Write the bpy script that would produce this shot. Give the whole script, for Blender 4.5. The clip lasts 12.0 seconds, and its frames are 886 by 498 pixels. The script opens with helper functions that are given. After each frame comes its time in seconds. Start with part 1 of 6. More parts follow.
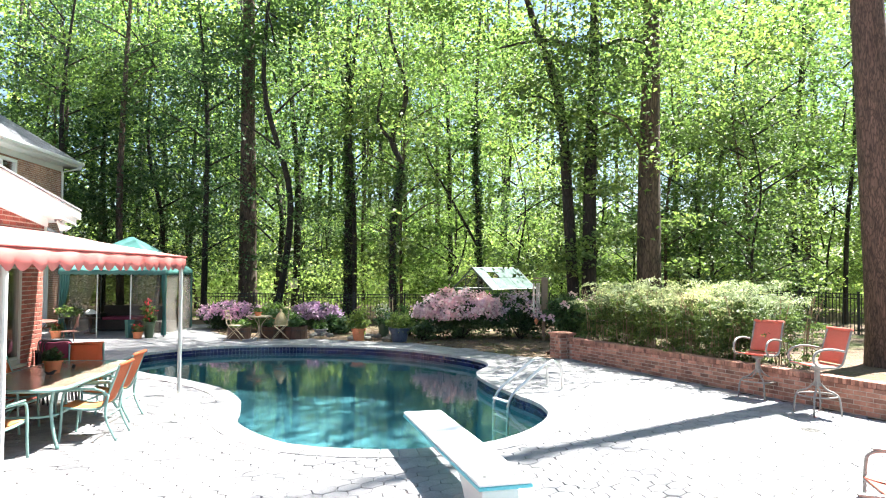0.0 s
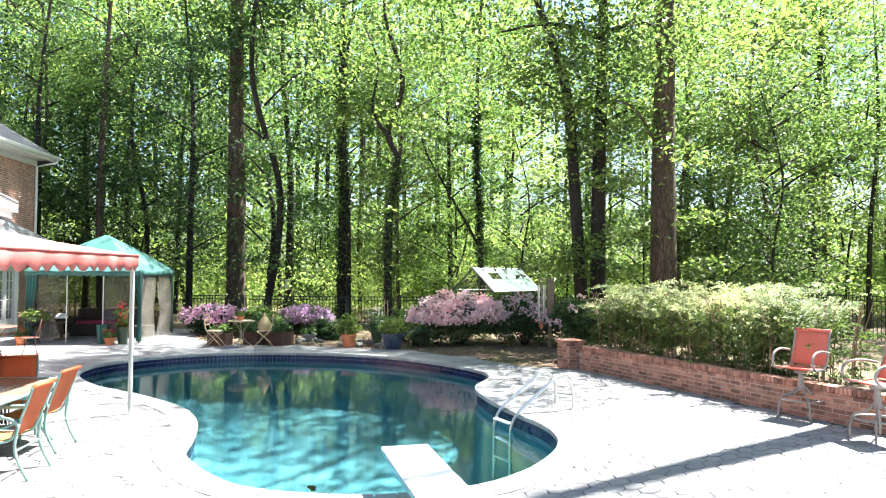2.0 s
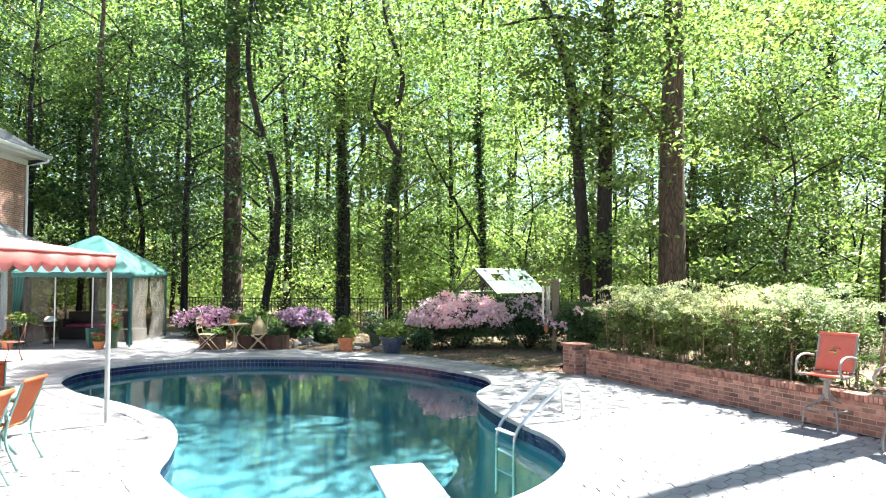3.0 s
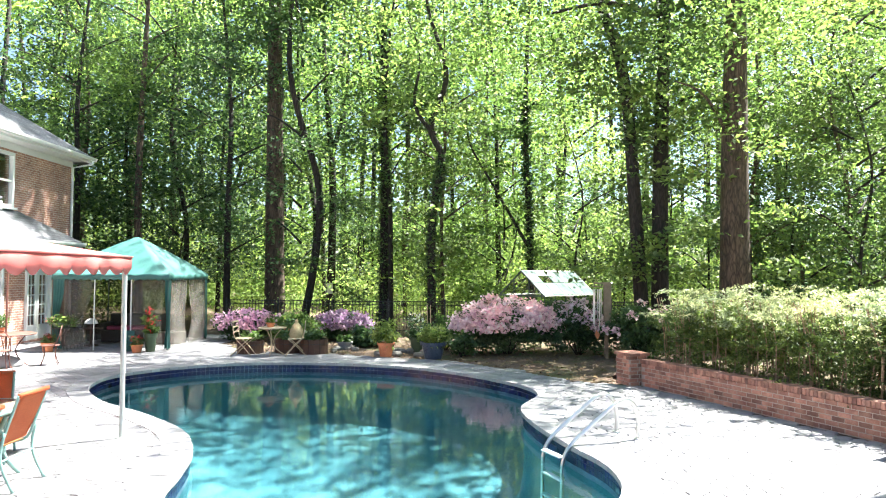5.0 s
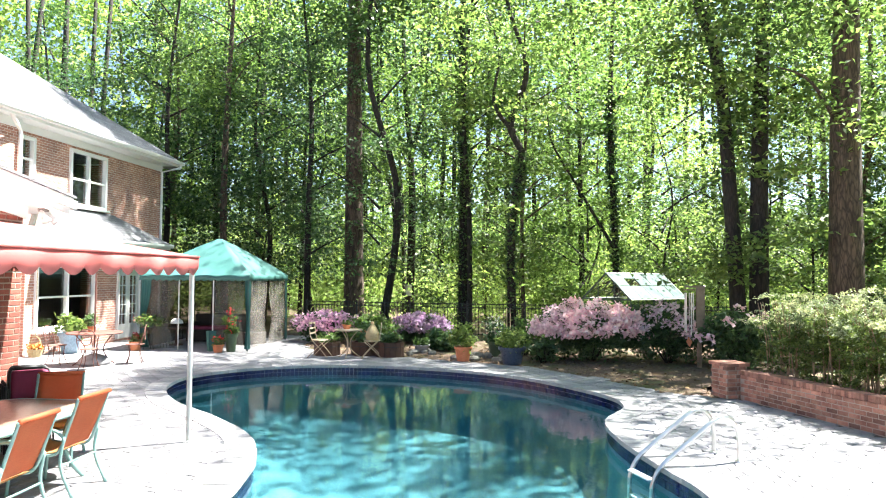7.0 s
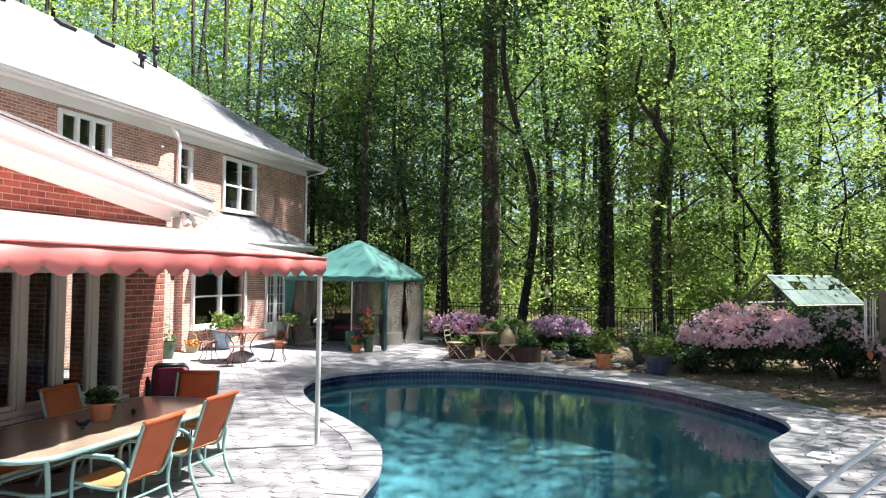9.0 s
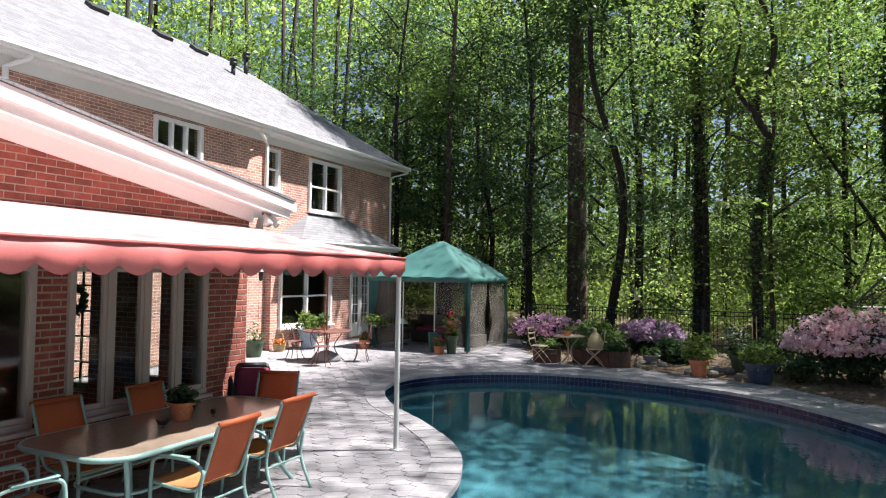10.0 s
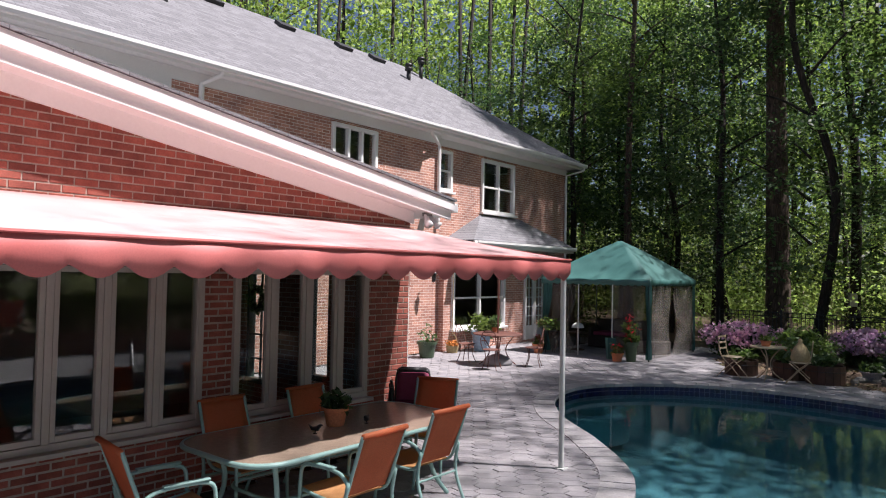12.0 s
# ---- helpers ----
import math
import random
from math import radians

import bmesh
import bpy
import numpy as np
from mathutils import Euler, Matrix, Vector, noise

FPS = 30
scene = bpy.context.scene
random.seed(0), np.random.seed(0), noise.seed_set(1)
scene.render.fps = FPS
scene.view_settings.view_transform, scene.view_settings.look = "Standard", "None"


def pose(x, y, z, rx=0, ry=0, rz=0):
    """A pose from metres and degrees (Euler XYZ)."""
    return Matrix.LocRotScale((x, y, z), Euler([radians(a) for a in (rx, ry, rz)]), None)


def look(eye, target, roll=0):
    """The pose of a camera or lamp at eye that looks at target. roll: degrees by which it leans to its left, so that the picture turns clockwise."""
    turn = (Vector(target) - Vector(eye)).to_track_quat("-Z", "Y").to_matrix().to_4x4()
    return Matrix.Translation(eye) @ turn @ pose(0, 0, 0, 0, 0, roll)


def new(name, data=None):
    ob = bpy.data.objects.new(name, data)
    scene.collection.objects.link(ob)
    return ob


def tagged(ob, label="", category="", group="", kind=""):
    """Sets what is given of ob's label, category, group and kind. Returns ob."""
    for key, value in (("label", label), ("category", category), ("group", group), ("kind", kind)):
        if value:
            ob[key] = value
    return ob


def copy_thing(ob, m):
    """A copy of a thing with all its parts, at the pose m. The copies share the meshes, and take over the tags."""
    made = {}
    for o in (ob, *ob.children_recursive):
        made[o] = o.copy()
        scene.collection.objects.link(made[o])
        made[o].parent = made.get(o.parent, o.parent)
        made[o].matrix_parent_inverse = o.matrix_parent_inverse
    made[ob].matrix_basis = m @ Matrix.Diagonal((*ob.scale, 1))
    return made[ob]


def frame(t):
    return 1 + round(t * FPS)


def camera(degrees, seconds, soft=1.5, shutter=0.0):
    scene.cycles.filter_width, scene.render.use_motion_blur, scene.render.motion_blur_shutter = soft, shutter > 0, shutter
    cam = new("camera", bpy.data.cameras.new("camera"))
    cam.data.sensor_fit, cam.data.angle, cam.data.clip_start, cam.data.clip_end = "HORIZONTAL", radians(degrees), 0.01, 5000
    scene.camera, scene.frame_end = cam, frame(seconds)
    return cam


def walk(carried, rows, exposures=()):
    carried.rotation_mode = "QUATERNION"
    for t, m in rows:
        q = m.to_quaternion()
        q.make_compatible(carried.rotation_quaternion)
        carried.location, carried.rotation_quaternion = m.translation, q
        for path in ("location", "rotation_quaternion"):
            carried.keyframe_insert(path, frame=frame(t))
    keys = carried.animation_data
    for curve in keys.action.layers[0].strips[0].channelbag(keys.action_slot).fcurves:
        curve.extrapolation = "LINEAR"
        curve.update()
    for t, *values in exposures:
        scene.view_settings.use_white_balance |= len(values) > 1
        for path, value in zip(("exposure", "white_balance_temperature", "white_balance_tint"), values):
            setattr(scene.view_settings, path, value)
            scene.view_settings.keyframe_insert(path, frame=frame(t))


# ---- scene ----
# ---------------------------------------------------------------- camera
cam = camera(65.9, 12.0, soft=1.1)
EXPOSURES = [(0.0, 2.5, 6150, 8), (3.0, 2.73, 6150, 8), (5.5, 2.75, 6150, 8), (7.0, 2.7, 6150, 9), (8.8, 1.96, 6130, 12), (9.5, 1.52, 6120, 14),
             (10.5, 1.02, 6120, 18), (11.2, 0.75, 6120, 20), (12.0, 0.55, 6120, 22)]
PATH = [
    (0, (-0.839, -2.046, 2.157), (-0.636, -0.057, 2.219), 0.4),
    (0.5, (-0.774, -1.661, 2.187), (-0.573, 0.328, 2.245), 0.5),
    (1, (-0.681, -1.238, 2.173), (-0.482, 0.751, 2.233), 0.4),
    (1.5, (-0.602, -0.818, 2.162), (-0.405, 1.171, 2.223), 0.4),
    (2, (-0.522, -0.447, 2.159), (-0.327, 1.542, 2.223), 0.4),
    (2.5, (-0.448, -0.081, 2.142), (-0.255, 1.908, 2.21), 0.4),
    (3, (-0.389, 0.232, 2.137), (-0.203, 2.223, 2.206), 0.3),
    (5, (-0.172, 1.149, 2.16), (-0.129, 3.148, 2.232), 0.3),
    (5.5, (-0.142, 1.331, 2.151), (-0.14, 3.33, 2.224), 0.3),
    (6, (-0.1, 1.473, 2.16), (-0.152, 3.471, 2.233), 0.4),
    (6.5, (-0.077, 1.642, 2.155), (-0.198, 3.637, 2.23), 0.4),
    (7, (-0.069, 1.777, 2.148), (-0.267, 3.766, 2.225), 0.5),
    (9, (-0.055, 2.371, 2.163), (-0.653, 4.278, 2.239), 0.7),
    (9.5, (-0.099, 2.542, 2.158), (-0.811, 4.41, 2.235), 0.8),
    (10, (-0.126, 2.704, 2.159), (-0.956, 4.522, 2.235), 0.9),
    (10.5, (-0.145, 2.854, 2.163), (-1.092, 4.614, 2.238), 0.9),
    (11, (-0.17, 3.008, 2.165), (-1.231, 4.702, 2.24), 1.0),
    (11.5, (-0.196, 3.16, 2.181), (-1.366, 4.781, 2.253), 1.0),
    (12, (-0.237, 3.317, 2.188), (-1.512, 4.857, 2.257), 1.1),
]
walk(cam, [(t, look(eye, target, roll)) for t, eye, target, roll in PATH],
     exposures=EXPOSURES)

# ---------------------------------------------------------------- sky and sun
SUN_EL, SUN_X, SUN_Y = radians(62), 0.857, 0.515
world = bpy.data.worlds.new("sky")
scene.world = world
world.use_nodes = True
wn = world.node_tree
wn.nodes.clear()
sky = wn.nodes.new("ShaderNodeTexSky")
sky.sky_type = "NISHITA"
sky.sun_disc = False
sky.sun_elevation = SUN_EL
sky.sun_rotation = math.atan2(SUN_X, SUN_Y)
bg = wn.nodes.new("ShaderNodeBackground")
bg.inputs["Strength"].default_value = 0.05
wo = wn.nodes.new("ShaderNodeOutputWorld")
wn.links.new(sky.outputs[0], bg.inputs[0])
wn.links.new(bg.outputs[0], wo.inputs[0])
sun_data = bpy.data.lights.new("sun", "SUN")
sun_data.energy = 6.4
sun_data.angle = radians(0.9)
sun_data.color = (1.0, 0.95, 0.86)
sun = new("sun", sun_data)
sun_dir = Vector((SUN_X * math.cos(SUN_EL), SUN_Y * math.cos(SUN_EL), math.sin(SUN_EL)))
sun.matrix_world = look(sun_dir * 60, (0, 0, 0))


# ---------------------------------------------------------------- materials
def mat_base(name):
    m = bpy.data.materials.new(name)
    m.use_nodes = True
    nt = m.node_tree
    nt.nodes.clear()
    out = nt.nodes.new("ShaderNodeOutputMaterial")
    return m, nt, out


def node(nt, kind, **inputs):
    n = nt.nodes.new(kind)
    for key, value in inputs.items():
        n.inputs[key.replace("_", " ")].default_value = value
    return n


def ramp(nt, fac, stops):
    r = nt.nodes.new("ShaderNodeValToRGB")
    el = r.color_ramp.elements
    while len(el) < len(stops):
        el.new(0.5)
    for e, (p, c) in zip(el, stops):
        e.position, e.color = p, (*c, 1)
    nt.links.new(fac, r.inputs[0])
    return r.outputs[0]


def mixc(nt, fac, a, b, mode="MIX"):
    n = nt.nodes.new("ShaderNodeMix")
    n.data_type, n.blend_type = "RGBA", mode
    for sock, v in ((n.inputs[0], fac), (n.inputs[6], a), (n.inputs[7], b)):
        if isinstance(v, (int, float)):
            sock.default_value = v
        elif isinstance(v, tuple):
            sock.default_value = (*v, 1)
        else:
            nt.links.new(v, sock)
    return n.outputs[2]


def surface(name, c1, c2, scale=8.0, rough=0.7, metal=0.0, grain=60.0, bump=0.15, depth=0.004, rand=0.0,
            island=0.0, stain=None, translucent=0.0, spec=0.5, mottle=0.2):
    """Two-scale noise between two colours, fine relief, optional change per piece and stains."""
    m, nt, out = mat_base(name)
    co = nt.nodes.new("ShaderNodeTexCoord").outputs["Object"]
    if rand or stain:
        geo_pos = nt.nodes.new("ShaderNodeNewGeometry")
        co = geo_pos.outputs["Position"]
    n1 = node(nt, "ShaderNodeTexNoise", Scale=scale, Detail=5.0, Roughness=0.6)
    n2 = node(nt, "ShaderNodeTexNoise", Scale=grain, Detail=4.0, Roughness=0.7)
    nt.links.new(co, n1.inputs[0])
    nt.links.new(co, n2.inputs[0])
    col = ramp(nt, n1.outputs[0], [(0.32, c1), (0.68, c2)])
    g = ramp(nt, n2.outputs[0], [(0.3, (1 - mottle,) * 3), (0.7, (1 + mottle * 0.75,) * 3)])
    col = mixc(nt, 1.0, col, g, "MULTIPLY")
    if rand or island:
        if island:
            r = nt.nodes.new("ShaderNodeNewGeometry").outputs["Random Per Island"]
        else:
            r = nt.nodes.new("ShaderNodeObjectInfo").outputs["Random"]
        k = rand or island
        rr = ramp(nt, r, [(0.0, (1 - k, 1 - k, 1 - k)), (1.0, (1 + k * 0.7, 1 + k * 0.6, 1 + k * 0.5))])
        col = mixc(nt, 1.0, col, rr, "MULTIPLY")
    if stain:
        n3 = node(nt, "ShaderNodeTexNoise", Scale=0.9, Detail=6.0, Roughness=0.65)
        nt.links.new(co, n3.inputs[0])
        f = ramp(nt, n3.outputs[0], [(0.5, (0, 0, 0)), (0.66, (1, 1, 1))])
        col = mixc(nt, f, col, stain)
    p = node(nt, "ShaderNodeBsdfPrincipled", Roughness=rough, Metallic=metal)
    p.inputs["Specular IOR Level"].default_value = spec
    nt.links.new(col, p.inputs["Base Color"])
    rr = nt.nodes.new("ShaderNodeMapRange")
    rr.inputs[3].default_value, rr.inputs[4].default_value = max(0.02, rough - 0.12), min(1.0, rough + 0.12)
    nt.links.new(n2.outputs[0], rr.inputs[0])
    nt.links.new(rr.outputs[0], p.inputs["Roughness"])
    if bump:
        b = node(nt, "ShaderNodeBump", Strength=bump, Distance=depth)
        nt.links.new(n2.outputs[0], b.inputs["Height"])
        nt.links.new(b.outputs[0], p.inputs["Normal"])
    if translucent:
        t = nt.nodes.new("ShaderNodeBsdfTranslucent")
        nt.links.new(col, t.inputs[0])
        mx = nt.nodes.new("ShaderNodeMixShader")
        mx.inputs[0].default_value = translucent
        nt.links.new(p.outputs[0], mx.inputs[1])
        nt.links.new(t.outputs[0], mx.inputs[2])
        nt.links.new(mx.outputs[0], out.inputs[0])
    else:
        nt.links.new(p.outputs[0], out.inputs[0])
    return m


def leaf_mat(name, dark, light, translucent=0.45, rough=0.5, through_tint=(1.24, 1.36, 0.86)):
    m, nt, out = mat_base(name)
    geo = nt.nodes.new("ShaderNodeNewGeometry")
    n1 = node(nt, "ShaderNodeTexNoise", Scale=0.35, Detail=3.0)
    nt.links.new(geo.outputs["Position"], n1.inputs[0])
    mid = tuple((a + b) / 2 for a, b in zip(dark, light))
    col = ramp(nt, geo.outputs["Random Per Island"], [(0.0, dark), (0.5, mid), (1.0, light)])
    ob_r = nt.nodes.new("ShaderNodeObjectInfo").outputs["Random"]
    col = mixc(nt, 1.0, col, ramp(nt, ob_r, [(0.0, (0.62, 0.68, 0.74)), (1.0, (1.34, 1.28, 1.22))]), "MULTIPLY")
    tint = ramp(nt, n1.outputs[0], [(0.3, (0.75, 0.85, 0.8)), (0.7, (1.2, 1.12, 0.9))])
    col = mixc(nt, 1.0, col, tint, "MULTIPLY")
    p = node(nt, "ShaderNodeBsdfPrincipled", Roughness=rough)
    p.inputs["Specular IOR Level"].default_value = 0.35
    t = nt.nodes.new("ShaderNodeBsdfTranslucent")
    tcol = mixc(nt, 1.0, col, through_tint, "MULTIPLY")
    nt.links.new(col, p.inputs["Base Color"])
    nt.links.new(tcol, t.inputs[0])
    mx = nt.nodes.new("ShaderNodeMixShader")
    mx.inputs[0].default_value = translucent
    nt.links.new(p.outputs[0], mx.inputs[1])
    nt.links.new(t.outputs[0], mx.inputs[2])
    nt.links.new(mx.outputs[0], out.inputs[0])
    return m


def bark_mat(name, c1, c2, scale=7.0):
    m, nt, out = mat_base(name)
    co = nt.nodes.new("ShaderNodeTexCoord").outputs["Object"]
    mp = nt.nodes.new("ShaderNodeMapping")
    mp.inputs["Scale"].default_value = (1, 1, 0.22)
    nt.links.new(co, mp.inputs[0])
    v = node(nt, "ShaderNodeTexVoronoi", Scale=scale * 2)
    v.feature = "DISTANCE_TO_EDGE"
    n = node(nt, "ShaderNodeTexNoise", Scale=scale, Detail=6.0, Roughness=0.7)
    nt.links.new(mp.outputs[0], n.inputs[0])
    warp = node(nt, "ShaderNodeTexNoise", Scale=scale * 0.6, Detail=3.0)
    nt.links.new(mp.outputs[0], warp.inputs[0])
    bent = nt.nodes.new("ShaderNodeMix")
    bent.data_type, bent.blend_type = "RGBA", "LINEAR_LIGHT"
    bent.inputs[0].default_value = 0.12
    nt.links.new(mp.outputs[0], bent.inputs[6])
    nt.links.new(warp.outputs["Color"], bent.inputs[7])
    nt.links.new(bent.outputs[2], v.inputs[0])
    edge = ramp(nt, v.outputs[0], [(0.0, (0.38, 0.38, 0.38)), (0.22, (1, 1, 1))])
    col = mixc(nt, 1.0, ramp(nt, n.outputs[0], [(0.3, c1), (0.7, c2)]), edge, "MULTIPLY")
    p = node(nt, "ShaderNodeBsdfPrincipled", Roughness=0.9)
    nt.links.new(col, p.inputs["Base Color"])
    b = node(nt, "ShaderNodeBump", Strength=0.7, Distance=0.03)
    nt.links.new(mixc(nt, 0.5, edge, n.outputs[0]), b.inputs["Height"])
    nt.links.new(b.outputs[0], p.inputs["Normal"])
    nt.links.new(p.outputs[0], out.inputs[0])
    return m


def glass_mat(name, tint=(0.9, 0.94, 0.92), ior=1.5, rough=0.0, ripple=0.0, gain=1.0, pane=False):
    """Clear pane or water: Fresnel gloss over a tinted see-through body."""
    m, nt, out = mat_base(name)
    tr = nt.nodes.new("ShaderNodeBsdfTransparent")
    tr.inputs[0].default_value = (*tint, 1)
    gl = nt.nodes.new("ShaderNodeBsdfGlossy")
    gl.inputs["Roughness"].default_value = rough
    if pane:
        lw = node(nt, "ShaderNodeLayerWeight", Blend=0.5)
        steep = nt.nodes.new("ShaderNodeMath")
        steep.operation = "POWER"
        steep.inputs[1].default_value = 4.0
        nt.links.new(lw.outputs["Facing"], steep.inputs[0])
        fr = nt.nodes.new("ShaderNodeMath")
        fr.operation = "MULTIPLY_ADD"
        fr.inputs[1].default_value, fr.inputs[2].default_value = 0.9, 0.05
        nt.links.new(steep.outputs[0], fr.inputs[0])
    else:
        fr = node(nt, "ShaderNodeFresnel", IOR=ior)
    if ripple:
        geo = nt.nodes.new("ShaderNodeNewGeometry")
        n1 = node(nt, "ShaderNodeTexNoise", Scale=1.6, Detail=4.0, Roughness=0.55)
        n2 = node(nt, "ShaderNodeTexNoise", Scale=9.0, Detail=2.0)
        for n in (n1, n2):
            nt.links.new(geo.outputs["Position"], n.inputs[0])
        h = mixc(nt, 0.25, n1.outputs[0], n2.outputs[0])
        b = node(nt, "ShaderNodeBump", Strength=ripple, Distance=0.05)
        nt.links.new(h, b.inputs["Height"])
        nt.links.new(b.outputs[0], gl.inputs["Normal"])
        nt.links.new(b.outputs[0], fr.inputs["Normal"])
    mx = nt.nodes.new("ShaderNodeMixShader")
    mul = nt.nodes.new("ShaderNodeMath")
    mul.operation, mul.use_clamp = "MULTIPLY", True
    mul.inputs[1].default_value = gain
    nt.links.new(fr.outputs[0], mul.inputs[0])
    nt.links.new(mul.outputs[0], mx.inputs[0])
    nt.links.new(tr.outputs[0], mx.inputs[1])
    nt.links.new(gl.outputs[0], mx.inputs[2])
    nt.links.new(mx.outputs[0], out.inputs[0])
    return m


def net_mat(name, col, cover):
    """Fine insect netting: thread and gaps smaller than can be seen."""
    m, nt, out = mat_base(name)
    n = node(nt, "ShaderNodeTexNoise", Scale=5.0, Detail=3.0)
    nt.links.new(nt.nodes.new("ShaderNodeTexCoord").outputs["Object"], n.inputs[0])
    tr = nt.nodes.new("ShaderNodeBsdfTransparent")
    d = nt.nodes.new("ShaderNodeBsdfDiffuse")
    t = nt.nodes.new("ShaderNodeBsdfTranslucent")
    nt.links.new(ramp(nt, n.outputs[0], [(0.3, tuple(c * 0.8 for c in col)), (0.7, col)]), d.inputs[0])
    t.inputs[0].default_value = (*col, 1)
    a, b = nt.nodes.new("ShaderNodeMixShader"), nt.nodes.new("ShaderNodeMixShader")
    a.inputs[0].default_value, b.inputs[0].default_value = 0.4, cover
    nt.links.new(d.outputs[0], a.inputs[1])
    nt.links.new(t.outputs[0], a.inputs[2])
    nt.links.new(tr.outputs[0], b.inputs[1])
    nt.links.new(a.outputs[0], b.inputs[2])
    nt.links.new(b.outputs[0], out.inputs[0])
    return m


def brick_wall_mat(name):
    """Running-bond brick for walls that stay far off, at true size, in the wall's own axes (y along, z up)."""
    m, nt, out = mat_base(name)
    geo = nt.nodes.new("ShaderNodeNewGeometry")
    sep = nt.nodes.new("ShaderNodeSeparateXYZ")
    nt.links.new(geo.outputs["Position"], sep.inputs[0])
    add = nt.nodes.new("ShaderNodeMath")
    nt.links.new(sep.outputs[0], add.inputs[0])
    nt.links.new(sep.outputs[1], add.inputs[1])
    cmb = nt.nodes.new("ShaderNodeCombineXYZ")
    nt.links.new(add.outputs[0], cmb.inputs[0])
    nt.links.new(sep.outputs[2], cmb.inputs[1])
    br = nt.nodes.new("ShaderNodeTexBrick")
    for key, v in (("Scale", 1.0), ("Mortar Size", 0.006), ("Mortar Smooth", 0.2), ("Brick Width", 0.21), ("Row Height", 0.071), ("Bias", -0.1)):
        br.inputs[key].default_value = v
    br.inputs["Color1"].default_value = (0.52, 0.275, 0.205, 1)
    br.inputs["Color2"].default_value = (0.34, 0.16, 0.115, 1)
    br.inputs["Mortar"].default_value = (0.74, 0.68, 0.62, 1)
    nt.links.new(cmb.outputs[0], br.inputs[0])
    n = node(nt, "ShaderNodeTexNoise", Scale=1.7, Detail=5.0)
    nt.links.new(geo.outputs["Position"], n.inputs[0])
    col = mixc(nt, 1.0, br.outputs[0], ramp(nt, n.outputs[0], [(0.3, (0.75, 0.75, 0.78)), (0.7, (1.2, 1.15, 1.1))]), "MULTIPLY")
    p = node(nt, "ShaderNodeBsdfPrincipled", Roughness=0.88)
    nt.links.new(col, p.inputs["Base Color"])
    inv = nt.nodes.new("ShaderNodeMath")
    inv.operation = "SUBTRACT"
    inv.inputs[0].default_value = 1.0
    nt.links.new(br.outputs[1], inv.inputs[1])
    b = node(nt, "ShaderNodeBump", Strength=0.6, Distance=0.008)
    nt.links.new(inv.outputs[0], b.inputs["Height"])
    nt.links.new(b.outputs[0], p.inputs["Normal"])
    nt.links.new(p.outputs[0], out.inputs[0])
    return m


def shingle_mat(name):
    m, nt, out = mat_base(name)
    geo = nt.nodes.new("ShaderNodeNewGeometry")
    sep = nt.nodes.new("ShaderNodeSeparateXYZ")
    nt.links.new(geo.outputs["Position"], sep.inputs[0])
    cmb = nt.nodes.new("ShaderNodeCombineXYZ")
    nt.links.new(sep.outputs[1], cmb.inputs[0])
    nt.links.new(sep.outputs[2], cmb.inputs[1])
    br = nt.nodes.new("ShaderNodeTexBrick")
    for key, v in (("Scale", 1.0), ("Mortar Size", 0.004), ("Brick Width", 0.3), ("Row Height", 0.08)):
        br.inputs[key].default_value = v
    br.inputs["Color1"].default_value = (0.215, 0.215, 0.225, 1)
    br.inputs["Color2"].default_value = (0.15, 0.15, 0.158, 1)
    br.inputs["Mortar"].default_value = (0.08, 0.08, 0.085, 1)
    nt.links.new(cmb.outputs[0], br.inputs[0])
    n = node(nt, "ShaderNodeTexNoise", Scale=40.0, Detail=4.0)
    nt.links.new(geo.outputs["Position"], n.inputs[0])
    col = mixc(nt, 1.0, br.outputs[0], ramp(nt, n.outputs[0], [(0.3, (0.8, 0.8, 0.8)), (0.7, (1.2, 1.2, 1.2))]), "MULTIPLY")
    p = node(nt, "ShaderNodeBsdfPrincipled", Roughness=0.9)
    nt.links.new(col, p.inputs["Base Color"])
    b = node(nt, "ShaderNodeBump", Strength=0.5, Distance=0.01)
    nt.links.new(br.outputs[1], b.inputs["Height"])
    b.invert = True
    nt.links.new(b.outputs[0], p.inputs["Normal"])
    nt.links.new(p.outputs[0], out.inputs[0])
    return m


PAVER = surface("paver_concrete", (0.22, 0.215, 0.23), (0.32, 0.31, 0.315), 2.2, 0.85, grain=45, bump=0.3, rand=0.16, stain=(0.22, 0.215, 0.22))
PAVER_ISLE = surface("paver_concrete_field", (0.22, 0.215, 0.23), (0.32, 0.31, 0.315), 2.2, 0.85, grain=45, bump=0.3, island=0.16, stain=(0.22, 0.215, 0.22))
COPING = surface("coping_stone", (0.27, 0.265, 0.275), (0.38, 0.37, 0.365), 3, 0.8, grain=40, bump=0.35, rand=0.12)
JOINT = surface("joint_sand", (0.09, 0.087, 0.082), (0.14, 0.135, 0.128), 6, 0.95)
TILE = surface("pool_tile_glaze", (0.008, 0.008, 0.045), (0.015, 0.02, 0.10), 5, 0.12, grain=8, bump=0.03, rand=0.4)
TILE_ISLE = surface("pool_tile_glaze_field", (0.008, 0.008, 0.045), (0.015, 0.02, 0.10), 5, 0.12, grain=8, bump=0.03, island=0.4)
GROUT = surface("tile_grout", (0.22, 0.24, 0.32), (0.34, 0.36, 0.42), 9, 0.9)
PLASTER = surface("pool_plaster", (0.085, 0.215, 0.245), (0.15, 0.30, 0.325), 0.8, 0.8, grain=20, bump=0.05)
WATER = glass_mat("pool_water", (0.50, 0.80, 0.86), 1.33, 0.01, ripple=0.07, gain=1.25)
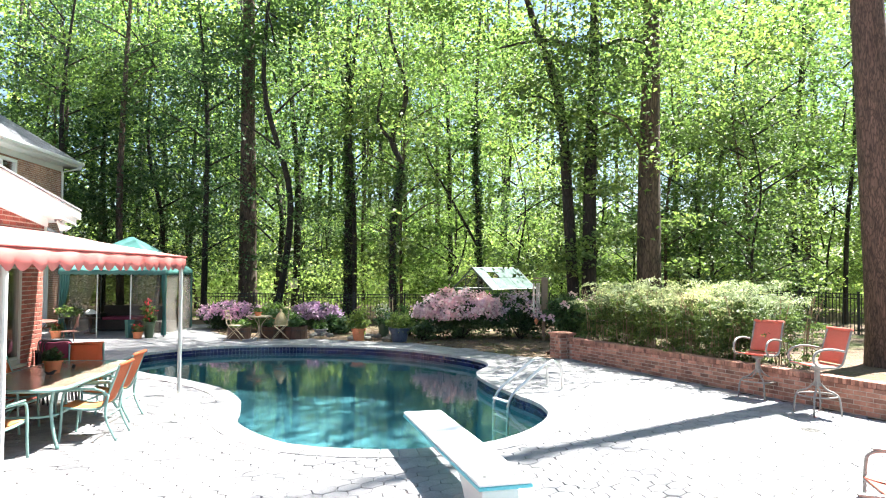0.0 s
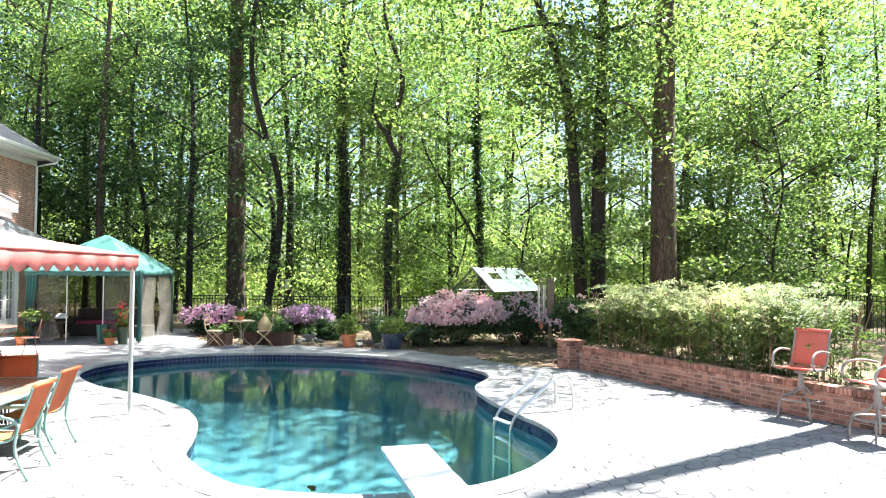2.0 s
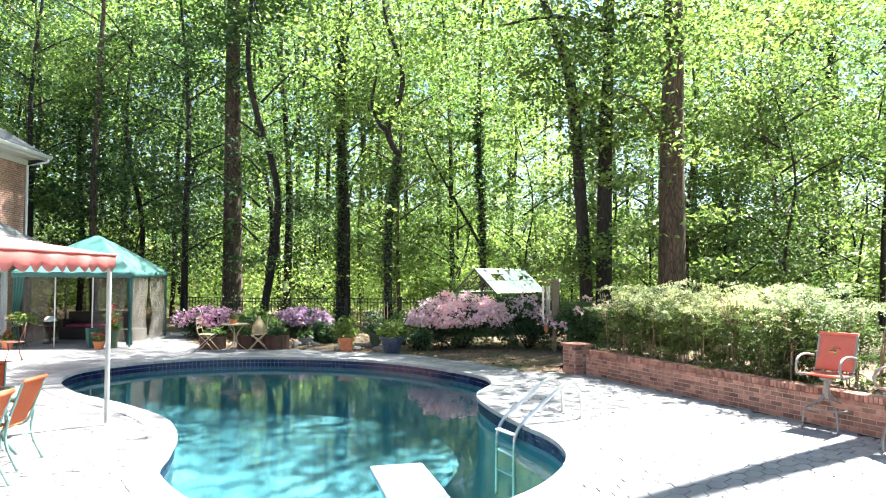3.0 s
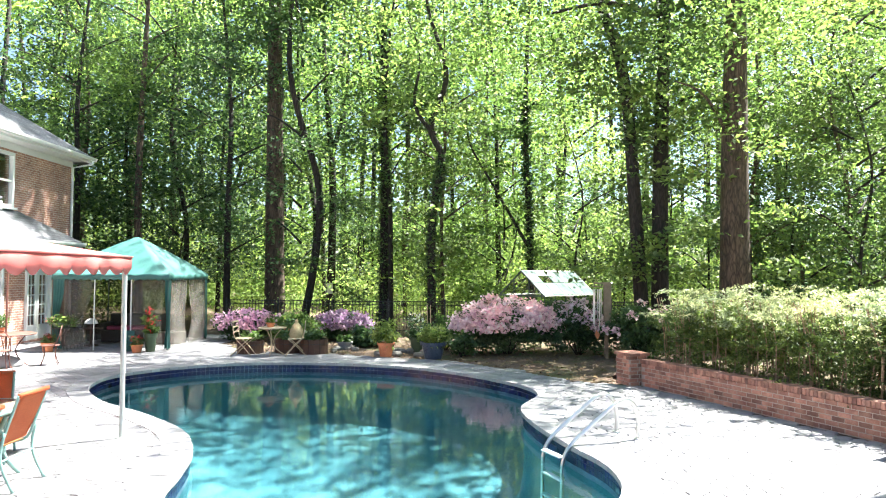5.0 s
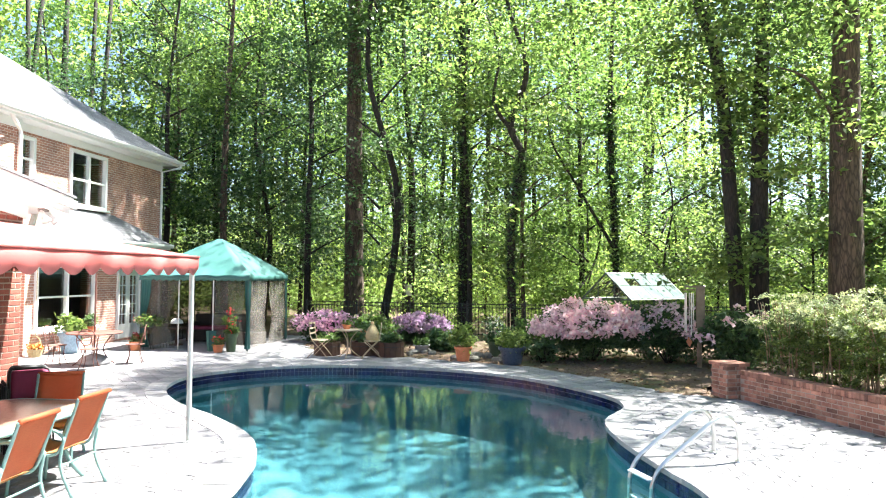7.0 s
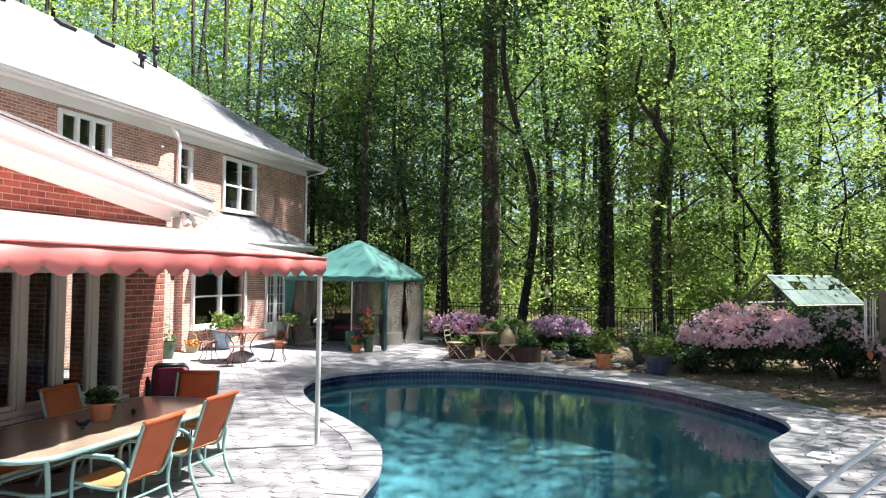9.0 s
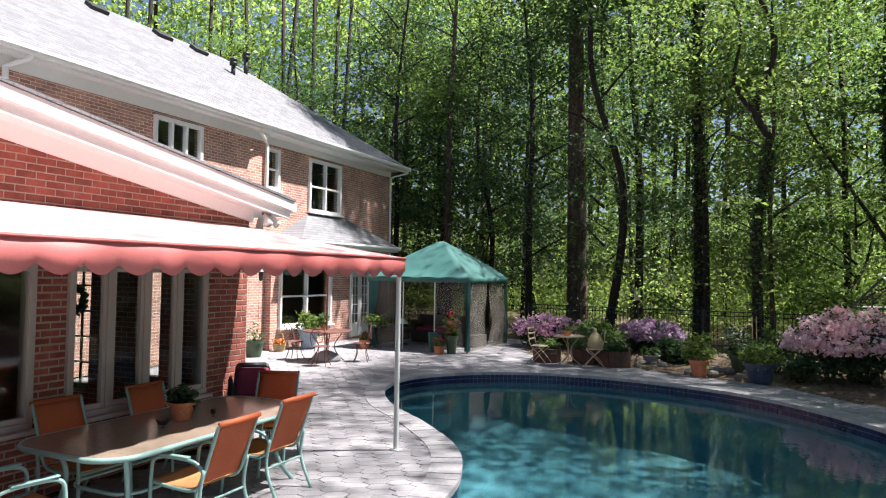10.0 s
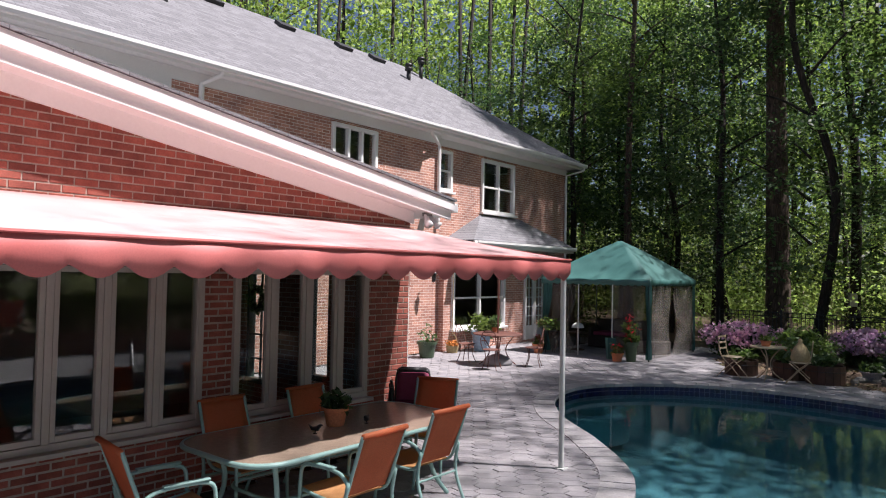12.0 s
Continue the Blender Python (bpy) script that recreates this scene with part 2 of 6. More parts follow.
BRICK = surface("brick_red", (0.22, 0.052, 0.036), (0.35, 0.105, 0.072), 6, 0.85, grain=70, bump=0.4, rand=0.3)
BRICK_ISLE = surface("brick_red_field", (0.22, 0.052, 0.036), (0.35, 0.105, 0.072), 6, 0.85, grain=70, bump=0.4, island=0.28)
BRICK_G = surface("brick_garden", (0.24, 0.11, 0.082), (0.45, 0.245, 0.18), 5, 0.88, grain=70, bump=0.4, rand=0.5)
MORTAR = surface("mortar", (0.34, 0.27, 0.22), (0.45, 0.37, 0.31), 8, 0.95, grain=80, bump=0.3)
BRICKWALL = brick_wall_mat("house_brick")
SHINGLE = shingle_mat("roof_shingle")
WHITE = surface("white_paint", (0.74, 0.74, 0.72), (0.82, 0.82, 0.80), 0.7, 0.5, grain=30, bump=0.02, mottle=0.03)
CREAM = surface("cream_window_paint", (0.40, 0.36, 0.315), (0.48, 0.44, 0.39), 1, 0.5, grain=30, bump=0.02, mottle=0.04)
GLASS = glass_mat("window_glass", (0.92, 0.95, 0.94), 1.5, 0.0, gain=1.3, pane=True)
GH_GLASS = surface("greenhouse_sheet", (0.075, 0.11, 0.105), (0.17, 0.225, 0.215), 1.5, 0.2, grain=10, bump=0.05, translucent=0.15)
ROOM = surface("room_wall_shade", (0.10, 0.09, 0.08), (0.14, 0.12, 0.10), 2, 0.9)
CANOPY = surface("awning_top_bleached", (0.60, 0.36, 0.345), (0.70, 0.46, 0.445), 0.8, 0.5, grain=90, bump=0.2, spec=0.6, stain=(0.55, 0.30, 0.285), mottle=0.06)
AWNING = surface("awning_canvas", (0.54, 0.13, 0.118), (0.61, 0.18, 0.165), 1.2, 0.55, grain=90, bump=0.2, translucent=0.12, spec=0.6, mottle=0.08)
AWNING_SHADE = surface("awning_shade_side", (0.20, 0.03, 0.028), (0.26, 0.045, 0.04), 1.2, 0.8, grain=90, bump=0.2)
TEAL = surface("gazebo_canvas", (0.03, 0.12, 0.107), (0.052, 0.165, 0.148), 1.5, 0.6, grain=80, bump=0.2, translucent=0.14)
NET_SHADE = net_mat("shade_net", (0.06, 0.05, 0.042), 0.8)
NET = net_mat("insect_net", (0.60, 0.56, 0.50), 0.19)
METAL_W = surface("post_paint", (0.50, 0.52, 0.50), (0.60, 0.61, 0.58), 1.5, 0.45, grain=30, bump=0.03, mottle=0.06)
METAL_G = surface("pale_green_enamel", (0.20, 0.35, 0.32), (0.29, 0.45, 0.41), 2, 0.4, grain=25, bump=0.03, mottle=0.08)
METAL_D = surface("dark_enamel", (0.03, 0.05, 0.045), (0.06, 0.085, 0.075), 4, 0.45, grain=25, bump=0.05)
METAL_GREY = surface("grey_taupe_enamel", (0.20, 0.19, 0.18), (0.29, 0.28, 0.26), 4, 0.4, grain=25, bump=0.05)
IRON = surface("wrought_iron", (0.09, 0.035, 0.025), (0.17, 0.065, 0.045), 6, 0.7, grain=60, bump=0.3)
BLACKIRON = surface("black_iron", (0.012, 0.012, 0.013), (0.025, 0.025, 0.026), 4, 0.5)
CREAMIRON = surface("cream_iron", (0.36, 0.29, 0.19), (0.48, 0.40, 0.27), 6, 0.55, grain=50, bump=0.2)
CHROME = surface("polished_steel", (0.60, 0.60, 0.59), (0.68, 0.68, 0.67), 3, 0.32, 1.0, grain=20, bump=0.02, mottle=0.05)
SLING = surface("orange_sling", (0.64, 0.175, 0.07), (0.73, 0.245, 0.105), 2, 0.7, grain=160, bump=0.3, translucent=0.48)
SLING_SEAT = surface("tan_sling", (0.58, 0.28, 0.10), (0.66, 0.36, 0.15), 2, 0.7, grain=160, bump=0.3, translucent=0.2)
CORAL = surface("coral_sling", (0.58, 0.16, 0.11), (0.66, 0.21, 0.15), 2, 0.7, grain=160, bump=0.3, translucent=0.25)
PURPLE = surface("plum_fabric", (0.17, 0.018, 0.055), (0.25, 0.035, 0.085), 2, 0.75, grain=120, bump=0.3)
TABLETOP = surface("table_glass_tan", (0.30, 0.23, 0.17), (0.36, 0.28, 0.21), 20, 0.16, grain=200, bump=0.04)
TERRA = surface("terracotta", (0.48, 0.16, 0.07), (0.60, 0.23, 0.11), 6, 0.85, grain=50, bump=0.2)
PALEBLUE = surface("pale_blue_glaze", (0.20, 0.30, 0.40), (0.28, 0.39, 0.49), 5, 0.35, grain=20, bump=0.05)
BLUEPOT = surface("blue_glaze", (0.03, 0.042, 0.075), (0.055, 0.075, 0.12), 5, 0.3, grain=20, bump=0.05)
GREENPOT = surface("green_glaze", (0.035, 0.065, 0.035), (0.06, 0.10, 0.05), 5, 0.35)
SOIL = surface("potting_soil", (0.03, 0.02, 0.014), (0.06, 0.042, 0.03), 20, 0.95)
BOARD = surface("board_white", (0.72, 0.74, 0.74), (0.80, 0.81, 0.81), 3, 0.6, grain=160, bump=0.3)
AQUA = surface("board_aqua", (0.10, 0.47, 0.56), (0.16, 0.56, 0.64), 4, 0.4)
WOOD = surface("weathered_wood", (0.22, 0.14, 0.085), (0.34, 0.23, 0.15), 6, 0.8, grain=50, bump=0.3)
DARKWOOD = surface("dark_wood", (0.045, 0.022, 0.014), (0.09, 0.045, 0.028), 6, 0.7, grain=50, bump=0.3)
WICKER = surface("straw", (0.30, 0.235, 0.12), (0.44, 0.355, 0.19), 25, 0.85, grain=90, bump=0.5)
DEBRIS = leaf_mat("fallen_leaf", (0.10, 0.055, 0.03), (0.34, 0.24, 0.15), 0.1, 0.8, (1.0, 1.0, 1.0))
ROCK = surface("field_stone", (0.13, 0.12, 0.105), (0.24, 0.225, 0.20), 5, 0.9, grain=40, bump=0.6)
LITTER = surface("leaf_litter", (0.085, 0.052, 0.034), (0.20, 0.135, 0.09), 9, 0.95, grain=55, bump=0.9, depth=0.03, stain=(0.10, 0.115, 0.035))
CHIMEWOOD = surface("chime_wood", (0.16, 0.115, 0.075), (0.25, 0.19, 0.13), 6, 0.7)
DARKCLOTH = surface("dark_wicker", (0.022, 0.018, 0.016), (0.05, 0.042, 0.036), 30, 0.8)
YELLOWCLOTH = surface("yellow_print", (0.60, 0.30, 0.03), (0.50, 0.12, 0.05), 30, 0.85)

LEAF = leaf_mat("leaf_woods", (0.068, 0.112, 0.042), (0.17, 0.245, 0.09), 0.56)
LEAF_B = leaf_mat("leaf_bright", (0.072, 0.114, 0.046), (0.188, 0.246, 0.098), 0.54)
LEAF_D = leaf_mat("leaf_dark", (0.034, 0.07, 0.036), (0.125, 0.19, 0.096), 0.44)
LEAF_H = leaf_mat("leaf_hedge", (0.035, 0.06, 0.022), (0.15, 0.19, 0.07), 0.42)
LEAF_FAR_SUNLIT = leaf_mat("leaf_far_sunlit", (0.155, 0.225, 0.085), (0.39, 0.48, 0.20), 0.58)
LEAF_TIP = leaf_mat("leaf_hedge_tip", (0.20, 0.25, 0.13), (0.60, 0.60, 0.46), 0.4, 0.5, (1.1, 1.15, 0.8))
LEAF_P = leaf_mat("needle_pine", (0.025, 0.06, 0.02), (0.06, 0.115, 0.035), 0.3)
BLOOM = leaf_mat("azalea_bloom", (0.72, 0.48, 0.64), (0.92, 0.78, 0.87), 0.35, 0.7, (1.1, 1.0, 1.1))
BLOOM_V = leaf_mat("azalea_bloom_violet", (0.52, 0.29, 0.54), (0.80, 0.60, 0.78), 0.35, 0.7, (1.1, 1.0, 1.1))
RED = leaf_mat("bloom_red", (0.45, 0.012, 0.035), (0.75, 0.05, 0.08), 0.3, 0.7, (1.1, 1.0, 1.0))
WHITEBLOOM = leaf_mat("bloom_white", (0.66, 0.64, 0.56), (0.82, 0.82, 0.76), 0.3, 0.7, (1.0, 1.0, 1.0))
PINK = leaf_mat("bloom_coral", (0.65, 0.16, 0.18), (0.80, 0.40, 0.36), 0.3, 0.7, (1.1, 1.0, 1.0))
BARK = bark_mat("bark_grey_brown", (0.05, 0.034, 0.023), (0.16, 0.112, 0.078))
BARK_D = bark_mat("bark_dark", (0.016, 0.012, 0.009), (0.05, 0.039, 0.03))
BARK_P = bark_mat("bark_pine", (0.07, 0.040, 0.029), (0.19, 0.115, 0.085), 11.0)


# ---------------------------------------------------------------- mesh tools
class Geo:
    """Collects vertices and faces of one mesh."""

    def __init__(self):
        self.v, self.f = [], []

    def add(self, verts, faces):
        o = len(self.v)
        self.v += [tuple(p) for p in verts]
        self.f += [tuple(i + o for i in f) for f in faces]
        return self

    def box(self, c, s, rz=0.0, m=None):
        x, y, z = s[0] / 2, s[1] / 2, s[2] / 2
        pts = [Vector(p) for p in ((-x, -y, -z), (x, -y, -z), (x, y, -z), (-x, y, -z), (-x, -y, z), (x, -y, z), (x, y, z), (-x, y, z))]
        t = Matrix.Translation(c) @ Matrix.Rotation(radians(rz), 4, "Z")
        if m:
            t = t @ m
        return self.add([t @ p for p in pts], [(3, 2, 1, 0), (4, 5, 6, 7), (0, 1, 5, 4), (1, 2, 6, 5), (2, 3, 7, 6), (3, 0, 4, 7)])

    def tube(self, pts, r, n=8, close=False, caps=True):
        pts = [Vector(p) for p in pts]
        k = len(pts)
        rs = r if isinstance(r, (list, tuple)) else [r] * k
        up = None
        o = len(self.v)
        for i, p in enumerate(pts):
            a = pts[(i - 1) % k] if (i or close) else p
            b = pts[(i + 1) % k] if (i < k - 1 or close) else p
            d = (b - a).normalized() if (b - a).length > 1e-9 else Vector((0, 0, 1))
            if up is None:
                up = d.orthogonal().normalized()
            up = (up - d * up.dot(d))
            up = up.normalized() if up.length > 1e-6 else d.orthogonal().normalized()
            side = d.cross(up)
            for j in range(n):
                w = 2 * math.pi * j / n
                self.v.append(tuple(p + (up * math.cos(w) + side * math.sin(w)) * rs[i]))
        for i in range(k if close else k - 1):
            i2 = (i + 1) % k
            for j in range(n):
                j2 = (j + 1) % n
                self.f.append((o + i * n + j, o + i * n + j2, o + i2 * n + j2, o + i2 * n + j))
        if caps and not close:
            self.f.append(tuple(o + j for j in reversed(range(n))))
            self.f.append(tuple(o + (k - 1) * n + j for j in range(n)))
        return self

    def lathe(self, profile, n=20, c=(0, 0, 0)):
        o = len(self.v)
        for r, z in profile:
            for j in range(n):
                w = 2 * math.pi * j / n
                self.v.append((c[0] + r * math.cos(w), c[1] + r * math.sin(w), c[2] + z))
        for i in range(len(profile) - 1):
            for j in range(n):
                j2 = (j + 1) % n
                self.f.append((o + i * n + j, o + i * n + j2, o + (i + 1) * n + j2, o + (i + 1) * n + j))
        return self

    def plate(self, pts, thick):
        """A flat polygon (counter-clockwise, in 3D) given thickness downwards along -z."""
        k = len(pts)
        top = [tuple(p) for p in pts]
        low = [(p[0], p[1], p[2] - thick) for p in top]
        fs = [tuple(range(k)), tuple(reversed(range(k, 2 * k)))]
        fs += [(i, i + k, (i + 1) % k + k, (i + 1) % k) for i in range(k)]
        return self.add(top + low, fs)

    def mesh(self, name, smooth=False):
        me = bpy.data.meshes.new(name)
        me.from_pydata(self.v, [], self.f)
        if smooth:
            me.polygons.foreach_set("use_smooth", [True] * len(me.polygons))
        me.update()
        return me


def part(name, geo, material, parent=None, label="", bevel=0.0, smooth=False, thick=0.0):
    me = geo if isinstance(geo, bpy.types.Mesh) else geo.mesh(name, smooth)
    if not me.materials:
        me.materials.append(material)
    ob = new(name, me)
    if parent is not None:
        ob.parent = parent
    if thick:
        s = ob.modifiers.new("thickness", "SOLIDIFY")
        s.thickness, s.offset = thick, 0
    if bevel:
        b = ob.modifiers.new("edges", "BEVEL")
        b.width, b.segments, b.limit_method = bevel, 2, "ANGLE"
    if label:
        ob["label"] = label
    return ob


def thing(name, label, category, m=None, group="", kind=""):
    ob = new(name)
    ob.empty_display_size = 0.1
    if m is not None:
        ob.matrix_basis = m
    return tagged(ob, label, category, group, kind)


def quads(verts, name, material, smooth=False):
    """A mesh of loose quads from an array of shape (n, 4, 3)."""
    n = len(verts)
    me = bpy.data.meshes.new(name)
    me.vertices.add(n * 4)
    me.vertices.foreach_set("co", np.asarray(verts, dtype=np.float32).reshape(-1))
    me.loops.add(n * 4)
    me.loops.foreach_set("vertex_index", np.arange(n * 4, dtype=np.int32))
    me.polygons.add(n)
    me.polygons.foreach_set("loop_start", np.arange(n, dtype=np.int32) * 4)
    me.update(calc_edges=True)
    me.materials.append(material)
    return me


def leaves(rng, centres, size, spread=0.35, flat=0.4, aspect=0.55):
    """Diamond leaves at random tilts round the given centres."""
    n = len(centres)
    nrm = rng.normal(size=(n, 3))
    nrm[:, 2] = np.abs(nrm[:, 2]) + flat
    nrm /= np.linalg.norm(nrm, axis=1, keepdims=True)
    a = np.cross(nrm, rng.normal(size=(n, 3)))
    a /= np.linalg.norm(a, axis=1, keepdims=True) + 1e-9
    b = np.cross(nrm, a)
    s = size * rng.uniform(1 - spread, 1 + spread, size=(n, 1))
    a, b = a * s, b * s * aspect
    droop = nrm * s * 0.25
    return np.stack([centres - a - droop, centres + b, centres + a - droop, centres - b], axis=1)


def clumps(rng, hubs, per, radius, flat=0.6):
    """Points gathered round hubs."""
    p = np.repeat(hubs, per, axis=0)
    off = rng.normal(size=p.shape) * radius
    off[:, 2] *= flat
    return p + off


def catmull(pts, per, closed=True):
    out, k = [], len(pts)
    for i in range(k if closed else k - 1):
        q = [Vector((*pts[j % k if closed else min(max(j, 0), k - 1)], 0)) if len(pts[0]) == 2 else
             Vector(pts[j % k if closed else min(max(j, 0), k - 1)]) for j in (i - 1, i, i + 1, i + 2)]
        for s in range(per):
            t = s / per
            out.append(0.5 * ((2 * q[1]) + (q[2] - q[0]) * t + (2 * q[0] - 5 * q[1] + 4 * q[2] - q[3]) * t * t
                              + (3 * q[1] - q[0] - 3 * q[2] + q[3]) * t ** 3))
    if not closed:
        out.append(Vector(pts[-1]) if len(pts[-1]) == 3 else Vector((*pts[-1], 0)))
    return out


# ---------------------------------------------------------------- ground, pool, deck
POOL = [(-0.3, 6.22), (0.6, 6.47), (1.3, 7.1), (1.8, 8.0), (1.88, 8.9), (1.62, 9.95), (1.38, 11.2), (1.38, 12.3), (1.84, 13.5), (1.55, 14.7),
        (0.3, 16.35), (-1.08, 17.25), (-2.8, 17.72), (-4.4, 17.65), (-5.8, 16.95), (-6.68, 15.7), (-6.58, 14.3), (-5.75, 12.9), (-4.5, 11.72),
        (-3.55, 10.65), (-3.05, 9.6), (-2.86, 8.7), (-2.7, 7.75), (-2.0, 6.7), (-1.2, 6.3)]
MID = Vector((-1.6, 11.9, 0))
rim = catmull(POOL, 10)


def outward(loop, d):
    res, k = [], len(loop)
    for i, p in enumerate(loop):
        t = (loop[(i + 1) % k] - loop[i - 1]).normalized()
        res.append(p + Vector((t.y, -t.x, 0)) * d)
    return res


def even(loop, count):
    """Points at even steps along a closed loop."""
    pts = np.array([(p.x, p.y) for p in loop] + [(loop[0].x, loop[0].y)])
    s = np.concatenate([[0], np.cumsum(np.linalg.norm(np.diff(pts, axis=0), axis=1))])
    w = np.linspace(0, s[-1], count, endpoint=False)
    return [Vector((np.interp(a, s, pts[:, 0]), np.interp(a, s, pts[:, 1]), 0)) for a in w], s[-1]


def inside(x, y, poly):
    hit = False
    for i in range(len(poly)):
        (x1, y1), (x2, y2) = poly[i - 1], poly[i]
        if (y1 > y) != (y2 > y) and x < (x2 - x1) * (y - y1) / (y2 - y1) + x1:
            hit = not hit
    return hit


WALL_A, WALL_B = Vector((3.98, 14.45, 0)), Vector((8.5, 2.6, 0))
WALL_DIR = (WALL_B - WALL_A).normalized()
WALL_N = Vector((-WALL_DIR.y, WALL_DIR.x, 0))
if WALL_N.x < 0:
    WALL_N = -WALL_N
DECK = [(8.45, 2.6), (9.6, -9.0), (-6.2, -9.0), (-6.2, 10.0), (-12.4, 10.0), (-12.35, 25.2), (-6.2, 25.2), (-6.45, 22.2), (-5.3, 20.3), (-2.95, 19.6),
        (-1.0, 18.8), (0.35, 18.25), (1.85, 16.6), (2.75, 15.0), (3.4, 14.65), (3.98, 14.45)]
rim_pts, rim_len = even(rim, 240)
outer = outward(rim_pts, 0.30)


def reach(p, poly):
    """Where the ray from the pool's middle through p leaves the deck."""
    d = Vector((p.x - MID.x, p.y - MID.y)).normalized()
    best = 60.0
    for i in range(len(poly)):
        a, b = Vector(poly[i - 1]), Vector(poly[i])
        e = b - a
        den = d.x * e.y - d.y * e.x
        if abs(den) < 1e-9:
            continue
        q = a - Vector((MID.x, MID.y))
        t, u = (q.x * e.y - q.y * e.x) / den, (q.x * d.y - q.y * d.x) / den
        if t > 0 and -1e-6 <= u <= 1 + 1e-6:
            best = min(best, t)
    return MID + Vector((d.x, d.y, 0)) * best


def ring(loops, closed=True):
    g, n = Geo(), len(loops[0])
    for lp in loops:
        g.v += [tuple(p) for p in lp]
    for i in range(len(loops) - 1):
        for j in range(n):
            j2 = (j + 1) % n
            g.f.append((i * n + j, (i + 1) * n + j, (i + 1) * n + j2, i * n + j2))
    return g


# bed of sand under the pavers
edge = [reach(p, DECK) for p in outer]
under = ring([[p + Vector((0, 0, -0.02)) for p in outward(rim_pts, 0.05)], [p + Vector((0, 0, -0.02)) for p in outer], [p + Vector((0, 0, -0.02)) for p in edge]])
tagged(part("pavement", under, JOINT), "sand-jointed grey paver patio round the pool", "pavement", kind="structure")

# one ground sheet out to the horizon
loops = []
for k, rad in enumerate((0, 1, 2.5, 5, 9, 14, 20, 30, 50, 90, 180, 400, 900)):
    lp = []
    for e in edge:
        d = (e - MID).normalized()
        q = e + d * rad - d * (0.25 if k == 0 else 0)
        far = min(1.0, rad / 20)
        z = -0.05 + 0.05 * noise.noise(q * 0.6) * min(1, rad) + far * 0.5 * noise.noise(q * 0.07)
        lp.append(Vector((q.x, q.y, z if rad < 60 else -0.3)))
    loops.append(lp)
tagged(part("ground", ring(loops), LITTER, smooth=True), "woodland floor of brown leaf litter and thin grass", "ground", kind="structure")

# raised bed behind the garden wall
g = Geo()
NU, NV = 40, 24
for i in range(NU + 1):
    for j in range(NV + 1):
        u, v = -1.6 + i * 0.62, 0.16 + (j / NV) ** 1.6 * 20
        p = WALL_A + WALL_DIR * u + WALL_N * v
        rise = min(1, max(0, (u + 1.6) / 1.6))
        fall = min(1, max(0, (20.1 - v) / 8))
        z = -0.12 + (0.53 + 0.05 * noise.noise(p * 0.8)) * rise * fall
        g.v.append((p.x, p.y, z))
for i in range(NU):
    for j in range(NV):
        a = i * (NV + 1) + j
        g.f.append((a, a + 1, a + NV + 2, a + NV + 1))
tagged(part("planting_bed", g, LITTER, smooth=True), "raised bed of mulch and leaf litter behind the brick wall", "planting bed", kind="structure")

# pool shell and water
def depth_at(p):
    return -1.3 - 0.9 * max(0, min(1, (14.5 - p.y) / 6))


shell_top = outward(rim_pts, 0.02)
levels = [[p + Vector((0, 0, -0.03)) for p in shell_top], [p + Vector((0, 0, -0.30)) for p in shell_top]]
for k in (1.0, 0.97, 0.9, 0.75, 0.5, 0.25, 0.02):
    levels.append([Vector((MID.x + (p.x - MID.x) * k, MID.y + (p.y - MID.y) * k, 0)) for p in shell_top])
    for p in levels[-1]:
        p.z = -0.9 if k == 1.0 else depth_at(p) * (0.9 if k == 0.97 else 1.0)
pool = thing("swimming_pool", "kidney-shaped swimming pool with blue tile band and clear turquoise water", "pool", kind="structure")
part("pool_shell", ring(levels), PLASTER, pool, "pale blue plaster shell", smooth=True)
water_loops = [[Vector((MID.x + (p.x - MID.x) * k, MID.y + (p.y - MID.y) * k, -0.21)) for p in outward(rim_pts, 0.01)] for k in (0.01, 0.35, 0.7, 1.0)]
water = part("water", ring(water_loops), WATER, pool, "still turquoise pool water", smooth=True)
water.visible_shadow = False
part("tile_backing", ring([[p + Vector((0, 0, -0.02)) for p in outward(rim_pts, 0.012)], [p + Vector((0, 0, -0.30)) for p in outward(rim_pts, 0.012)]]), GROUT, pool)
for rad, top in ((0.85, -0.5), (0.5, -0.36)):
    part("step", Geo().lathe([(0.0, top), (rad - 0.03, top), (rad, top - 0.03), (rad, top - 0.5)], 40, (-6.75, 15.7, 0)), PLASTER, pool, "rounded plaster entry step under water")
lid = thing("skimmer_lid", "square pale plastic skimmer lid set flush in the pavers", "skimmer lid", pose(1.86, 11.8, 0.012, 0, 0, -26))
part("cover", Geo().box((0, 0, 0), (0.28, 0.28, 0.02)), BOARD, lid, bevel=0.006)
# coping stones round the rim
coping = thing("pool_coping", "pale grey stone coping laid round the pool edge", "pool edge", kind="structure")
NCOP = 150
inner_c, _ = even(rim, NCOP * 4)
c_in, c_out = outward(inner_c, -0.03), outward(inner_c, 0.335)
for i in range(NCOP):
    g = Geo()
    k = i * 4
    ids = [k, k + 1, k + 2, k + 3, (k + 4) % (NCOP * 4)]
    gap = 0.006
    ins, outs = [c_in[j].copy() for j in ids], [c_out[j].copy() for j in ids]
    for line in (ins, outs):
        d = (line[-1] - line[0]).normalized() * gap
        line[0] += d
        line[-1] -= d
    lift = 0.009 + random.uniform(-0.002, 0.002)
    loop_pts = [(p.x, p.y, lift) for p in reversed(ins)] + [(p.x, p.y, lift) for p in outs]
    g.plate(loop_pts[::-1], 0.062)
    part("coping_stone", g, COPING, coping)


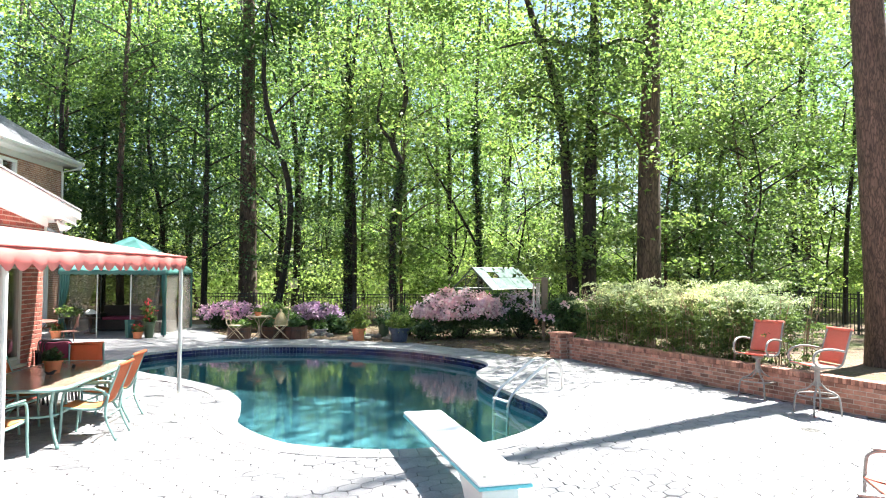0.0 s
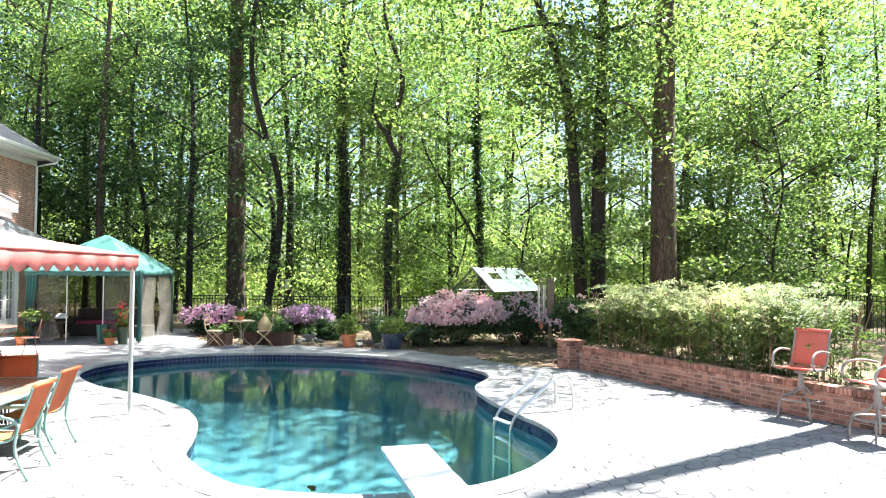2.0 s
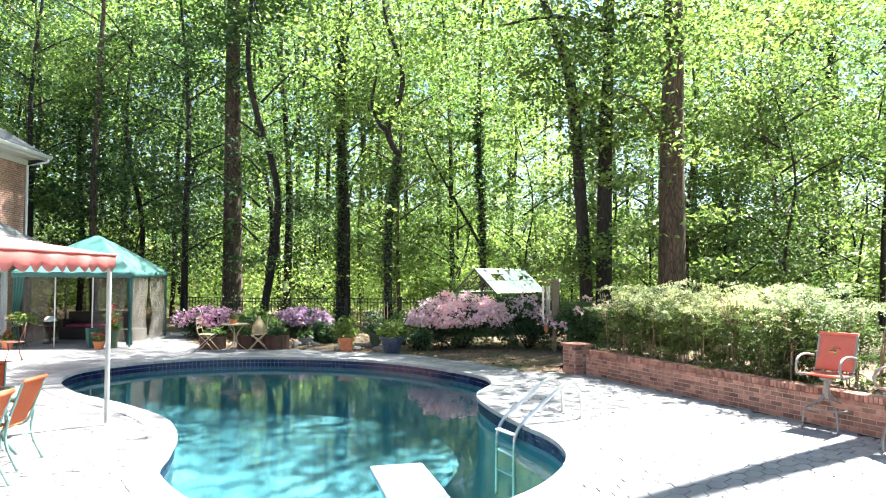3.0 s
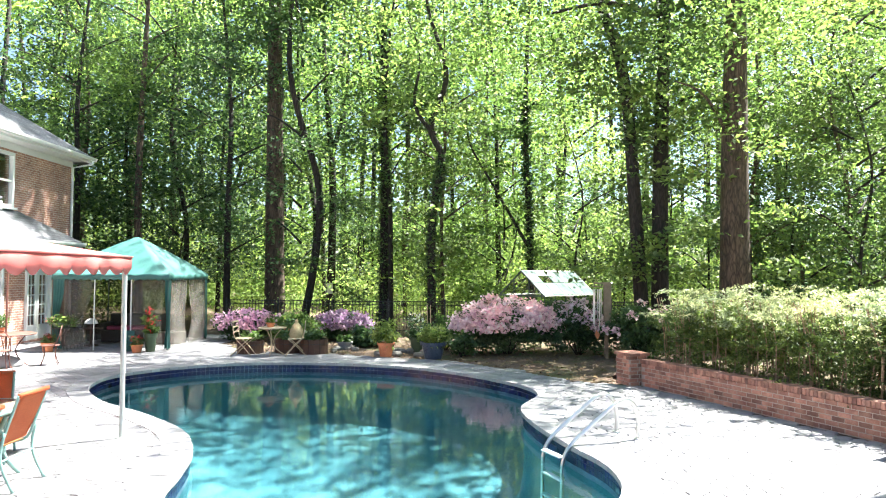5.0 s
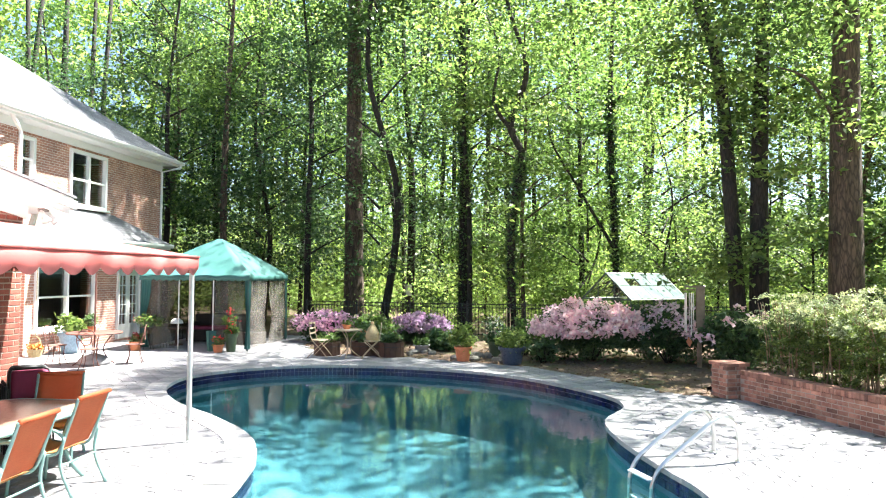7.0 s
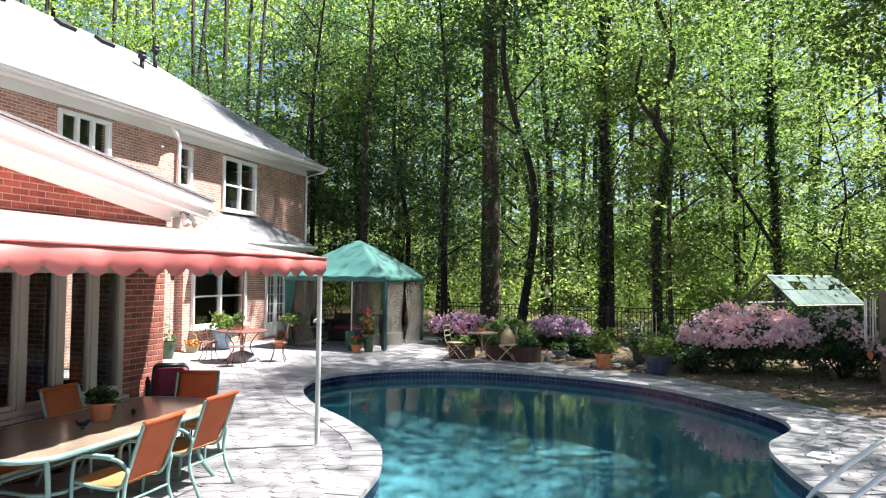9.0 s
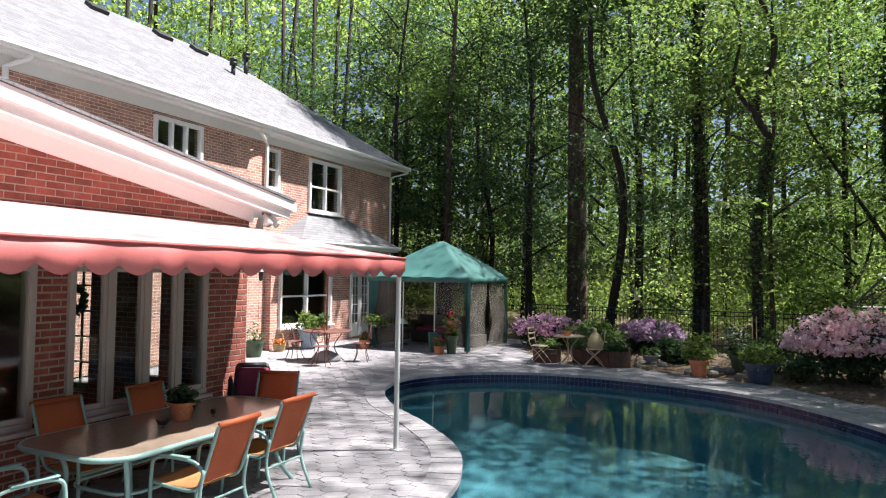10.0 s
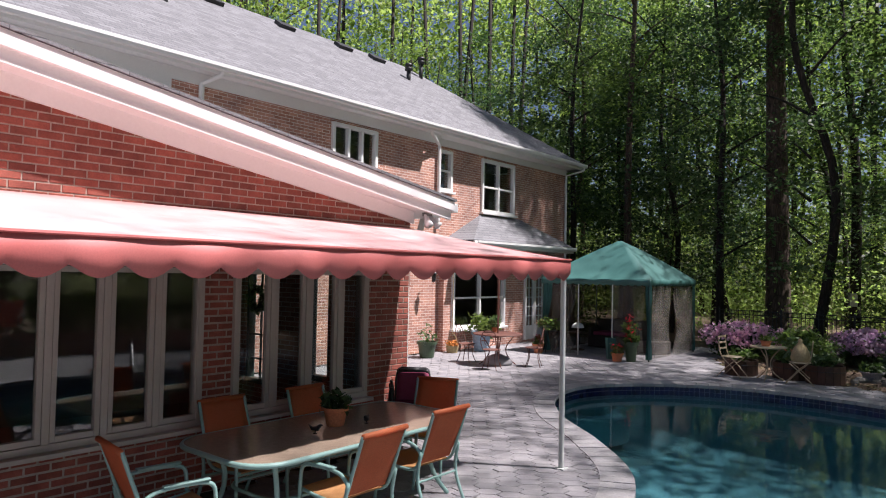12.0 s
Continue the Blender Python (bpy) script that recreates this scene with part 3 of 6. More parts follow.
# ---------------------------------------------------------------- main house
HX, HX2, HY0, HY1, EAVE = -12.5, -12.75, -14.0, 25.4, 6.02


def wall_with_holes(x, y0, y1, z0, z1, holes, thick=0.25):
    """A wall along y with its outer face at x and rectangular openings (y0, y1, z0, z1) right through it."""
    g, index = Geo(), {}
    ys = sorted({y0, y1, *[h[0] for h in holes], *[h[1] for h in holes]})
    zs = sorted({z0, z1, *[h[2] for h in holes], *[h[3] for h in holes]})

    def solid(i, k):
        if not (0 <= i < len(ys) - 1 and 0 <= k < len(zs) - 1):
            return False
        cy, cz = (ys[i] + ys[i + 1]) / 2, (zs[k] + zs[k + 1]) / 2
        return not any(h[0] < cy < h[1] and h[2] < cz < h[3] for h in holes)

    def vert(side, i, k):
        key = (side, i, k)
        if key not in index:
            index[key] = len(g.v)
            g.v.append((x - side * thick, ys[i], zs[k]))
        return index[key]

    for i in range(len(ys) - 1):
        for k in range(len(zs) - 1):
            if not solid(i, k):
                continue
            c = [(i, k), (i + 1, k), (i + 1, k + 1), (i, k + 1)]
            g.f.append(tuple(vert(0, *q) for q in c))
            g.f.append(tuple(vert(1, *q) for q in reversed(c)))
            for (p, q), (di, dk) in zip(((c[0], c[1]), (c[1], c[2]), (c[2], c[3]), (c[3], c[0])), ((0, -1), (1, 0), (0, 1), (-1, 0))):
                if not solid(i + di, k + dk):
                    g.f.append((vert(0, *q), vert(0, *p), vert(1, *p), vert(1, *q)))
    return g


def sash_window(name, x, y0, y1, z0, z1, parent, mull=1, rails=(), trim=WHITE, label=""):
    """A framed window in a wall that faces +x."""
    w = thing(name, "", "")
    for key in ("label", "category"):
        if key in w:
            del w[key]
    w.parent = parent
    if label:
        w["label"] = label
    f = Geo()
    fw = 0.09
    f.box((x + 0.0, (y0 + y1) / 2, z1 - fw / 2), (0.14, y1 - y0, fw))
    f.box((x + 0.0, (y0 + y1) / 2, z0 + fw / 2), (0.14, y1 - y0, fw))
    for y in (y0 + fw / 2, y1 - fw / 2):
        f.box((x, y, (z0 + z1) / 2), (0.14, fw, z1 - z0 - 2 * fw))
    part("window_frame", f, trim, w, bevel=0.006)
    s = Geo().box((x + 0.05, (y0 + y1) / 2, z0 - 0.03), (0.2, y1 - y0 + 0.1, 0.06))
    part("window_sill", s, trim, w, bevel=0.006)
    n = mull + 1
    span = (y1 - y0 - 2 * fw) / n
    for i in range(n):
        a = y0 + fw + i * span
        if i:
            part("mullion", Geo().box((x, a, (z0 + z1) / 2), (0.12, 0.07, z1 - z0 - 2 * fw)), trim, w, bevel=0.005)
        zs = [z0 + fw] + [z0 + fw + r * (z1 - z0 - 2 * fw) for r in rails] + [z1 - fw]
        for k, (lo, hi) in enumerate(zip(zs, zs[1:])):
            if k:
                part("sash_rail", Geo().box((x, a + span / 2, lo), (0.09, span - 0.07, 0.05)), trim, w, bevel=0.004)
            pane = part("pane", Geo().box((x - 0.03, a + span / 2, (lo + hi) / 2), (0.006, span - 0.06, hi - lo - 0.04)), GLASS, w)
            pane.visible_shadow = False
    return w


house = thing("house", "two-storey red brick house with white trim and grey shingle roof", "house")
UP = [(13.92, 15.42, 4.6, 5.70), (18.02, 18.74, 4.52, 5.71), (20.2, 22.0, 4.07, 5.73)]
part("wall", wall_with_holes(HX, HY0, 17.95, 0, EAVE, [UP[0]]), BRICKWALL, house, "red brick wall")
part("wall", wall_with_holes(HX2, 17.95, HY1, 0, EAVE, [UP[1], UP[2], (18.1, 21.75, 0.5, 2.45), (21.9, 23.9, 0.0, 2.35)]), BRICKWALL, house, "red brick wall")
part("wall", Geo().box((-17.3, HY1 - 0.125, EAVE / 2), (8.6, 0.25, EAVE)), BRICKWALL, house)
part("wall", Geo().box((-21.9, (HY0 + HY1) / 2, EAVE / 2), (0.25, HY1 - HY0, EAVE)), BRICKWALL, house)
part("wall", Geo().box((-17.3, HY0 + 0.125, EAVE / 2), (8.6, 0.25, EAVE)), BRICKWALL, house)
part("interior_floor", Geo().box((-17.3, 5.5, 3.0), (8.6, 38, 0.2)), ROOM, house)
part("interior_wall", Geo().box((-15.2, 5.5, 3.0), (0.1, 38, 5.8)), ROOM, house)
sash_window("window", HX, *UP[0], house, mull=2)
sash_window("window", HX2, *UP[1], house, mull=0, rails=(0.5,))
sash_window("window", HX2, *UP[2], house, mull=1, rails=(0.48,))

# hipped roof: eaves, soffit, fascia, gutters
EX, RX, RZ, E0, E1 = -12.28, -17.1, 9.62, HY0 - 0.45, HY1 + 0.55
ZE = 6.24
g = Geo()
back = 2 * RX - EX
g.add([(EX, E0, ZE), (EX, E1, ZE), (RX, E1 - 4.8, RZ), (RX, E0 + 4.8, RZ), (back, E0, ZE), (back, E1, ZE)],
      [(0, 1, 2, 3), (5, 4, 3, 2), (1, 5, 2), (4, 0, 3)])
part("roof", g, SHINGLE, house, "grey asphalt shingle roof", thick=0.05)
part("soffit", Geo().box(((EX + HX2) / 2 - 0.05, (E0 + E1) / 2, EAVE + 0.03), (0.62, E1 - E0 - 0.1, 0.05)), WHITE, house)
part("soffit", Geo().box((-17.1, (HY1 + E1) / 2, EAVE + 0.03), (9.7, E1 - HY1 - 0.1, 0.05)), WHITE, house)
apron = Geo().add([(EX + 0.01, E0, ZE), (EX + 0.01, 17.4, ZE), (EX + 0.24, 17.4, ZE - 0.1), (EX + 0.24, E0, ZE - 0.1)], [(0, 3, 2, 1)])
part("roof", apron, SHINGLE, house, "grey shingle roof edge", thick=0.04)
part("soffit", Geo().box((EX + 0.06, (E0 + 17.4) / 2, EAVE + 0.028), (0.26, 17.4 - E0 - 0.1, 0.04)), WHITE, house)
part("fascia", Geo().box((EX + 0.0, (17.4 + E1) / 2, EAVE + 0.11), (0.04, E1 - 17.4, 0.2)), WHITE, house)
part("fascia", Geo().box((EX + 0.18, (E0 + 17.4) / 2, EAVE + 0.06), (0.04, 17.4 - E0, 0.2)), WHITE, house)
part("fascia", Geo().box((-17.1, E1, EAVE + 0.11), (9.7, 0.04, 0.2)), WHITE, house)
part("frieze_board", Geo().box((HX + 0.02, (HY0 + 17.9) / 2, EAVE - 0.12), (0.04, 17.9 - HY0, 0.24)), WHITE, house)
part("frieze_board", Geo().box((HX2 + 0.02, (18 + HY1) / 2, EAVE - 0.1), (0.04, HY1 - 18, 0.2)), WHITE, house)


def gutter(x, y0, y1, z, parent):
    g = Geo()
    prof = [(0.0, 0.0), (0.10, 0.0), (0.13, 0.06), (0.13, 0.12), (0.115, 0.12), (0.115, 0.065), (0.09, 0.015), (0.012, 0.015), (0.012, 0.12), (0.0, 0.12)]
    n = len(prof)
    g.v = [(x + a, y, z + b) for y in (y0, y1) for a, b in prof]
    g.f = [(i, (i + 1) % n, (i + 1) % n + n, i + n) for i in range(n)] + [tuple(reversed(range(n))), tuple(range(n, 2 * n))]
    return part("gutter", g, WHITE, parent, "white metal gutter")


gutter(EX + 0.2, E0, 17.4, EAVE + 0.02, house)
gutter(EX + 0.02, 17.5, E1, EAVE + 0.09, house)
part("downspout", Geo().tube([(EX + 0.08, 17.2, 6.05), (EX + 0.08, 17.25, 5.92), (HX + 0.08, 17.8, 5.72), (HX + 0.08, 17.8, 3.4)], 0.05, 8), WHITE, house, "white metal downspout")
part("downspout", Geo().tube([(EX + 0.22, 10.75, 6.08), (EX + 0.2, 10.75, 5.98), (HX + 0.09, 10.5, 5.8), (HX + 0.09, 10.5, 3.0)], 0.055, 8), WHITE, house, "white metal downspout")
part("downspout", Geo().tube([(EX + 0.1, E1 - 0.2, 6.1), (EX + 0.1, E1 - 0.25, 6.0), (HX2 + 0.06, HY1 - 0.06, 5.8), (HX2 + 0.06, HY1 - 0.06, 0.1)], 0.045, 8), WHITE, house, "white metal downspout")
part("siding_panel", Geo().box((HX + 0.02, -2.05, EAVE - 0.6), (0.05, 23.9, 1.2)), WHITE, house)
for (vx, vy, vz, h) in ((-15.6, 19.9, 8.55, 0.45), (-16.3, 21.3, 9.05, 0.65), (-15.3, 11.2, 8.35, 0.35)):
    v = Geo().tube([(vx, vy, vz - 0.25), (vx, vy, vz + h)], 0.07, 10)
    if h > 0.4:
        v.lathe([(0.07, 0.0), (0.13, 0.02), (0.13, 0.1), (0.08, 0.14), (0.13, 0.16), (0.12, 0.24), (0.0, 0.26)], 12, (vx, vy, vz + h - 0.12))
    part("roof_vent", v, BLACKIRON, house, "dark metal roof vent", smooth=True)
for vy in (13.2, 15.6, 17.9, 19.4):
    zz = RZ - 0.45 * 0.7
    part("ridge_vent", Geo().box((RX + 0.5, vy, zz + 0.06), (0.35, 0.55, 0.1), m=Matrix.Rotation(radians(35), 4, "Y")), BLACKIRON, house)

# bump-out with its own hipped roof
BX, BY0, BY1, BZ = -12.3, 17.95, 23.5, 2.95
LW = (18.29, 20.88, 0.6, 2.35)
DR = (22.0, 23.35, 0.08, 2.25)
part("wall", wall_with_holes(BX, BY0, BY1, 0, BZ, [LW, DR]), BRICKWALL, house, "red brick wall")
part("wall", Geo().box((BX - 0.3, BY1 - 0.1, BZ / 2), (0.5, 0.2, BZ)), BRICKWALL, house)
sash_window("window", BX, *LW, house, mull=1, rails=(0.5,))
BEX, B0, B1, BZE, BT = -11.65, 18.45, 24.05, 3.1, 3.98
g = Geo().add([(BEX, B0, BZE), (BEX, B1, BZE), (HX2, 22.3, BT), (HX2, 20.2, BT), (HX2, B0, BZE), (HX2, B1, BZE)], [(0, 1, 2, 3), (1, 5, 2), (4, 0, 3)])
part("roof", g, SHINGLE, house, "grey shingle hipped roof over the bump-out", thick=0.05)
part("fascia", Geo().box((BEX, (B0 + B1) / 2, BZE - 0.09), (0.04, B1 - B0, 0.18)), WHITE, house)
part("fascia", Geo().box(((BEX + HX2) / 2, B1, BZE - 0.09), (1.1, 0.04, 0.18)), WHITE, house)
part("soffit", Geo().box(((BEX + HX2) / 2, (B0 + B1) / 2, BZE - 0.14), (1.06, B1 - B0 - 0.06, 0.04)), WHITE, house)
gutter(BEX + 0.02, B0, B1, BZE - 0.12, house)
# glazed garden door
door = thing("door", "", "")
door.parent = house
door["label"] = "white french door with small panes"
yc = (DR[0] + DR[1]) / 2
part("door_frame", Geo().box((BX, DR[0] + 0.04, 1.16), (0.16, 0.08, 2.17)).box((BX, DR[1] - 0.04, 1.16), (0.16, 0.08, 2.17)).box((BX, yc, 2.21), (0.16, 1.35, 0.08)), WHITE, door, bevel=0.005)
for a, b in ((DR[0] + 0.08, yc), (yc, DR[1] - 0.08)):
    leaf = part("door_leaf", Geo().box((BX - 0.03, a + 0.06, 1.13), (0.045, 0.11, 2.08)).box((BX - 0.03, b - 0.06, 1.13), (0.045, 0.11, 2.08))
                .box((BX - 0.03, (a + b) / 2, 0.3), (0.045, b - a - 0.24, 0.44)).box((BX - 0.03, (a + b) / 2, 2.11), (0.045, b - a - 0.24, 0.12)), WHITE, door, bevel=0.004)
    bars = Geo()
    for k in range(1, 5):
        bars.box((BX - 0.03, (a + b) / 2, 0.52 + k * 0.306), (0.04, b - a - 0.24, 0.03))
    bars.box((BX - 0.03, (a + b) / 2, 1.285), (0.038, 0.03, 1.53))
    part("glazing_bar", bars, WHITE, leaf)
    pn = part("pane", Geo().box((BX - 0.035, (a + b) / 2, 1.285), (0.006, b - a - 0.24, 1.53)), GLASS, leaf)
    pn.visible_shadow = False
part("handle", Geo().tube([(BX + 0.01, yc + 0.1, 1.05), (BX + 0.06, yc + 0.1, 1.05), (BX + 0.06, yc + 0.22, 1.05)], 0.012, 8), CHROME, door)

# ---------------------------------------------------------------- wing with the gable end
WX, WY1, WY0 = -6.3, 9.95, -6.0
def rake(y):
    return 3.93 - 0.148 * (y - 5.1)


WIN_A, WIN_B = (5.12, 6.98, 0.67, 2.25), (7.32, 9.2, 0.67, 2.25)
wing = thing("house_wing", "single-storey brick wing with tall casement windows and white rake boards", "house")
core = wall_with_holes(WX - 0.0, WY0, WY1, 0, 2.6, [WIN_A, WIN_B, (2.2, 4.1, 0.67, 2.25)], 0.2)
core.add([(WX, WY0, 2.6), (WX, WY1, 2.6), (WX, WY1, rake(WY1) - 0.2), (WX, WY0, rake(WY0) - 0.2),
          (WX - 0.2, WY0, 2.6), (WX - 0.2, WY1, 2.6), (WX - 0.2, WY1, rake(WY1) - 0.2), (WX - 0.2, WY0, rake(WY0) - 0.2)],
         [(0, 1, 2, 3), (7, 6, 5, 4), (0, 3, 7, 4), (1, 5, 6, 2)])
part("wall", core, MORTAR, wing, "pale mortar bed of the brick wall")
NY = WY1 - 0.13
g = Geo().box((-11.025, NY, 1.6), (2.85, 0.2, 3.2)).box((-8.55, NY, 1.6), (0.9, 0.2, 3.2)).box((-6.975, NY, 1.6), (1.25, 0.2, 3.2))
g.box((-9.3, NY, 2.75), (0.6, 0.2, 0.9)).box((-9.3, NY, 0.2), (0.6, 0.2, 0.4)).box((-7.85, NY, 2.75), (0.5, 0.2, 0.9)).box((-7.85, NY, 0.3), (0.5, 0.2, 0.6))
part("wall", g, BRICKWALL, wing, "red brick wall")
for x0, x1, z0, rows in ((-9.6, -9.0, 0.4, 5), (-8.1, -7.6, 0.6, 1)):
    end = thing("window", "", "")
    end.parent = wing
    end["label"] = "glazed end window across the room, frame coloured dark as backlit"
    xc, w, h = (x0 + x1) / 2, x1 - x0, 2.3 - z0
    part("window_frame", Geo().box((x0 + 0.03, NY, z0 + h / 2), (0.06, 0.12, h)).box((x1 - 0.03, NY, z0 + h / 2), (0.06, 0.12, h))
         .box((xc, NY, z0 + 0.04), (w - 0.12, 0.12, 0.08)).box((xc, NY, 2.26), (w - 0.12, 0.12, 0.08)), METAL_D, end)
    for k in range(1, rows):
        part("glazing_bar", Geo().box((xc, NY, z0 + h * k / rows), (w - 0.12, 0.035, 0.025)), METAL_D, end)
    if rows > 1:
        part("glazing_bar", Geo().box((xc, NY, z0 + h / 2), (0.025, 0.03, h - 0.16)), METAL_D, end)
    pn = part("pane", Geo().box((xc, NY + 0.02, z0 + h / 2), (w - 0.12, 0.006, h - 0.16)), GLASS, end)
    pn.visible_shadow = False
part("wall", Geo().box((-9.4, WY0, 2.4), (6.2, 0.2, 4.8)), BRICKWALL, wing)
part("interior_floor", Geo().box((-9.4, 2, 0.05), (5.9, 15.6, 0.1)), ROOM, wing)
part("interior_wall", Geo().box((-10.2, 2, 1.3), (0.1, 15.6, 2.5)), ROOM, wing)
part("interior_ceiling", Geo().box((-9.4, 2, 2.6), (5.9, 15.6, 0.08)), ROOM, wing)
# the roof slab, soffit, stepped rake boards
def sloped(x0, x1, y0, y1, top, thick):
    g = Geo()
    v = []
    for y in (y0, y1):
        for x in (x0, x1):
            v += [(x, y, rake(y) + top), (x, y, rake(y) + top - thick)]
    return g.add(v, [(0, 2, 6, 4), (1, 5, 7, 3), (0, 1, 3, 2), (4, 6, 7, 5), (0, 4, 5, 1), (2, 3, 7, 6)])


OX = -5.93
part("roof", sloped(-12.5, OX + 0.02, WY0, 10.45, 0.03, 0.03), SHINGLE, wing, "grey shingle low-slope roof")
part("soffit", sloped(-12.4, OX - 0.06, WY0, 10.38, -0.19, 0.03), WHITE, wing, "white soffit tinted by the red awning")
part("rake_board", sloped(OX - 0.05, OX, WY0, 10.42, -0.005, 0.13), WHITE, wing, "white rake board", bevel=0.004)
part("rake_board", sloped(OX - 0.09, OX - 0.045, WY0, 10.40, -0.10, 0.15), WHITE, wing, "white rake board", bevel=0.004)
part("frieze_board", sloped(WX + 0.0, WX + 0.03, WY0, 10.0, -0.22, 0.16), WHITE, wing)
g = Geo().box((-9.2, 10.47, rake(10.45) - 0.08), (6.5, 0.11, 0.12))
part("gutter", g, WHITE, wing, "white metal gutter", bevel=0.01)


part("downspout", Geo().tube([(-6.5, 10.46, rake(10.45) - 0.14), (-6.5, 10.3, 2.55), (-6.42, 10.03, 2.35), (-6.42, 10.03, 0.06)], 0.042, 8), WHITE, wing, "white metal downspout")


def casements(y0, y1, z0, z1, n, parent):
    w = thing("window", "", "")
    w.parent = parent
    w["label"] = "row of tall taupe-framed casement windows"
    f = Geo()
    f.box((WX - 0.02, (y0 + y1) / 2, z0 + 0.03), (0.12, y1 - y0, 0.06)).box((WX - 0.02, (y0 + y1) / 2, z1 - 0.03), (0.12, y1 - y0, 0.06))
    step = (y1 - y0) / n
    for i in range(n + 1):
        y = min(max(y0 + i * step, y0 + 0.03), y1 - 0.03)
        f.box((WX - 0.02, y, (z0 + z1) / 2), (0.115, 0.06, z1 - z0 - 0.12))
    part("window_frame", f, CREAM, w, bevel=0.005)
    part("window_sill", Geo().box((WX + 0.05, (y0 + y1) / 2, z0 - 0.02), (0.16, y1 - y0 + 0.04, 0.04)), CREAM, w, bevel=0.005)
    for i in range(n):
        a, b = y0 + i * step + 0.033, y0 + (i + 1) * step - 0.033
        s = Geo()
        for y in (a + 0.022, b - 0.022):
            s.box((WX + 0.0, y, (z0 + z1) / 2), (0.06, 0.044, z1 - z0 - 0.13))
        for z in (z0 + 0.09, z1 - 0.09):
            s.box((WX + 0.0, (a + b) / 2, z), (0.058, b - a - 0.09, 0.05))
        sash = part("sash", s, CREAM, w, bevel=0.004)
        pn = part("pane", Geo().box((WX - 0.01, (a + b) / 2, (z0 + z1) / 2), (0.006, b - a - 0.08, z1 - z0 - 0.2)), GLASS, sash)
        pn.visible_shadow = False
    return w


casements(*WIN_A, 4, wing)
casements(*WIN_B, 4, wing)
casements(2.2, 4.1, 0.67, 2.25, 4, wing)

# ---------------------------------------------------------------- awning
AX, AY0, AY1, AZ = -4.08, -1.4, 10.25, 2.36
AY_BACK = 9.9
awning = thing("patio_awning", "red canvas patio awning with scalloped valance on white posts", "awning")
g = Geo()
NX, NY = 8, 44
for i in range(NX + 1):
    for j in range(NY + 1):
        s = i / NX
        y = AY0 + (AY_BACK + (AY1 - AY_BACK) * s - AY0) * j / NY
        x = -6.28 + (AX + 6.28) * s
        z = 2.76 + (AZ - 2.76) * s - 0.035 * math.sin(math.pi * s) * (0.6 + 0.4 * math.cos(y * 4.2))
        g.v.append((x, y, z))
for i in range(NX):
    for j in range(NY):
        a = i * (NY + 1) + j
        g.f.append((a, a + NY + 1, a + NY + 2, a + 1))
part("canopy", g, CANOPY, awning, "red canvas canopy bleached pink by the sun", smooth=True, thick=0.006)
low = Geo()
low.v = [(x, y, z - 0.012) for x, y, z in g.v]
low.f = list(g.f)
part("lining", low, AWNING_SHADE, awning, "red canvas underside coloured dark for the shade below", smooth=True)


def valance(path, top, drop, wave, amp, parent, material=None, label=""):
    """A hanging strip with a scalloped lower edge."""
    g = Geo()
    pts = [Vector(p) for p in path]
    seg = [(b - a).length for a, b in zip(pts, pts[1:])]
    row = []
    run = 0.0
    for (a, b), ln in zip(zip(pts, pts[1:]), seg):
        n = max(2, int(ln / 0.03))
        for k in range(n + 1):
            q = a.lerp(b, k / n)
            s = run + ln * k / n
            nrm = Vector((b.y - a.y, a.x - b.x, 0)).normalized()
            low = drop + amp * abs(math.sin(math.pi * s / wave)) - amp * 0.5
            sw = 0.008 * math.sin(s * 9)
            row.append((q + Vector((0, 0, top)), q + nrm * sw + Vector((0, 0, top - drop * 0.5)), q + nrm * sw * 2 + Vector((0, 0, top - low))))
        run += ln
    for r in row:
        g.v += [tuple(p) for p in r]
    for i in range(len(row) - 1):
        for k in range(2):
            a = i * 3 + k
            g.f.append((a, a + 1, a + 4, a + 3))
    return part("valance", g, material, parent, label, smooth=True, thick=0.006)


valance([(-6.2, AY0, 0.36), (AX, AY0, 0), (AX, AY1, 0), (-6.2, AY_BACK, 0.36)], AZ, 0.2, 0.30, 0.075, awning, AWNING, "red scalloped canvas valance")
part("trim_cord", Geo().tube([(AX + 0.006, AY0, AZ - 0.002), (AX + 0.006, AY1, AZ - 0.002)], 0.012, 6), AWNING, awning)
for y in (-1.3, 4.5, 10.21):
    part("post", Geo().tube([(AX - 0.07, y, 0), (AX - 0.07, y, AZ - 0.03)], 0.032, 12).box((AX - 0.07, y, 0.006), (0.12, 0.12, 0.012)), METAL_W, awning, "white-painted steel post", smooth=False)
rails = Geo()
for y in (AY0 + 0.02, 0.5, 2.45, 4.4, 6.3, 8.25, AY1 - 0.02):
    rails.tube([(-6.28, min(y, AY_BACK - 0.02), 2.70), (AX - 0.03, y, AZ - 0.06)], 0.018, 8)
rails.tube([(AX - 0.05, AY0, AZ - 0.05), (AX - 0.05, AY1, AZ - 0.05)], 0.02, 8)
part("frame", rails, METAL_W, awning)


# ---------------------------------------------------------------- garden wall with pillar (cores; the bricks are laid further down)
garden_wall = thing("garden_wall", "low red brick retaining wall with rowlock cap and end pillar", "wall")
gl = (WALL_B - WALL_A).length
gang = math.degrees(math.atan2(WALL_DIR.y, WALL_DIR.x))
gm = (WALL_A + WALL_B) / 2 + WALL_N * 0.10
part("wall_core", Geo().box((gm.x, gm.y, 0.205), (gl, 0.17, 0.43), gang), MORTAR, garden_wall, "mortar core")
PIL = WALL_A + WALL_N * 0.02 - WALL_DIR * 0.2 + Vector((-0.06, 0.02, 0))
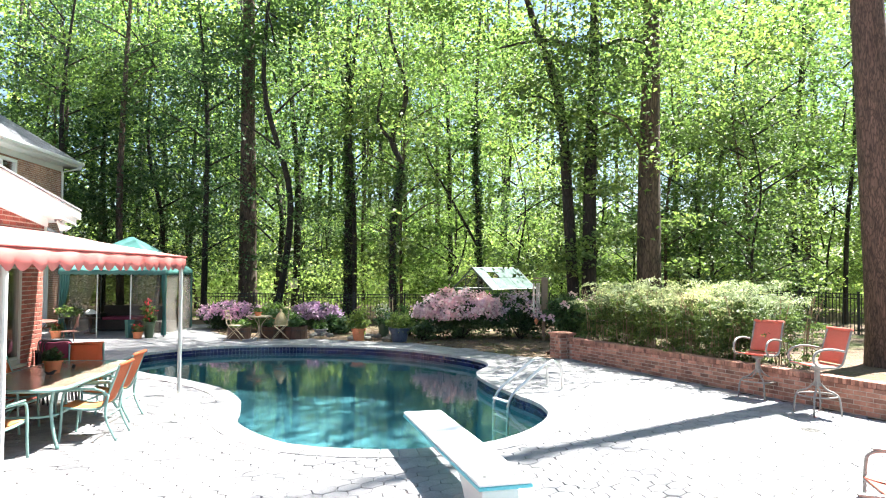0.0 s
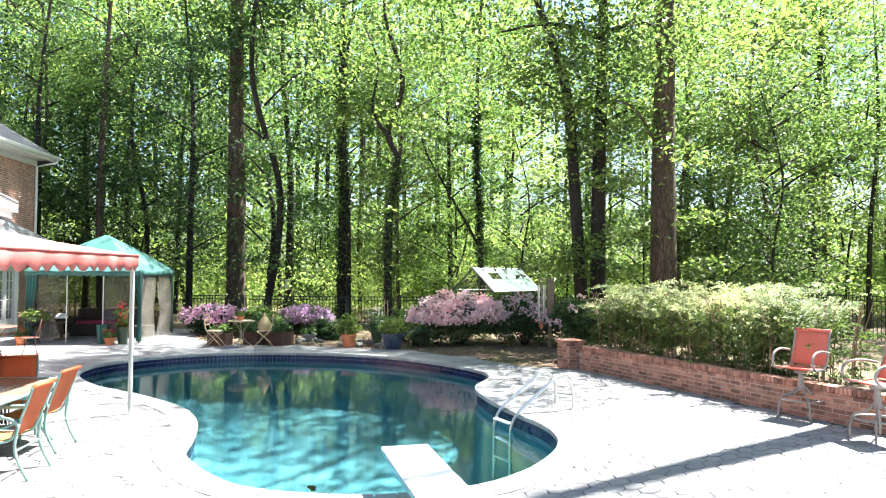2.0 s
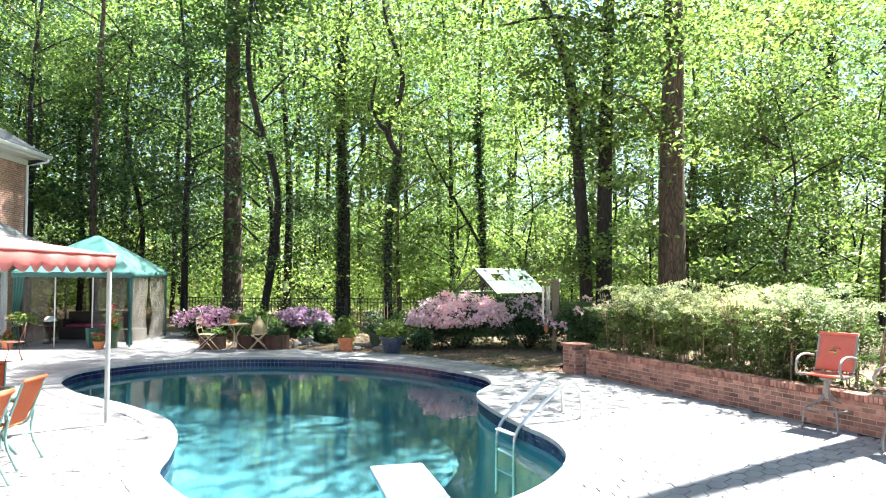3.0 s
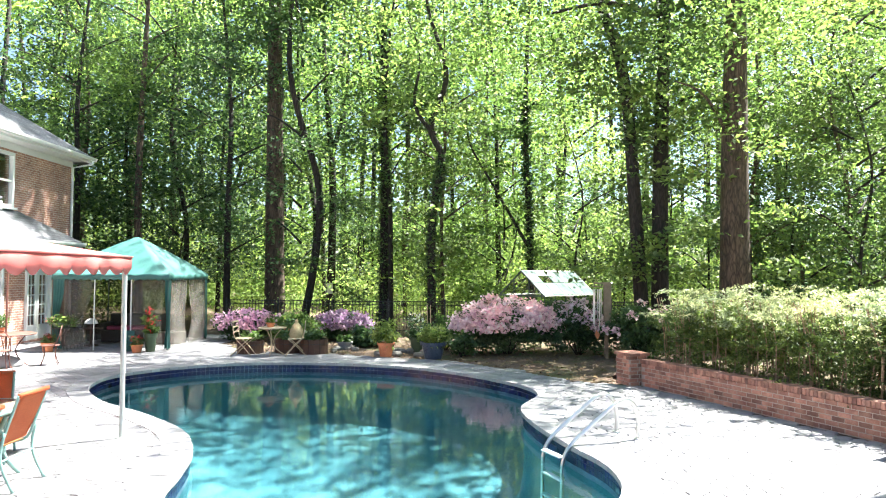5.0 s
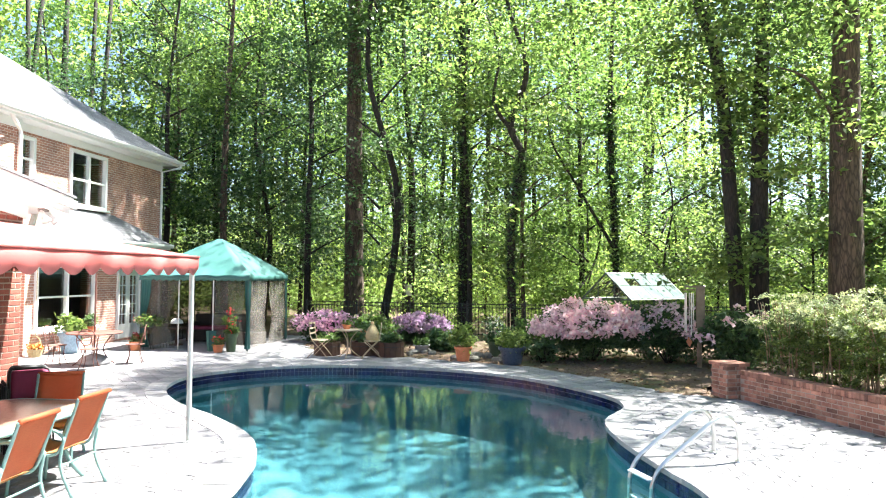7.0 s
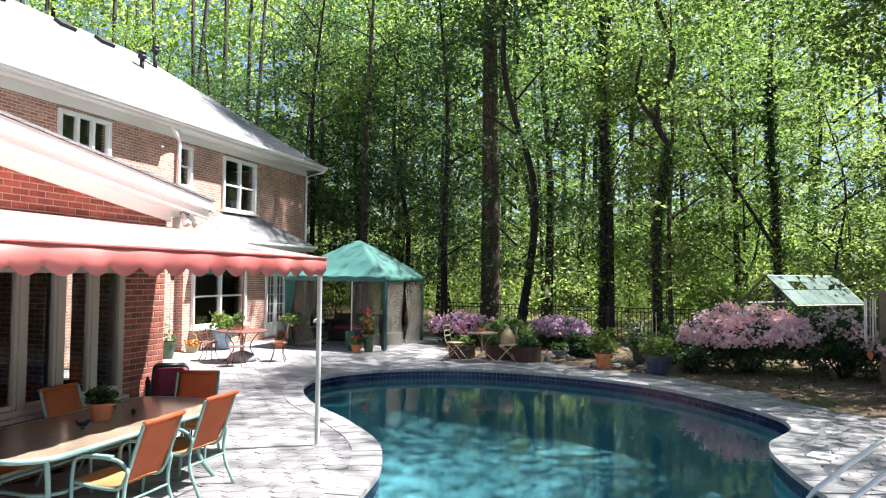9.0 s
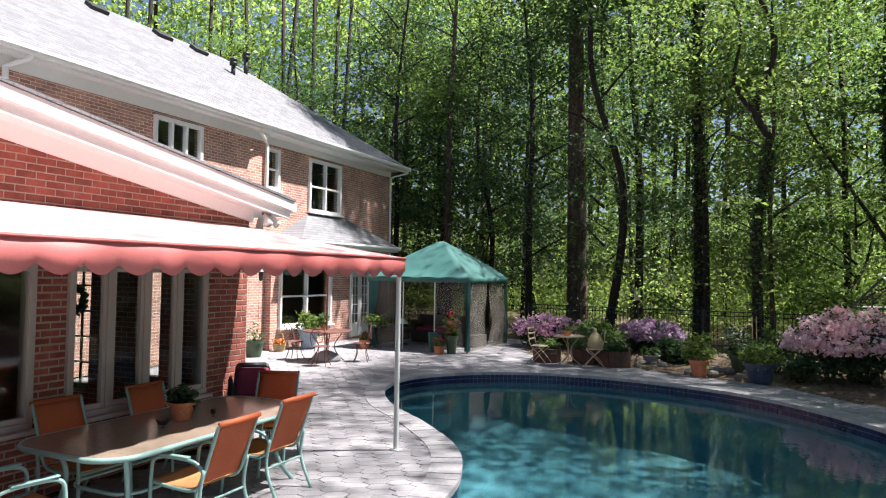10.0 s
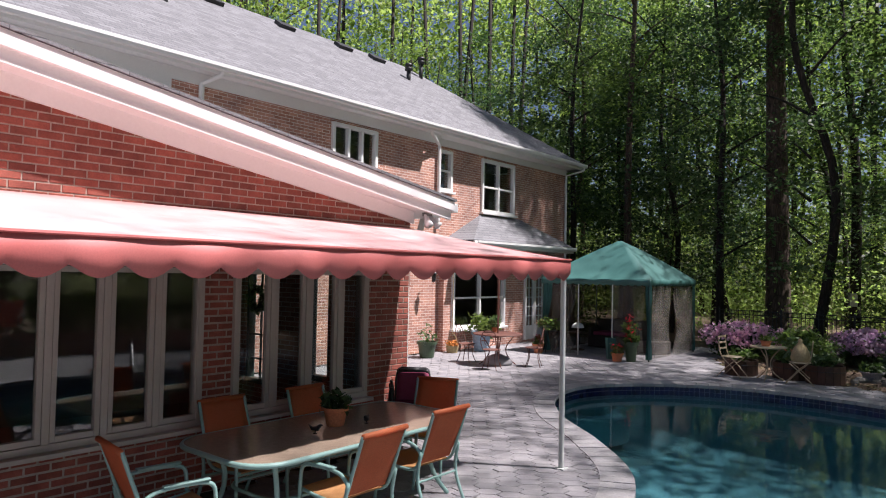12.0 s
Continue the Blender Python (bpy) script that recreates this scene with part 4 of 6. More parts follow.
part("pillar_core", Geo().box((PIL.x, PIL.y, 0.29), (0.42, 0.42, 0.58), gang), MORTAR, garden_wall, "mortar core")


# ---------------------------------------------------------------- seats and tables
def bend(pts, per=5):
    return catmull(pts, per, False)


def sling(width, line, name, material, parent, label="", thick=0.008, sag=0.02):
    """A cloth strip of the given width stretched along a line in the y-z plane."""
    g, pts = Geo(), bend([(0, *p) for p in line], 4)
    n = 6
    for k, p in enumerate(pts):
        for i in range(n + 1):
            s = i / n - 0.5
            dip = sag * (1 - (2 * s) ** 2) * math.sin(math.pi * k / (len(pts) - 1))
            g.v.append((s * width, p.y, p.z - dip))
    for k in range(len(pts) - 1):
        for i in range(n):
            a = k * (n + 1) + i
            g.f.append((a, a + 1, a + n + 2, a + n + 1))
    return part(name, g, material, parent, label, smooth=True, thick=thick)


def sling_chair(m, label, frame_mat, back_mat, seat_mat, group=""):
    c = thing("patio_chair", label, "chair", m, group)
    for s in (-1, 1):
        x = s * 0.27
        part("arm_frame", Geo().tube(bend([(x, 0.27, 0.0), (x, 0.25, 0.22), (x, 0.24, 0.5), (x, 0.2, 0.62), (x, 0.02, 0.645), (x, -0.2, 0.63), (x, -0.3, 0.56)]), 0.016, 8), frame_mat, c, smooth=True)
        part("back_rail", Geo().tube(bend([(x * 0.9, 0.26, 0.42), (x * 0.9, 0.0, 0.39), (x * 0.9, -0.22, 0.42), (x * 0.9, -0.33, 0.68), (x * 0.9, -0.42, 0.94)]), 0.015, 8), frame_mat, c, smooth=True)
        part("leg", Geo().tube(bend([(x, -0.3, 0.57), (x, -0.27, 0.3), (x, -0.4, 0.0)]), 0.016, 8), frame_mat, c, smooth=True)
        part("armrest", Geo().box((x, 0.02, 0.66), (0.05, 0.34, 0.018)), frame_mat, c, bevel=0.008)
    for y, z in ((0.25, 0.40), (-0.27, 0.3)):
        part("crossbar", Geo().tube([(-0.26, y, z), (0.26, y, z)], 0.011, 8), frame_mat, c)
    sling(0.47, [(0.27, 0.425), (0.05, 0.395), (-0.2, 0.415)], "seat", seat_mat, c)
    sling(0.47, [(-0.215, 0.44), (-0.33, 0.69), (-0.425, 0.93)], "backrest", back_mat, c, sag=0.0)
    part("top_roll", Geo().tube([(-0.25, -0.43, 0.94), (0.25, -0.43, 0.94)], 0.022, 10), back_mat, c, smooth=True)
    return c


lab = "orange sling patio chair with pale green metal frame at the table"
first = sling_chair(pose(-4.42, 7.18, 0, 0, 0, 92), lab, METAL_G, SLING, SLING_SEAT, "chairs round the dining table")
for cx, cy, rz in ((-4.6, 8.24, 90), (-5.62, 7.06, -90), (-5.6, 8.06, -88), (-5.25, 9.12, 202), (-5.02, 5.98, -8)):
    copy_thing(first, pose(cx, cy, 0, 0, 0, rz))

# dining table
table = thing("dining_table", "long tan glass-topped patio table with pale green metal frame", "table", pose(-5.05, 7.62, 0))


def rounded(w, h, r, n=8, z=0.0):
    pts = []
    for cx, cy, a0 in ((w / 2 - r, h / 2 - r, 0), (-w / 2 + r, h / 2 - r, 90), (-w / 2 + r, -h / 2 + r, 180), (w / 2 - r, -h / 2 + r, 270)):
        for k in range(n + 1):
            a = radians(a0 + 90 * k / n)
            pts.append((cx + r * math.cos(a), cy + r * math.sin(a), z))
    return pts


part("tabletop", Geo().plate(rounded(1.2, 2.6, 0.3, z=0.742), 0.008), TABLETOP, table, "tan glass tabletop")
part("rim", Geo().tube(rounded(1.22, 2.62, 0.31, z=0.725), 0.022, 8, close=True), METAL_G, table, "pale green metal rim", smooth=True)
for sx in (-1, 1):
    for sy in (-1, 1):
        part("leg", Geo().tube(bend([(sx * 0.42, sy * 1.0, 0.72), (sx * 0.36, sy * 0.92, 0.45), (sx * 0.40, sy * 0.95, 0.2), (sx * 0.5, sy * 1.05, 0.0)]), 0.022, 8), METAL_G, table, smooth=True)
part("stretcher", Geo().tube([(p[0], p[1], 0.35) for p in rounded(0.72, 1.86, 0.2)], 0.016, 8, close=True), METAL_G, table, smooth=True)


def foliage(rng, n, centre, radius, size, material, name, parent, squash=0.8, label="", aspect=0.5, hubs=24):
    h = rng.normal(size=(hubs, 3))
    h /= np.linalg.norm(h, axis=1, keepdims=True)
    h *= radius * rng.uniform(0.5, 1.0, (hubs, 1))
    h[:, 2] *= squash
    h += np.array(centre)
    return part(name, quads(leaves(rng, clumps(rng, h, max(1, n // hubs), radius * 0.2, 0.8), size, aspect=aspect), name, material), material, parent, label)


PR = np.random.default_rng(5)


def potted_plant(m, label, pot_mat, r, h, leaf_r, leaf_mat_, bloom=None, size=0.05, n=500, squash=0.8, lift=0.55):
    p = thing("potted_plant", label, "potted plant", m)
    part("pot", Geo().lathe([(0.0, 0.0), (r * 0.68, 0.0), (r * 0.74, h * 0.1), (r * 0.95, h * 0.82), (r * 1.08, h * 0.83), (r * 1.1, h), (r * 0.98, h), (r * 0.93, h * 0.86), (0.0, h * 0.86)], 24), pot_mat, p, smooth=False)
    part("soil", Geo().lathe([(r * 0.93, h * 0.88), (0.0, h * 0.9)], 16), SOIL, p)
    foliage(PR, n, (0, 0, h + leaf_r * squash * lift), leaf_r, size, leaf_mat_, "foliage", p, squash)
    if bloom:
        foliage(PR, n // 6, (0, 0, h + leaf_r * squash * (lift + 0.35)), leaf_r * 0.95, size * 0.8, bloom, "blossom", p, squash, hubs=14)
    return p


potted_plant(pose(-5.1, 7.66, 0.743), "small dark succulent in a terracotta pot on the dining table", TERRA, 0.115, 0.17, 0.12, LEAF_D, size=0.04, n=260, squash=0.75)
# two small black bird ornaments
for bx, by, br in ((-4.98, 7.32, 20), (-4.95, 7.92, -60)):
    b = thing("bird_ornament", "small black metal bird ornament on the dining table", "ornament", pose(bx, by, 0.743, 0, 0, br))
    part("body", Geo().tube([(-0.07, 0, 0.075), (-0.03, 0, 0.04), (0.02, 0, 0.045), (0.05, 0, 0.075), (0.075, 0, 0.08)], [0.004, 0.018, 0.024, 0.015, 0.003], 8), BLACKIRON, b, smooth=True)
    part("foot", Geo().lathe([(0.02, 0), (0.02, 0.005), (0.004, 0.008), (0.004, 0.03)], 10), BLACKIRON, b)

cushion = thing("seat_cushion", "yellow and red patterned cushion on a patio chair", "cushion", pose(-5.23, 9.06, 0.455, 0, 0, 202))
part("cover", Geo().box((0, 0, 0), (0.42, 0.4, 0.07)), YELLOWCLOTH, cushion, bevel=0.03)

# wreath inside the wing's end window
wreath = thing("wreath", "dark leafy wreath hung on the glazed end window", "wreath", pose(-9.3, 9.72, 1.72))
ring_pts = [(0.15 * math.cos(a), 0, 0.15 * math.sin(a)) for a in np.linspace(0, 2 * math.pi, 20, endpoint=False)]
part("ring", Geo().tube(ring_pts, 0.035, 8, close=True), BARK_D, wreath, smooth=True)
wr = np.random.default_rng(5)
part("foliage", quads(leaves(wr, np.repeat(np.array(ring_pts), 16, axis=0) + wr.normal(size=(320, 3)) * (0.03, 0.015, 0.03), 0.05), "foliage", LEAF_D), LEAF_D, wreath)

# folded lounge chairs leaning one on another by the wing's corner
for k in range(3):
    fc = thing("folding_chair", "folded plum fabric garden chair with black frame, stacked by the wall", "chair", pose(-6.0 + 0.09 * k, 9.72 - 0.09 * k, 0.0, 0, 0, -146 + 4 * k), "stacked folding chairs")
    fc.scale = (0.78, 1.0, 0.96)
    for s in (-1, 1):
        part("side_rail", Geo().tube(bend([(s * 0.27, 0.16, 0.0), (s * 0.27, 0.03, 0.45), (s * 0.265, -0.1, 0.93), (s * 0.2, -0.12, 1.01)]), 0.016, 8), BLACKIRON, fc, smooth=True)
        part("leg", Geo().tube(bend([(s * 0.30, 0.2, 0.0), (s * 0.30, 0.12, 0.4), (s * 0.30, 0.03, 0.8)]), 0.014, 8), BLACKIRON, fc, smooth=True)
        part("armrest", Geo().tube(bend([(s * 0.33, 0.17, 0.28), (s * 0.335, 0.12, 0.55), (s * 0.33, 0.02, 0.86)]), 0.022, 8), BLACKIRON, fc, smooth=True)
        part("hinge", Geo().lathe([(0.0, 0.0), (0.03, 0.0), (0.03, 0.05), (0.0, 0.05)], 10, (s * 0.33, 0.06, 0.78)), BLACKIRON, fc)
    part("top_rail", Geo().tube([(-0.21, -0.12, 1.01), (0.21, -0.12, 1.01)], 0.016, 8), BLACKIRON, fc, smooth=True)
    sling(0.5, [(0.1, 0.42), (0.0, 0.70), (-0.11, 0.99)], "backrest", PURPLE, fc, sag=0.0)
    g = Geo()
    rows, cols = 33, 9
    for i in range(rows):
        t = i / (rows - 1)
        for j in range(cols):
            u = j / (cols - 1) - 0.5
            g.v.append((u * (0.5 + 0.05 * (1 - t)), 0.25 - 0.09 * t + 0.022 * math.cos(t * 10 * math.pi) * (1 - 0.5 * abs(u)), 0.28 + 0.40 * t))
    for i in range(rows - 1):
        for j in range(cols - 1):
            g.f.append((i * cols + j, i * cols + j + 1, (i + 1) * cols + j + 1, (i + 1) * cols + j))
    part("seat", g, PURPLE, fc, "crumpled plum seat cloth", smooth=True, thick=0.006)


# swivel bar stools by the garden wall
def bar_stool(m, label):
    c = thing("bar_stool", label, "bar stool", m, "stools by the garden wall")
    for k in range(4):
        a = radians(45 + 90 * k)
        d = Vector((math.cos(a), math.sin(a), 0))
        part("leg", Geo().tube(bend([tuple(d * 0.03 + Vector((0, 0, 0.46))), tuple(d * 0.12 + Vector((0, 0, 0.36))), tuple(d * 0.27 + Vector((0, 0, 0.27))), tuple(d * 0.31)]), 0.014, 8), METAL_GREY, c, smooth=True)
    part("foot_ring", Geo().tube([(0.26 * math.cos(a), 0.26 * math.sin(a), 0.27) for a in np.linspace(0, 2 * math.pi, 24, endpoint=False)], 0.012, 8, close=True), METAL_GREY, c, smooth=True)
    part("column", Geo().lathe([(0.0, 0.40), (0.05, 0.40), (0.04, 0.5), (0.035, 0.62), (0.09, 0.64), (0.09, 0.67), (0.0, 0.67)], 14), METAL_GREY, c, smooth=False)
    for s in (-1, 1):
        x = s * 0.27
        part("arm_frame", Geo().tube(bend([(x * 0.8, -0.1, 0.69), (x, 0.16, 0.70), (x, 0.26, 0.80), (x, 0.2, 0.92), (x, 0.0, 0.955), (x, -0.24, 0.92)]), 0.017, 8), METAL_GREY, c, smooth=True)
        part("back_rail", Geo().tube(bend([(x * 0.88, 0.26, 0.72), (x * 0.88, 0.0, 0.69), (x * 0.88, -0.2, 0.72), (x * 0.88, -0.29, 0.95), (x * 0.88, -0.37, 1.22)]), 0.016, 8), METAL_GREY, c, smooth=True)
    sling(0.47, [(0.27, 0.73), (0.05, 0.70), (-0.18, 0.72)], "seat", CORAL, c)
    sling(0.47, [(-0.2, 0.74), (-0.29, 0.96), (-0.37, 1.21)], "backrest", CORAL, c, sag=0.0)
    part("top_roll", Geo().tube([(-0.25, -0.372, 1.22), (0.25, -0.372, 1.22)], 0.024, 10), CORAL, c, smooth=True)
    return c


stool = bar_stool(pose(5.82, 9.25, 0, 0, 0, 122), "coral sling swivel bar stool with grey legs by the brick wall")
stool.scale = (1.06, 1.06, 1.06)
copy_thing(stool, pose(5.95, 7.85, 0, 0, 0, 93))
lounge = sling_chair(pose(3.5, 3.12, 0, 0, 0, 70), "low coral sling patio chair with grey frame on the pavers", METAL_GREY, CORAL, CORAL, "lounge chairs on the pavers")
copy_thing(lounge, pose(2.5, 2.0, 0, 0, 0, 66))
drain = thing("floor_drain", "round dark drain grate set in the pavers", "drain", pose(5.14, 6.8, 0.003))
part("grate", Geo().lathe([(0.0, 0.004), (0.16, 0.004), (0.17, 0.0)], 20), METAL_GREY, drain)
slots = Geo()
for k in range(-3, 4):
    slots.box((0, k * 0.04, 0.006), (0.26 - abs(k) * 0.03, 0.016, 0.003))
part("slot", slots, BLACKIRON, drain)

# ---------------------------------------------------------------- diving board
board = thing("diving_board", "white diving board with aqua edge on a moulded stand", "diving board", pose(0.02, 4.95, 0, 0, 0, 9.5))
part("plank", Geo().box((0, 0, 0.415), (0.47, 2.92, 0.03)), BOARD, board, "white non-slip plank", bevel=0.012)
part("edge_band", Geo().box((0, 0, 0.383), (0.474, 2.924, 0.032)), AQUA, board, "aqua edge band", bevel=0.008)
g = Geo()
sec = [(-1.36, 0.16, 0.0, 0.20), (-1.32, 0.16, 0.0, 0.34), (-1.15, 0.15, 0.0, 0.365), (-0.95, 0.14, 0.0, 0.365), (-0.82, 0.13, 0.03, 0.365), (-0.72, 0.13, 0.14, 0.365), (-0.58, 0.13, 0.24, 0.365), (-0.42, 0.13, 0.31, 0.365)]
for y, hw, z0, z1 in sec:
    g.v += [(-hw * 1.15, y, z0), (hw * 1.15, y, z0), (hw, y, z1), (-hw, y, z1)]
for i in range(len(sec) - 1):
    for k in range(4):
        k2 = (k + 1) % 4
        g.f.append((i * 4 + k, i * 4 + k2, (i + 1) * 4 + k2, (i + 1) * 4 + k))
g.f += [(3, 2, 1, 0), tuple(len(sec) * 4 - 4 + k for k in range(4))]
part("stand", g, WHITE, board, "white moulded stand", bevel=0.04)
for s in (-1, 1):
    part("bolt", Geo().lathe([(0.0, 0.445), (0.014, 0.445), (0.018, 0.43)], 10, (s * 0.13, -1.3, 0)), CHROME, board)

# pool ladder
ladder = thing("pool_ladder", "polished steel pool ladder with arched handrails", "pool ladder", pose(1.774, 10.05, 0, 0, 0, 23))
for s in (-1, 1):
    x = s * 0.22
    pts = [(0.8, x, 0.0), (0.8, x, 0.26), (0.74, x, 0.44), (0.6, x, 0.53), (0.44, x, 0.49), (0.28, x, 0.39), (-0.04, x, 0.18), (-0.26, x, 0.02), (-0.37, x, -0.16), (-0.39, x, -0.4), (-0.39, x, -1.05)]
    part("handrail", Geo().tube(bend(pts), 0.026, 10), CHROME, ladder, smooth=True)
    part("anchor", Geo().lathe([(0.05, 0.0), (0.045, 0.012), (0.024, 0.02)], 12, (0.8, x, 0.0)), CHROME, ladder)
for z in (-0.12, -0.4, -0.68):
    part("tread", Geo().box((-0.38, 0, z), (0.09, 0.42, 0.025)), WHITE, ladder, bevel=0.008)

# ---------------------------------------------------------------- gazebo tent
GZ = pose(-8.95, 21.94, 0, 0, 0, 0.8)
gz = thing("gazebo_tent", "green canvas gazebo tent with tied curtains and insect netting", "gazebo", GZ)
GW, GD = 1.6, 1.72
g = Geo()
rings = [(1.0, 2.10), (0.97, 2.14), (0.75, 2.42), (0.5, 2.71), (0.25, 2.98), (0.03, 3.20)]
per = 10
base = []
for (ax, ay), (bx, by) in (((-GW, -GD), (GW, -GD)), ((GW, -GD), (GW, GD)), ((GW, GD), (-GW, GD)), ((-GW, GD), (-GW, -GD))):
    for k in range(per):
        base.append((ax + (bx - ax) * k / per, ay + (by - ay) * k / per, k / per))
for s, z in rings:
    for x, y, t in base:
        sag = 0.10 * math.sin(math.pi * t) * s * (1.0 if s < 0.98 else 0.3)
        g.v.append((x * s, y * s, z - sag))
n = len(base)
for i in range(len(rings) - 1):
    for j in range(n):
        j2 = (j + 1) % n
        g.f.append((i * n + j, i * n + j2, (i + 1) * n + j2, (i + 1) * n + j))
part("canopy", g, TEAL, gz, "green canvas canopy", smooth=True, thick=0.005)
valance([(-GW, -GD, 0), (GW, -GD, 0), (GW, GD, 0), (-GW, GD, 0), (-GW, -GD, 0)], 2.10, 0.15, 0.2, 0.04, gz, TEAL, "green scalloped valance")
for sx in (-1, 1):
    for sy in (-1, 1):
        part("pole", Geo().tube([(sx * (GW - 0.04), sy * (GD - 0.04), 0), (sx * (GW - 0.04), sy * (GD - 0.04), 2.12)], 0.022, 10), METAL_D, gz)
for x in (-0.45, 0.55):
    part("pole", Geo().tube([(x, -GD + 0.04, 0), (x, -GD + 0.04, 2.1)], 0.018, 10), METAL_W, gz, "pale metal pole")


def curtain(x0, y0, x1, y1, z0, z1, folds, amp, material, parent, gather=0.0, label=""):
    """A hanging cloth with folds, drawn in towards its start near the tie height."""
    g = Geo()
    nx, nz = folds * 8, 12
    d = Vector((x1 - x0, y1 - y0, 0))
    nn = Vector((-d.y, d.x, 0)).normalized()
    for k in range(nz + 1):
        t = k / nz
        pull = 1 - gather * math.exp(-((t - 0.62) / 0.28) ** 2)
        for i in range(nx + 1):
            s = i / nx
            a = amp * (0.5 + 0.5 * t) * math.sin(s * folds * 2 * math.pi + 0.6 * math.sin(t * 3))
            p = Vector((x0, y0, 0)) + d * s * pull + nn * a
            g.v.append((p.x, p.y, z1 + (z0 - z1) * t))
    for k in range(nz):
        for i in range(nx):
            a = k * (nx + 1) + i
            g.f.append((a, a + 1, a + nx + 2, a + nx + 1))
    return part("curtain", g, material, parent, label, smooth=True)


F = -GD + 0.02
curtain(GW - 0.02, F, GW - 0.13, F, 0.05, 1.98, 3, 0.03, TEAL, gz, 0.5, "green canvas curtain tied to the corner pole")
curtain(GW - 0.02, F, GW - 0.02, F + 0.14, 0.05, 1.98, 3, 0.03, TEAL, gz, 0.5, "green canvas curtain tied to the corner pole")
curtain(-GW + 0.02, F, -GW + 0.34, F, 0.05, 1.98, 4, 0.04, TEAL, gz, 0.5, "green canvas curtain tied back")
curtain(GW - 0.02, GD - 0.03, GW - 0.02, GD - 0.2, 0.05, 1.98, 3, 0.03, TEAL, gz, 0.5, "green canvas curtain tied to the corner pole")
curtain(0.56, F + 0.05, GW - 0.16, F + 0.05, 0.04, 1.98, 8, 0.05, NET, gz, 0.1, "pale insect netting")
curtain(-GW + 0.3, F + 0.05, -0.5, F + 0.05, 0.04, 1.98, 8, 0.06, NET, gz, 0.35, "pale insect netting drawn aside")
curtain(GW - 0.05, F + 0.2, GW - 0.05, -0.2, 0.04, 1.98, 8, 0.06, NET, gz, 0.12, "pale insect netting")
curtain(GW - 0.05, GD - 0.15, GW - 0.05, 0.1, 0.04, 1.98, 8, 0.06, NET, gz, 0.2, "pale insect netting")
curtain(-GW + 0.05, GD - 0.05, GW - 0.05, GD - 0.05, 0.04, 1.98, 12, 0.06, NET_SHADE, gz, 0.0, "back curtain coloured dark as the tent's inner shade")
curtain(-GW + 0.05, F + 0.1, -GW + 0.05, GD - 0.1, 0.04, 1.98, 9, 0.05, NET_SHADE, gz, 0.0, "side curtain coloured dark as the tent's inner shade")
# furniture in the tent
sofa = thing("outdoor_sofa", "dark wicker sofa inside the gazebo tent", "sofa", GZ @ pose(-0.3, 0.85, 0))
part("base", Geo().box((0, 0, 0.2), (1.9, 0.75, 0.36)), DARKCLOTH, sofa, bevel=0.03)
part("backrest", Geo().box((0, 0.33, 0.6), (1.9, 0.14, 0.5)), DARKCLOTH, sofa, bevel=0.04)
for s in (-1, 1):
    part("armrest", Geo().box((s * 0.9, 0, 0.48), (0.14, 0.72, 0.24)), DARKCLOTH, sofa, bevel=0.04)
part("cushion", Geo().box((0, -0.03, 0.43), (1.6, 0.6, 0.12)), PURPLE, sofa, bevel=0.04)
stand = thing("side_table", "small dark side table inside the gazebo tent", "side table", GZ @ pose(-1.05, -0.55, 0))
part("top", Geo().lathe([(0.0, 0.5), (0.3, 0.5), (0.3, 0.53), (0.0, 0.53)], 20), DARKWOOD, stand)
part("pedestal", Geo().lathe([(0.2, 0.0), (0.2, 0.03), (0.035, 0.06), (0.035, 0.5)], 14), DARKWOOD, stand)
lampo = thing("table_lamp", "small lamp with white shade on the side table", "lamp", GZ @ pose(-1.05, -0.55, 0.53))
part("stem", Geo().lathe([(0.07, 0.0), (0.06, 0.03), (0.015, 0.05), (0.015, 0.18)], 12), DARKWOOD, lampo)
part("shade", Geo().lathe([(0.19, 0.12), (0.16, 0.2), (0.08, 0.26), (0.0, 0.27)], 20), WHITE, lampo, smooth=True)
chest = thing("armchair", "dark wicker armchair inside the gazebo tent", "armchair", GZ @ pose(0.95, 0.15, 0, 0, 0, 60))
part("base", Geo().box((0, 0, 0.2), (0.7, 0.7, 0.36)), DARKCLOTH, chest, bevel=0.03)
part("backrest", Geo().box((0, 0.3, 0.6), (0.7, 0.14, 0.55)), DARKCLOTH, chest, bevel=0.05)

potted_plant(pose(-7.72, 20.0, 0), "tall red-flowering plant beside the gazebo curtain", GREENPOT, 0.17, 0.5, 0.2, LEAF, RED, 0.055, 420, 1.9)
potted_plant(pose(-7.98, 19.75, 0), "red geranium in a terracotta pot by the gazebo", TERRA, 0.15, 0.22, 0.17, LEAF_B, RED, 0.04, 300)
potted_plant(pose(-10.39, 19.84, 0), "red geranium in a terracotta pot by the garden door", TERRA, 0.16, 0.25, 0.18, LEAF_B, RED, 0.04, 300)
box_ = thing("planter_box", "tall dark green planter beside the gazebo", "planter", pose(-8.33, 20.08, 0))
part("body", Geo().lathe([(0.0, 0.0), (0.11, 0.0), (0.15, 0.55), (0.13, 0.55), (0.1, 0.1)], 4), TEAL, box_)
ps = thing("plant_stand", "iron plant stand by the garden door", "plant stand", pose(-10.2, 20.1, 0))
for a in np.arange(4) * math.pi / 2:
    part("leg", Geo().tube(bend([(0.2 * math.cos(a), 0.2 * math.sin(a), 0), (0.12 * math.cos(a), 0.12 * math.sin(a), 0.3), (0.18 * math.cos(a), 0.18 * math.sin(a), 0.62)]), 0.008, 6), BLACKIRON, ps)
